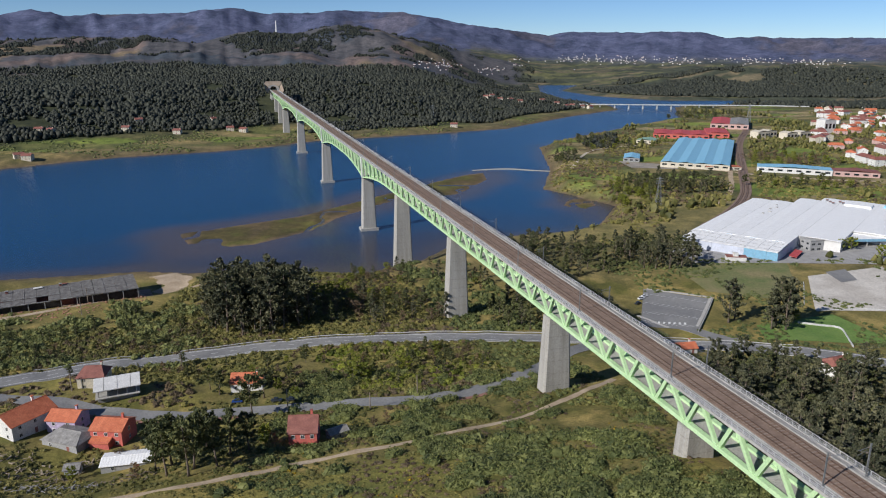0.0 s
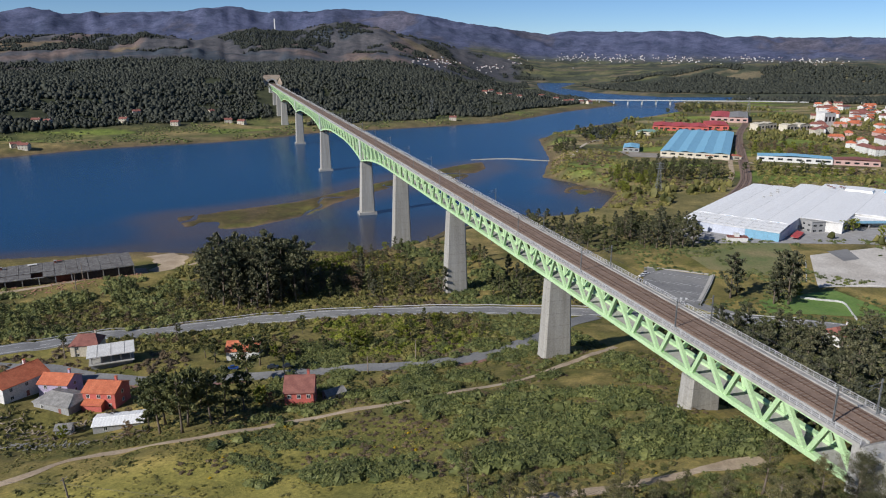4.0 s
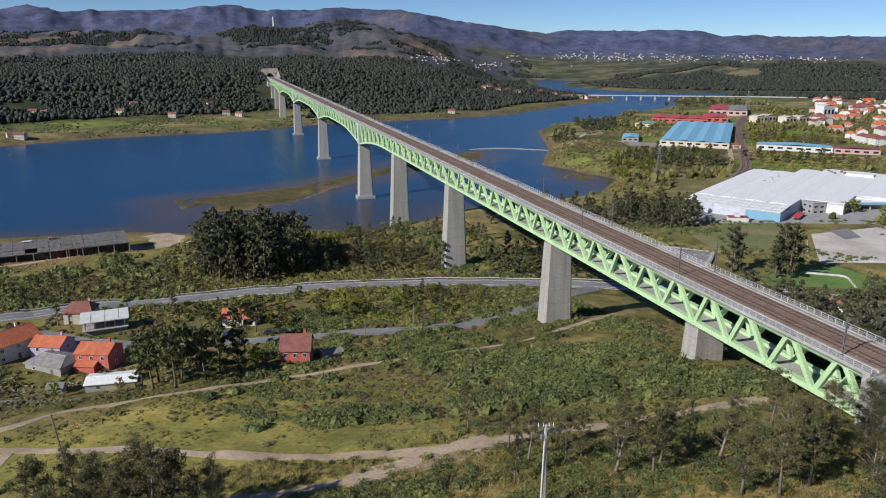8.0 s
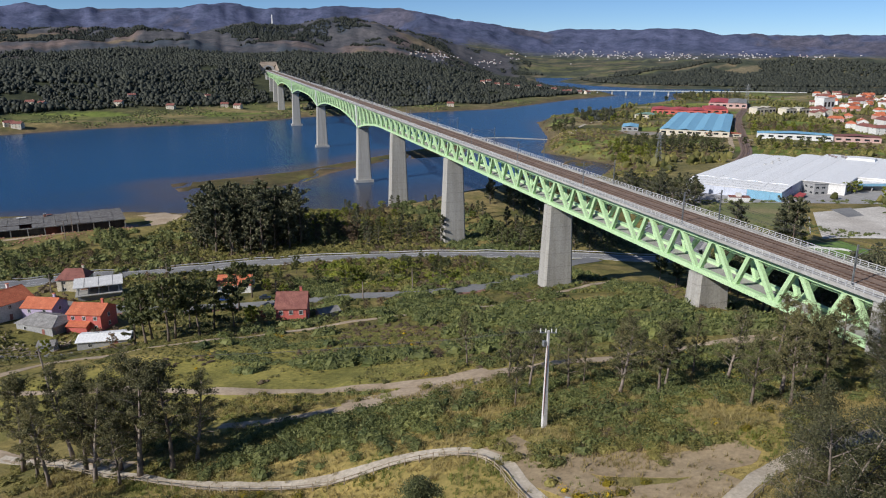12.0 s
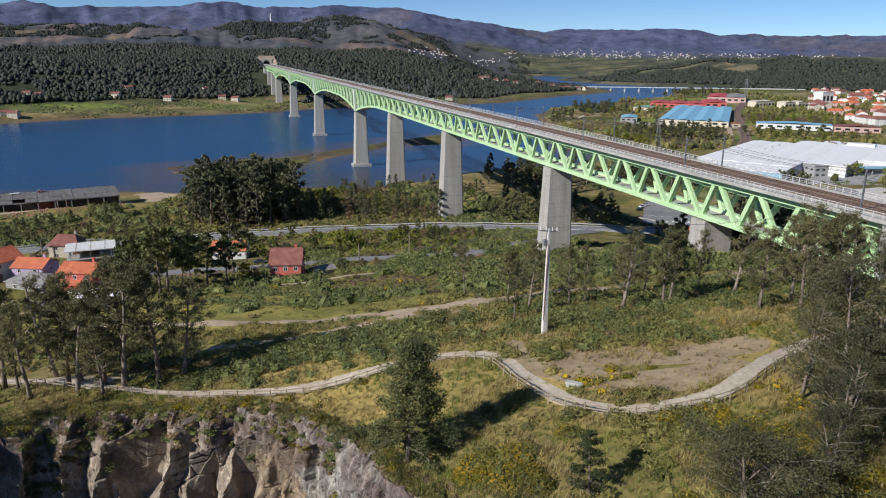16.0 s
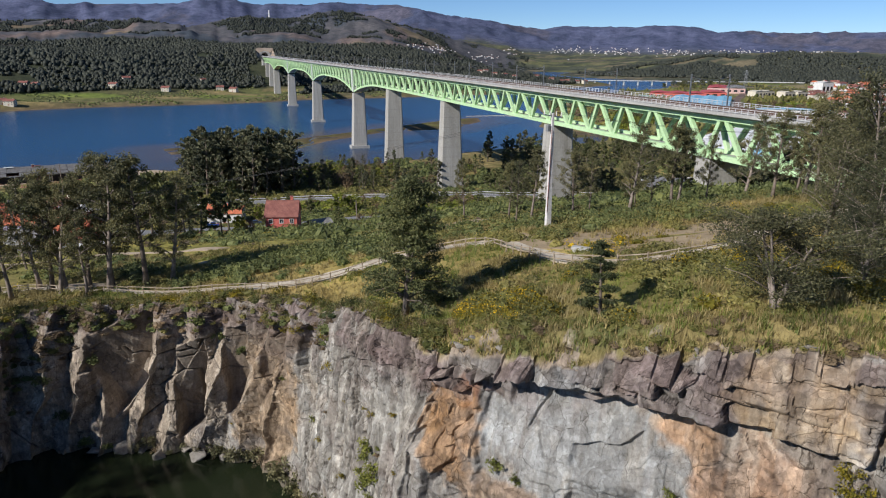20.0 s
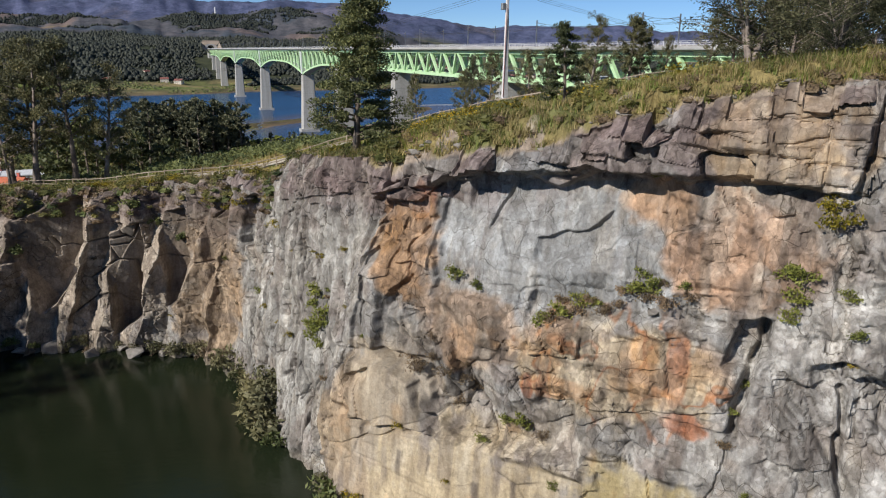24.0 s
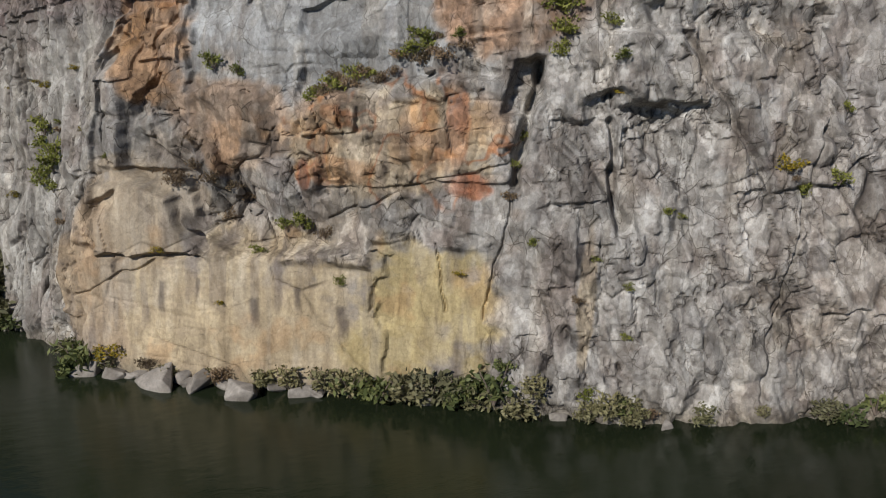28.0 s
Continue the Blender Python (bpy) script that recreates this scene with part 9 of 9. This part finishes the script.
scatter("brow_scrub", BIG, p, rs.uniform(0.25, 0.6, len(p)), LEAF_SCRUB, "low heath tufts along the quarry's brow", "scrub", 54, (0.5, 0.8), at_z=z)
p, z = brow_points(170, 1, 22, 140, 262, 55)
scatter("brow_heather", BIG, p, rs.uniform(0.3, 0.75, len(p)), LEAF_BROWN, "brown heather and dead bracken along the brow", "scrub", 55, (0.5, 0.9), at_z=z)
p, z = brow_points(46, 3, 25, 140, 200, 56)
scatter("brow_gorse", BIG, p, rs.uniform(0.5, 1.0, len(p)), LEAF_GORSE, "yellow flowering gorse along the brow", "gorse", 56, (0.7, 1.0), at_z=z)

rb = random.Random(44)
for nm, mat, lab, n_, lo_, hi_, hang in (("brow_scrub", LEAF_BROOM, "dark green bushes hanging over the quarry's brow", 60, 0.5, 1.1, 3.0), ("brow_heather", LEAF_BROWN, "brown heather hanging over the quarry's brow", 150, 0.35, 0.9, 3.4), ("brow_gorse", LEAF_SCRUB, "olive heath hanging over the quarry's brow", 90, 0.35, 0.9, 2.4)):
    us = np.array([rb.choice((rb.uniform(141, 152), rb.uniform(141, 184))) for _ in range(n_)])
    at_ = [on_face(u, np.interp(u, FACE["q"], FACE["Z"][-1]) - hang * rb.random() ** 1.6 * (1 + 3.0 * max(0, 148 - u) / 7)) for u in us]
    scatter(nm, BIG, [(p_.x + w_.x * 0.1, p_.y + w_.y * 0.1) for p_, w_ in at_], np.array([rb.uniform(lo_, hi_) for _ in us]), mat, lab, "scrub", 70 + n_, (0.6, 1.0), at_z=[p_.z - 0.25 for p_, _ in at_])

# trees added on the west rim, mostly out of view, to shade the left wall
for i, (x, y) in enumerate(((-70, 66), (-73, 56), (-69, 46), (-72, 36), (-70, 26), (-66, 77), (-76, 72), (-70, 15), (-80, 50))):
    plant(DENSE[i % 3], x, y, rng.uniform(0.75, 1.0), rng.uniform(0, 6.28))


# ---- growth and boulders on the face ----
def bush(name, label, seed, size, mat, n=340):
    rs_ = np.random.RandomState(seed)
    e = tagged(empty(name), label, "bush")
    cen = [(rs_.uniform(-0.6, 0.6), rs_.uniform(-0.6, 0.6), rs_.uniform(0.1, 0.9)) for _ in range(12)]
    v, f = leaf_cards(cen, [0.42] * 12, n // 12, size, rs_, 0.8)
    raw("foliage", v, f, mat, e)
    bm = bmesh.new()
    for k in range(5):
        a = k * 1.26
        add_tube(bm, [(0, 0, -0.15), (0.25 * math.cos(a), 0.25 * math.sin(a), 0.35), (0.5 * math.cos(a), 0.5 * math.sin(a), 0.8)], [0.05, 0.035, 0.015], 5)
    part("stem", bm, BARK, e)
    return e


GREEN_BUSH = bush("ledge_bush", "green bush rooted on a ledge of the cliff", 1, 0.13, LEAF_SPRING_DIM)
DARK_BUSH = bush("foot_bush", "dark green bush at the water's edge", 2, 0.15, LEAF_BROOM)
GREY_BUSH = bush("willow_bush", "grey-green willow bush at the water's edge", 3, 0.14, LEAF_GREY)
GORSE_BUSH = bush("gorse_bush", "yellow-green gorse bush on the cliff", 4, 0.12, LEAF_GORSE)
BROWN_BUSH = bush("heather_clump", "brown heather clump on a ledge of the cliff", 5, 0.11, LEAF_BROWN)
def set_bushes(kind_, rows):
    for u, z, s in rows:
        at, way = on_face(u, z)
        m = Matrix.Translation(at + way * 0.25 * s - Vector((0, 0, 0.2 * s))) @ Matrix.Rotation(rng.uniform(0, 6.28), 4, 'Z')
        if kind_.get("set_out"):
            ob = copy_thing(kind_, m)
        else:
            kind_["set_out"] = 1
            ob = kind_
            ob.matrix_basis = m
        ob.scale = (s, s, s * rng.uniform(0.8, 1.1))


set_bushes(GREEN_BUSH, ((233.6, 51.4, 0.8), (234.2, 50.2, 0.9), (233.9, 49.0, 0.7), (219.9, 46.3, 0.7), (221.2, 46.7, 0.9), (225.4, 48.9, 0.8), (226.6, 49.3, 0.9), (197.2, 43.4, 1.1), (198.6, 41.8, 1.2), (197.0, 40.0, 0.9), (222.0, 47.5, 0.75), (223.2, 47.5, 0.6), (225.8, 49.7, 0.6), (228.4, 49.8, 0.55), (213.2, 48.0, 0.8), (215.0, 47.6, 0.6), (219.0, 38.6, 0.85), (217.8, 38.4, 0.6), (216.2, 36.8, 0.6), (231.6, 42.6, 0.5), (232.2, 44.2, 0.55), (198.0, 41.0, 0.9), (196.6, 42.4, 0.8), (199.0, 39.6, 0.7), (195.4, 40.2, 0.6), (234.0, 50.2, 0.8), (234.4, 51.2, 0.9), (236.8, 50.6, 0.7), (237.4, 48.8, 0.6), (226.2, 56.0, 0.4), (238.6, 36.2, 0.4), (236.4, 30.0, 0.6), (183, 39.5, 0.6), (233.0, 38.6, 0.4), (240.5, 40.4, 0.45), (241.4, 40.2, 0.35), (248.0, 41.6, 0.7), (249.6, 42.4, 0.8),))
set_bushes(DARK_BUSH, ((193.2, 28.9, 1.6), (204.2, 28.8, 1.9), (202.8, 29.2, 1.8), (222.5, 28.9, 1.6), (224.2, 28.8, 1.6), (229.4, 29.2, 1.7), (231.2, 29.6, 1.9), (231.8, 31.2, 0.9), (251.5, 28.8, 1.3), (253.5, 29.2, 1.5), (255.5, 29.6, 1.6), (150, 40.5, 1.2), (147, 42.5, 1.4), (144.5, 38, 1.4), (146, 33, 1.3), (148.5, 29.5, 1.2), (166, 43.5, 1.2), (168, 42, 1.1), (163.5, 46, 1.3),))
set_bushes(GREY_BUSH, ((206.0, 28.9, 0.9), (210.5, 28.9, 0.8), (217.0, 28.9, 1.0), (218.6, 29.2, 1.1), (236.5, 28.9, 0.9), (239.0, 28.9, 1.0), (243.0, 28.9, 0.9), (257, 29.0, 1.4), (259, 29.4, 1.3), (155, 29.0, 1.0), (187.6, 28.7, 2.6), (189.2, 28.6, 3.0), (190.8, 28.8, 2.7), (189.4, 31.0, 2.6), (188.2, 32.2, 2.0), (190.4, 31.6, 2.2), (191.8, 28.8, 2.0), (176, 29.6, 1.8), (179, 29.4, 1.6), (182, 29.2, 1.6), (185, 29.2, 2.0), (202.0, 28.8, 1.4), (225.8, 29.0, 1.8), (227.4, 28.9, 1.7), (228.6, 29.4, 1.5), (220.8, 29.2, 1.2), (222.2, 29.0, 1.4), (232.8, 29.0, 1.6),))
set_bushes(GREY_BUSH, ((233.6, 30.5, 1.1), (230.2, 28.8, 1.5), (165, 29.2, 1.4), (168, 29.4, 1.5), (171, 29.4, 1.6), (174, 29.2, 1.2), (160.5, 29.0, 1.0), (250.0, 29.0, 1.0), (246.5, 29.2, 0.6),))
set_bushes(GORSE_BUSH, ((235.7, 54.4, 1.0), (235.3, 55.2, 0.8), (206.2, 29.8, 1.0), (170.5, 46.4, 0.9), (177.0, 47.2, 0.9), (181.5, 48.2, 0.9), (174.0, 46.0, 0.9), (179.5, 46.0, 0.8), (247.0, 43.0, 0.8), (186.5, 47.0, 0.8),))
set_bushes(BROWN_BUSH, ((220.6, 46.5, 0.8), (222.0, 46.9, 0.8), (223.6, 47.2, 0.7), (224.8, 48.6, 0.7), (226.0, 48.4, 0.8), (227.4, 48.6, 0.9), (228.6, 49.2, 0.8), (210.6, 40.9, 0.9), (209.6, 41.4, 0.8), (213.6, 38.6, 0.7), (222.8, 47.6, 0.6), (224.4, 47.7, 0.6), (221.0, 47.4, 0.6), (213.0, 41.2, 0.9), (214.2, 40.6, 0.8), (214.9, 39.8, 0.7), (211.8, 41.8, 0.7), (231.6, 41.0, 0.6), (220.4, 38.0, 0.6), (227.2, 49.6, 0.5), (240.0, 29.0, 0.6), (209.0, 29.4, 0.8),))
for _ in range(34):
    set_bushes(rng.choice((GREY_BUSH, DARK_BUSH, GREY_BUSH, BROWN_BUSH)), ((rng.choice((rng.uniform(146, 182), rng.uniform(202, 236), rng.uniform(236, 262))), rng.uniform(28.7, 29.5), rng.uniform(0.5, 1.3)),))
for _ in range(44):
    set_bushes(rng.choice((GREEN_BUSH, BROWN_BUSH, GORSE_BUSH)), ((rng.uniform(145, 258), rng.uniform(33, 50), rng.uniform(0.25, 0.5)),))


def boulder(seed, sx, sy, sz):
    """An angular block broken from the face."""
    rr = random.Random(seed)
    bm = bmesh.new()
    pts = [Vector((rr.uniform(-1, 1) * sx, rr.uniform(-1, 1) * sy, rr.uniform(-1, 1) * sz)) for _ in range(16)]
    for p in pts:
        bm.verts.new(p)
    bmesh.ops.convex_hull(bm, input=bm.verts[:])
    bmesh.ops.delete(bm, geom=[v for v in bm.verts if not v.link_faces], context='VERTS')
    bmesh.ops.bevel(bm, geom=bm.edges[:], offset=0.05, segments=1, affect='EDGES')
    return bm


STONE = surface("loose_granite", (0.17, 0.15, 0.125), (0.33, 0.30, 0.26), 0.9, 0.6, 3.5)
for i, (u, z, s) in enumerate(((204.6, 28.3, 1.5), (206.6, 28.2, 1.1), (209.6, 28.3, 1.9), (213.0, 28.6, 1.2), (216.0, 28.2, 1.7), (219.4, 28.3, 1.0), (227.2, 28.4, 0.9), (192.4, 28.3, 1.1), (214.4, 40.3, 0.6), (215.8, 39.0, 0.5), (226.8, 47.8, 0.5),
                               (163, 28.5, 1.3), (158, 28.5, 1.1), (153, 28.6, 1.4), (205.4, 29.2, 0.7), (211.6, 28.8, 0.6), (207.6, 28.4, 0.7), (208.4, 28.5, 0.6), (210.6, 28.5, 0.5), (212.2, 28.4, 0.8), (214.6, 28.5, 0.7), (217.6, 28.5, 0.8), (220.4, 28.5, 0.7), (161, 28.6, 0.8), (166, 28.6, 0.9), (170, 28.7, 0.8), (155.5, 28.5, 0.7), (150, 28.6, 1.0), (235, 28.5, 0.6), (241, 28.5, 0.7))):
    at, way = on_face(u, z)
    b = part("boulder", boulder(i, s * 0.95, s * 0.75, s * 0.65), STONE)
    b.matrix_basis = Matrix.Translation(at + way * 0.35 * s + Vector((0, 0, 0.15 * s if z < 30 else 0))) @ Matrix.Rotation(rng.uniform(0, 6.28), 4, 'Z')
    tagged(b, "angular pale granite block fallen from the face", "boulder", "fallen blocks")
for i in range(46):
    k = int(np.argmin(np.abs(FACE["q"] - rng.uniform(146, 258))))
    r = rng.randrange(1, 9)
    s = rng.uniform(0.15, 0.5)
    b = part("brow_stone", boulder(60 + i, s * 1.2, s * 0.9, s * 0.5), STONE)
    b.matrix_basis = Matrix.Translation((FACE["LX"][r, k], FACE["LY"][r, k], FACE["LZ"][r, k] + 0.05)) @ Matrix.Rotation(rng.uniform(0, 6.28), 4, 'Z')
    tagged(b, "small weathered stone lying in the turf of the brow", "stone", "stones on the brow")
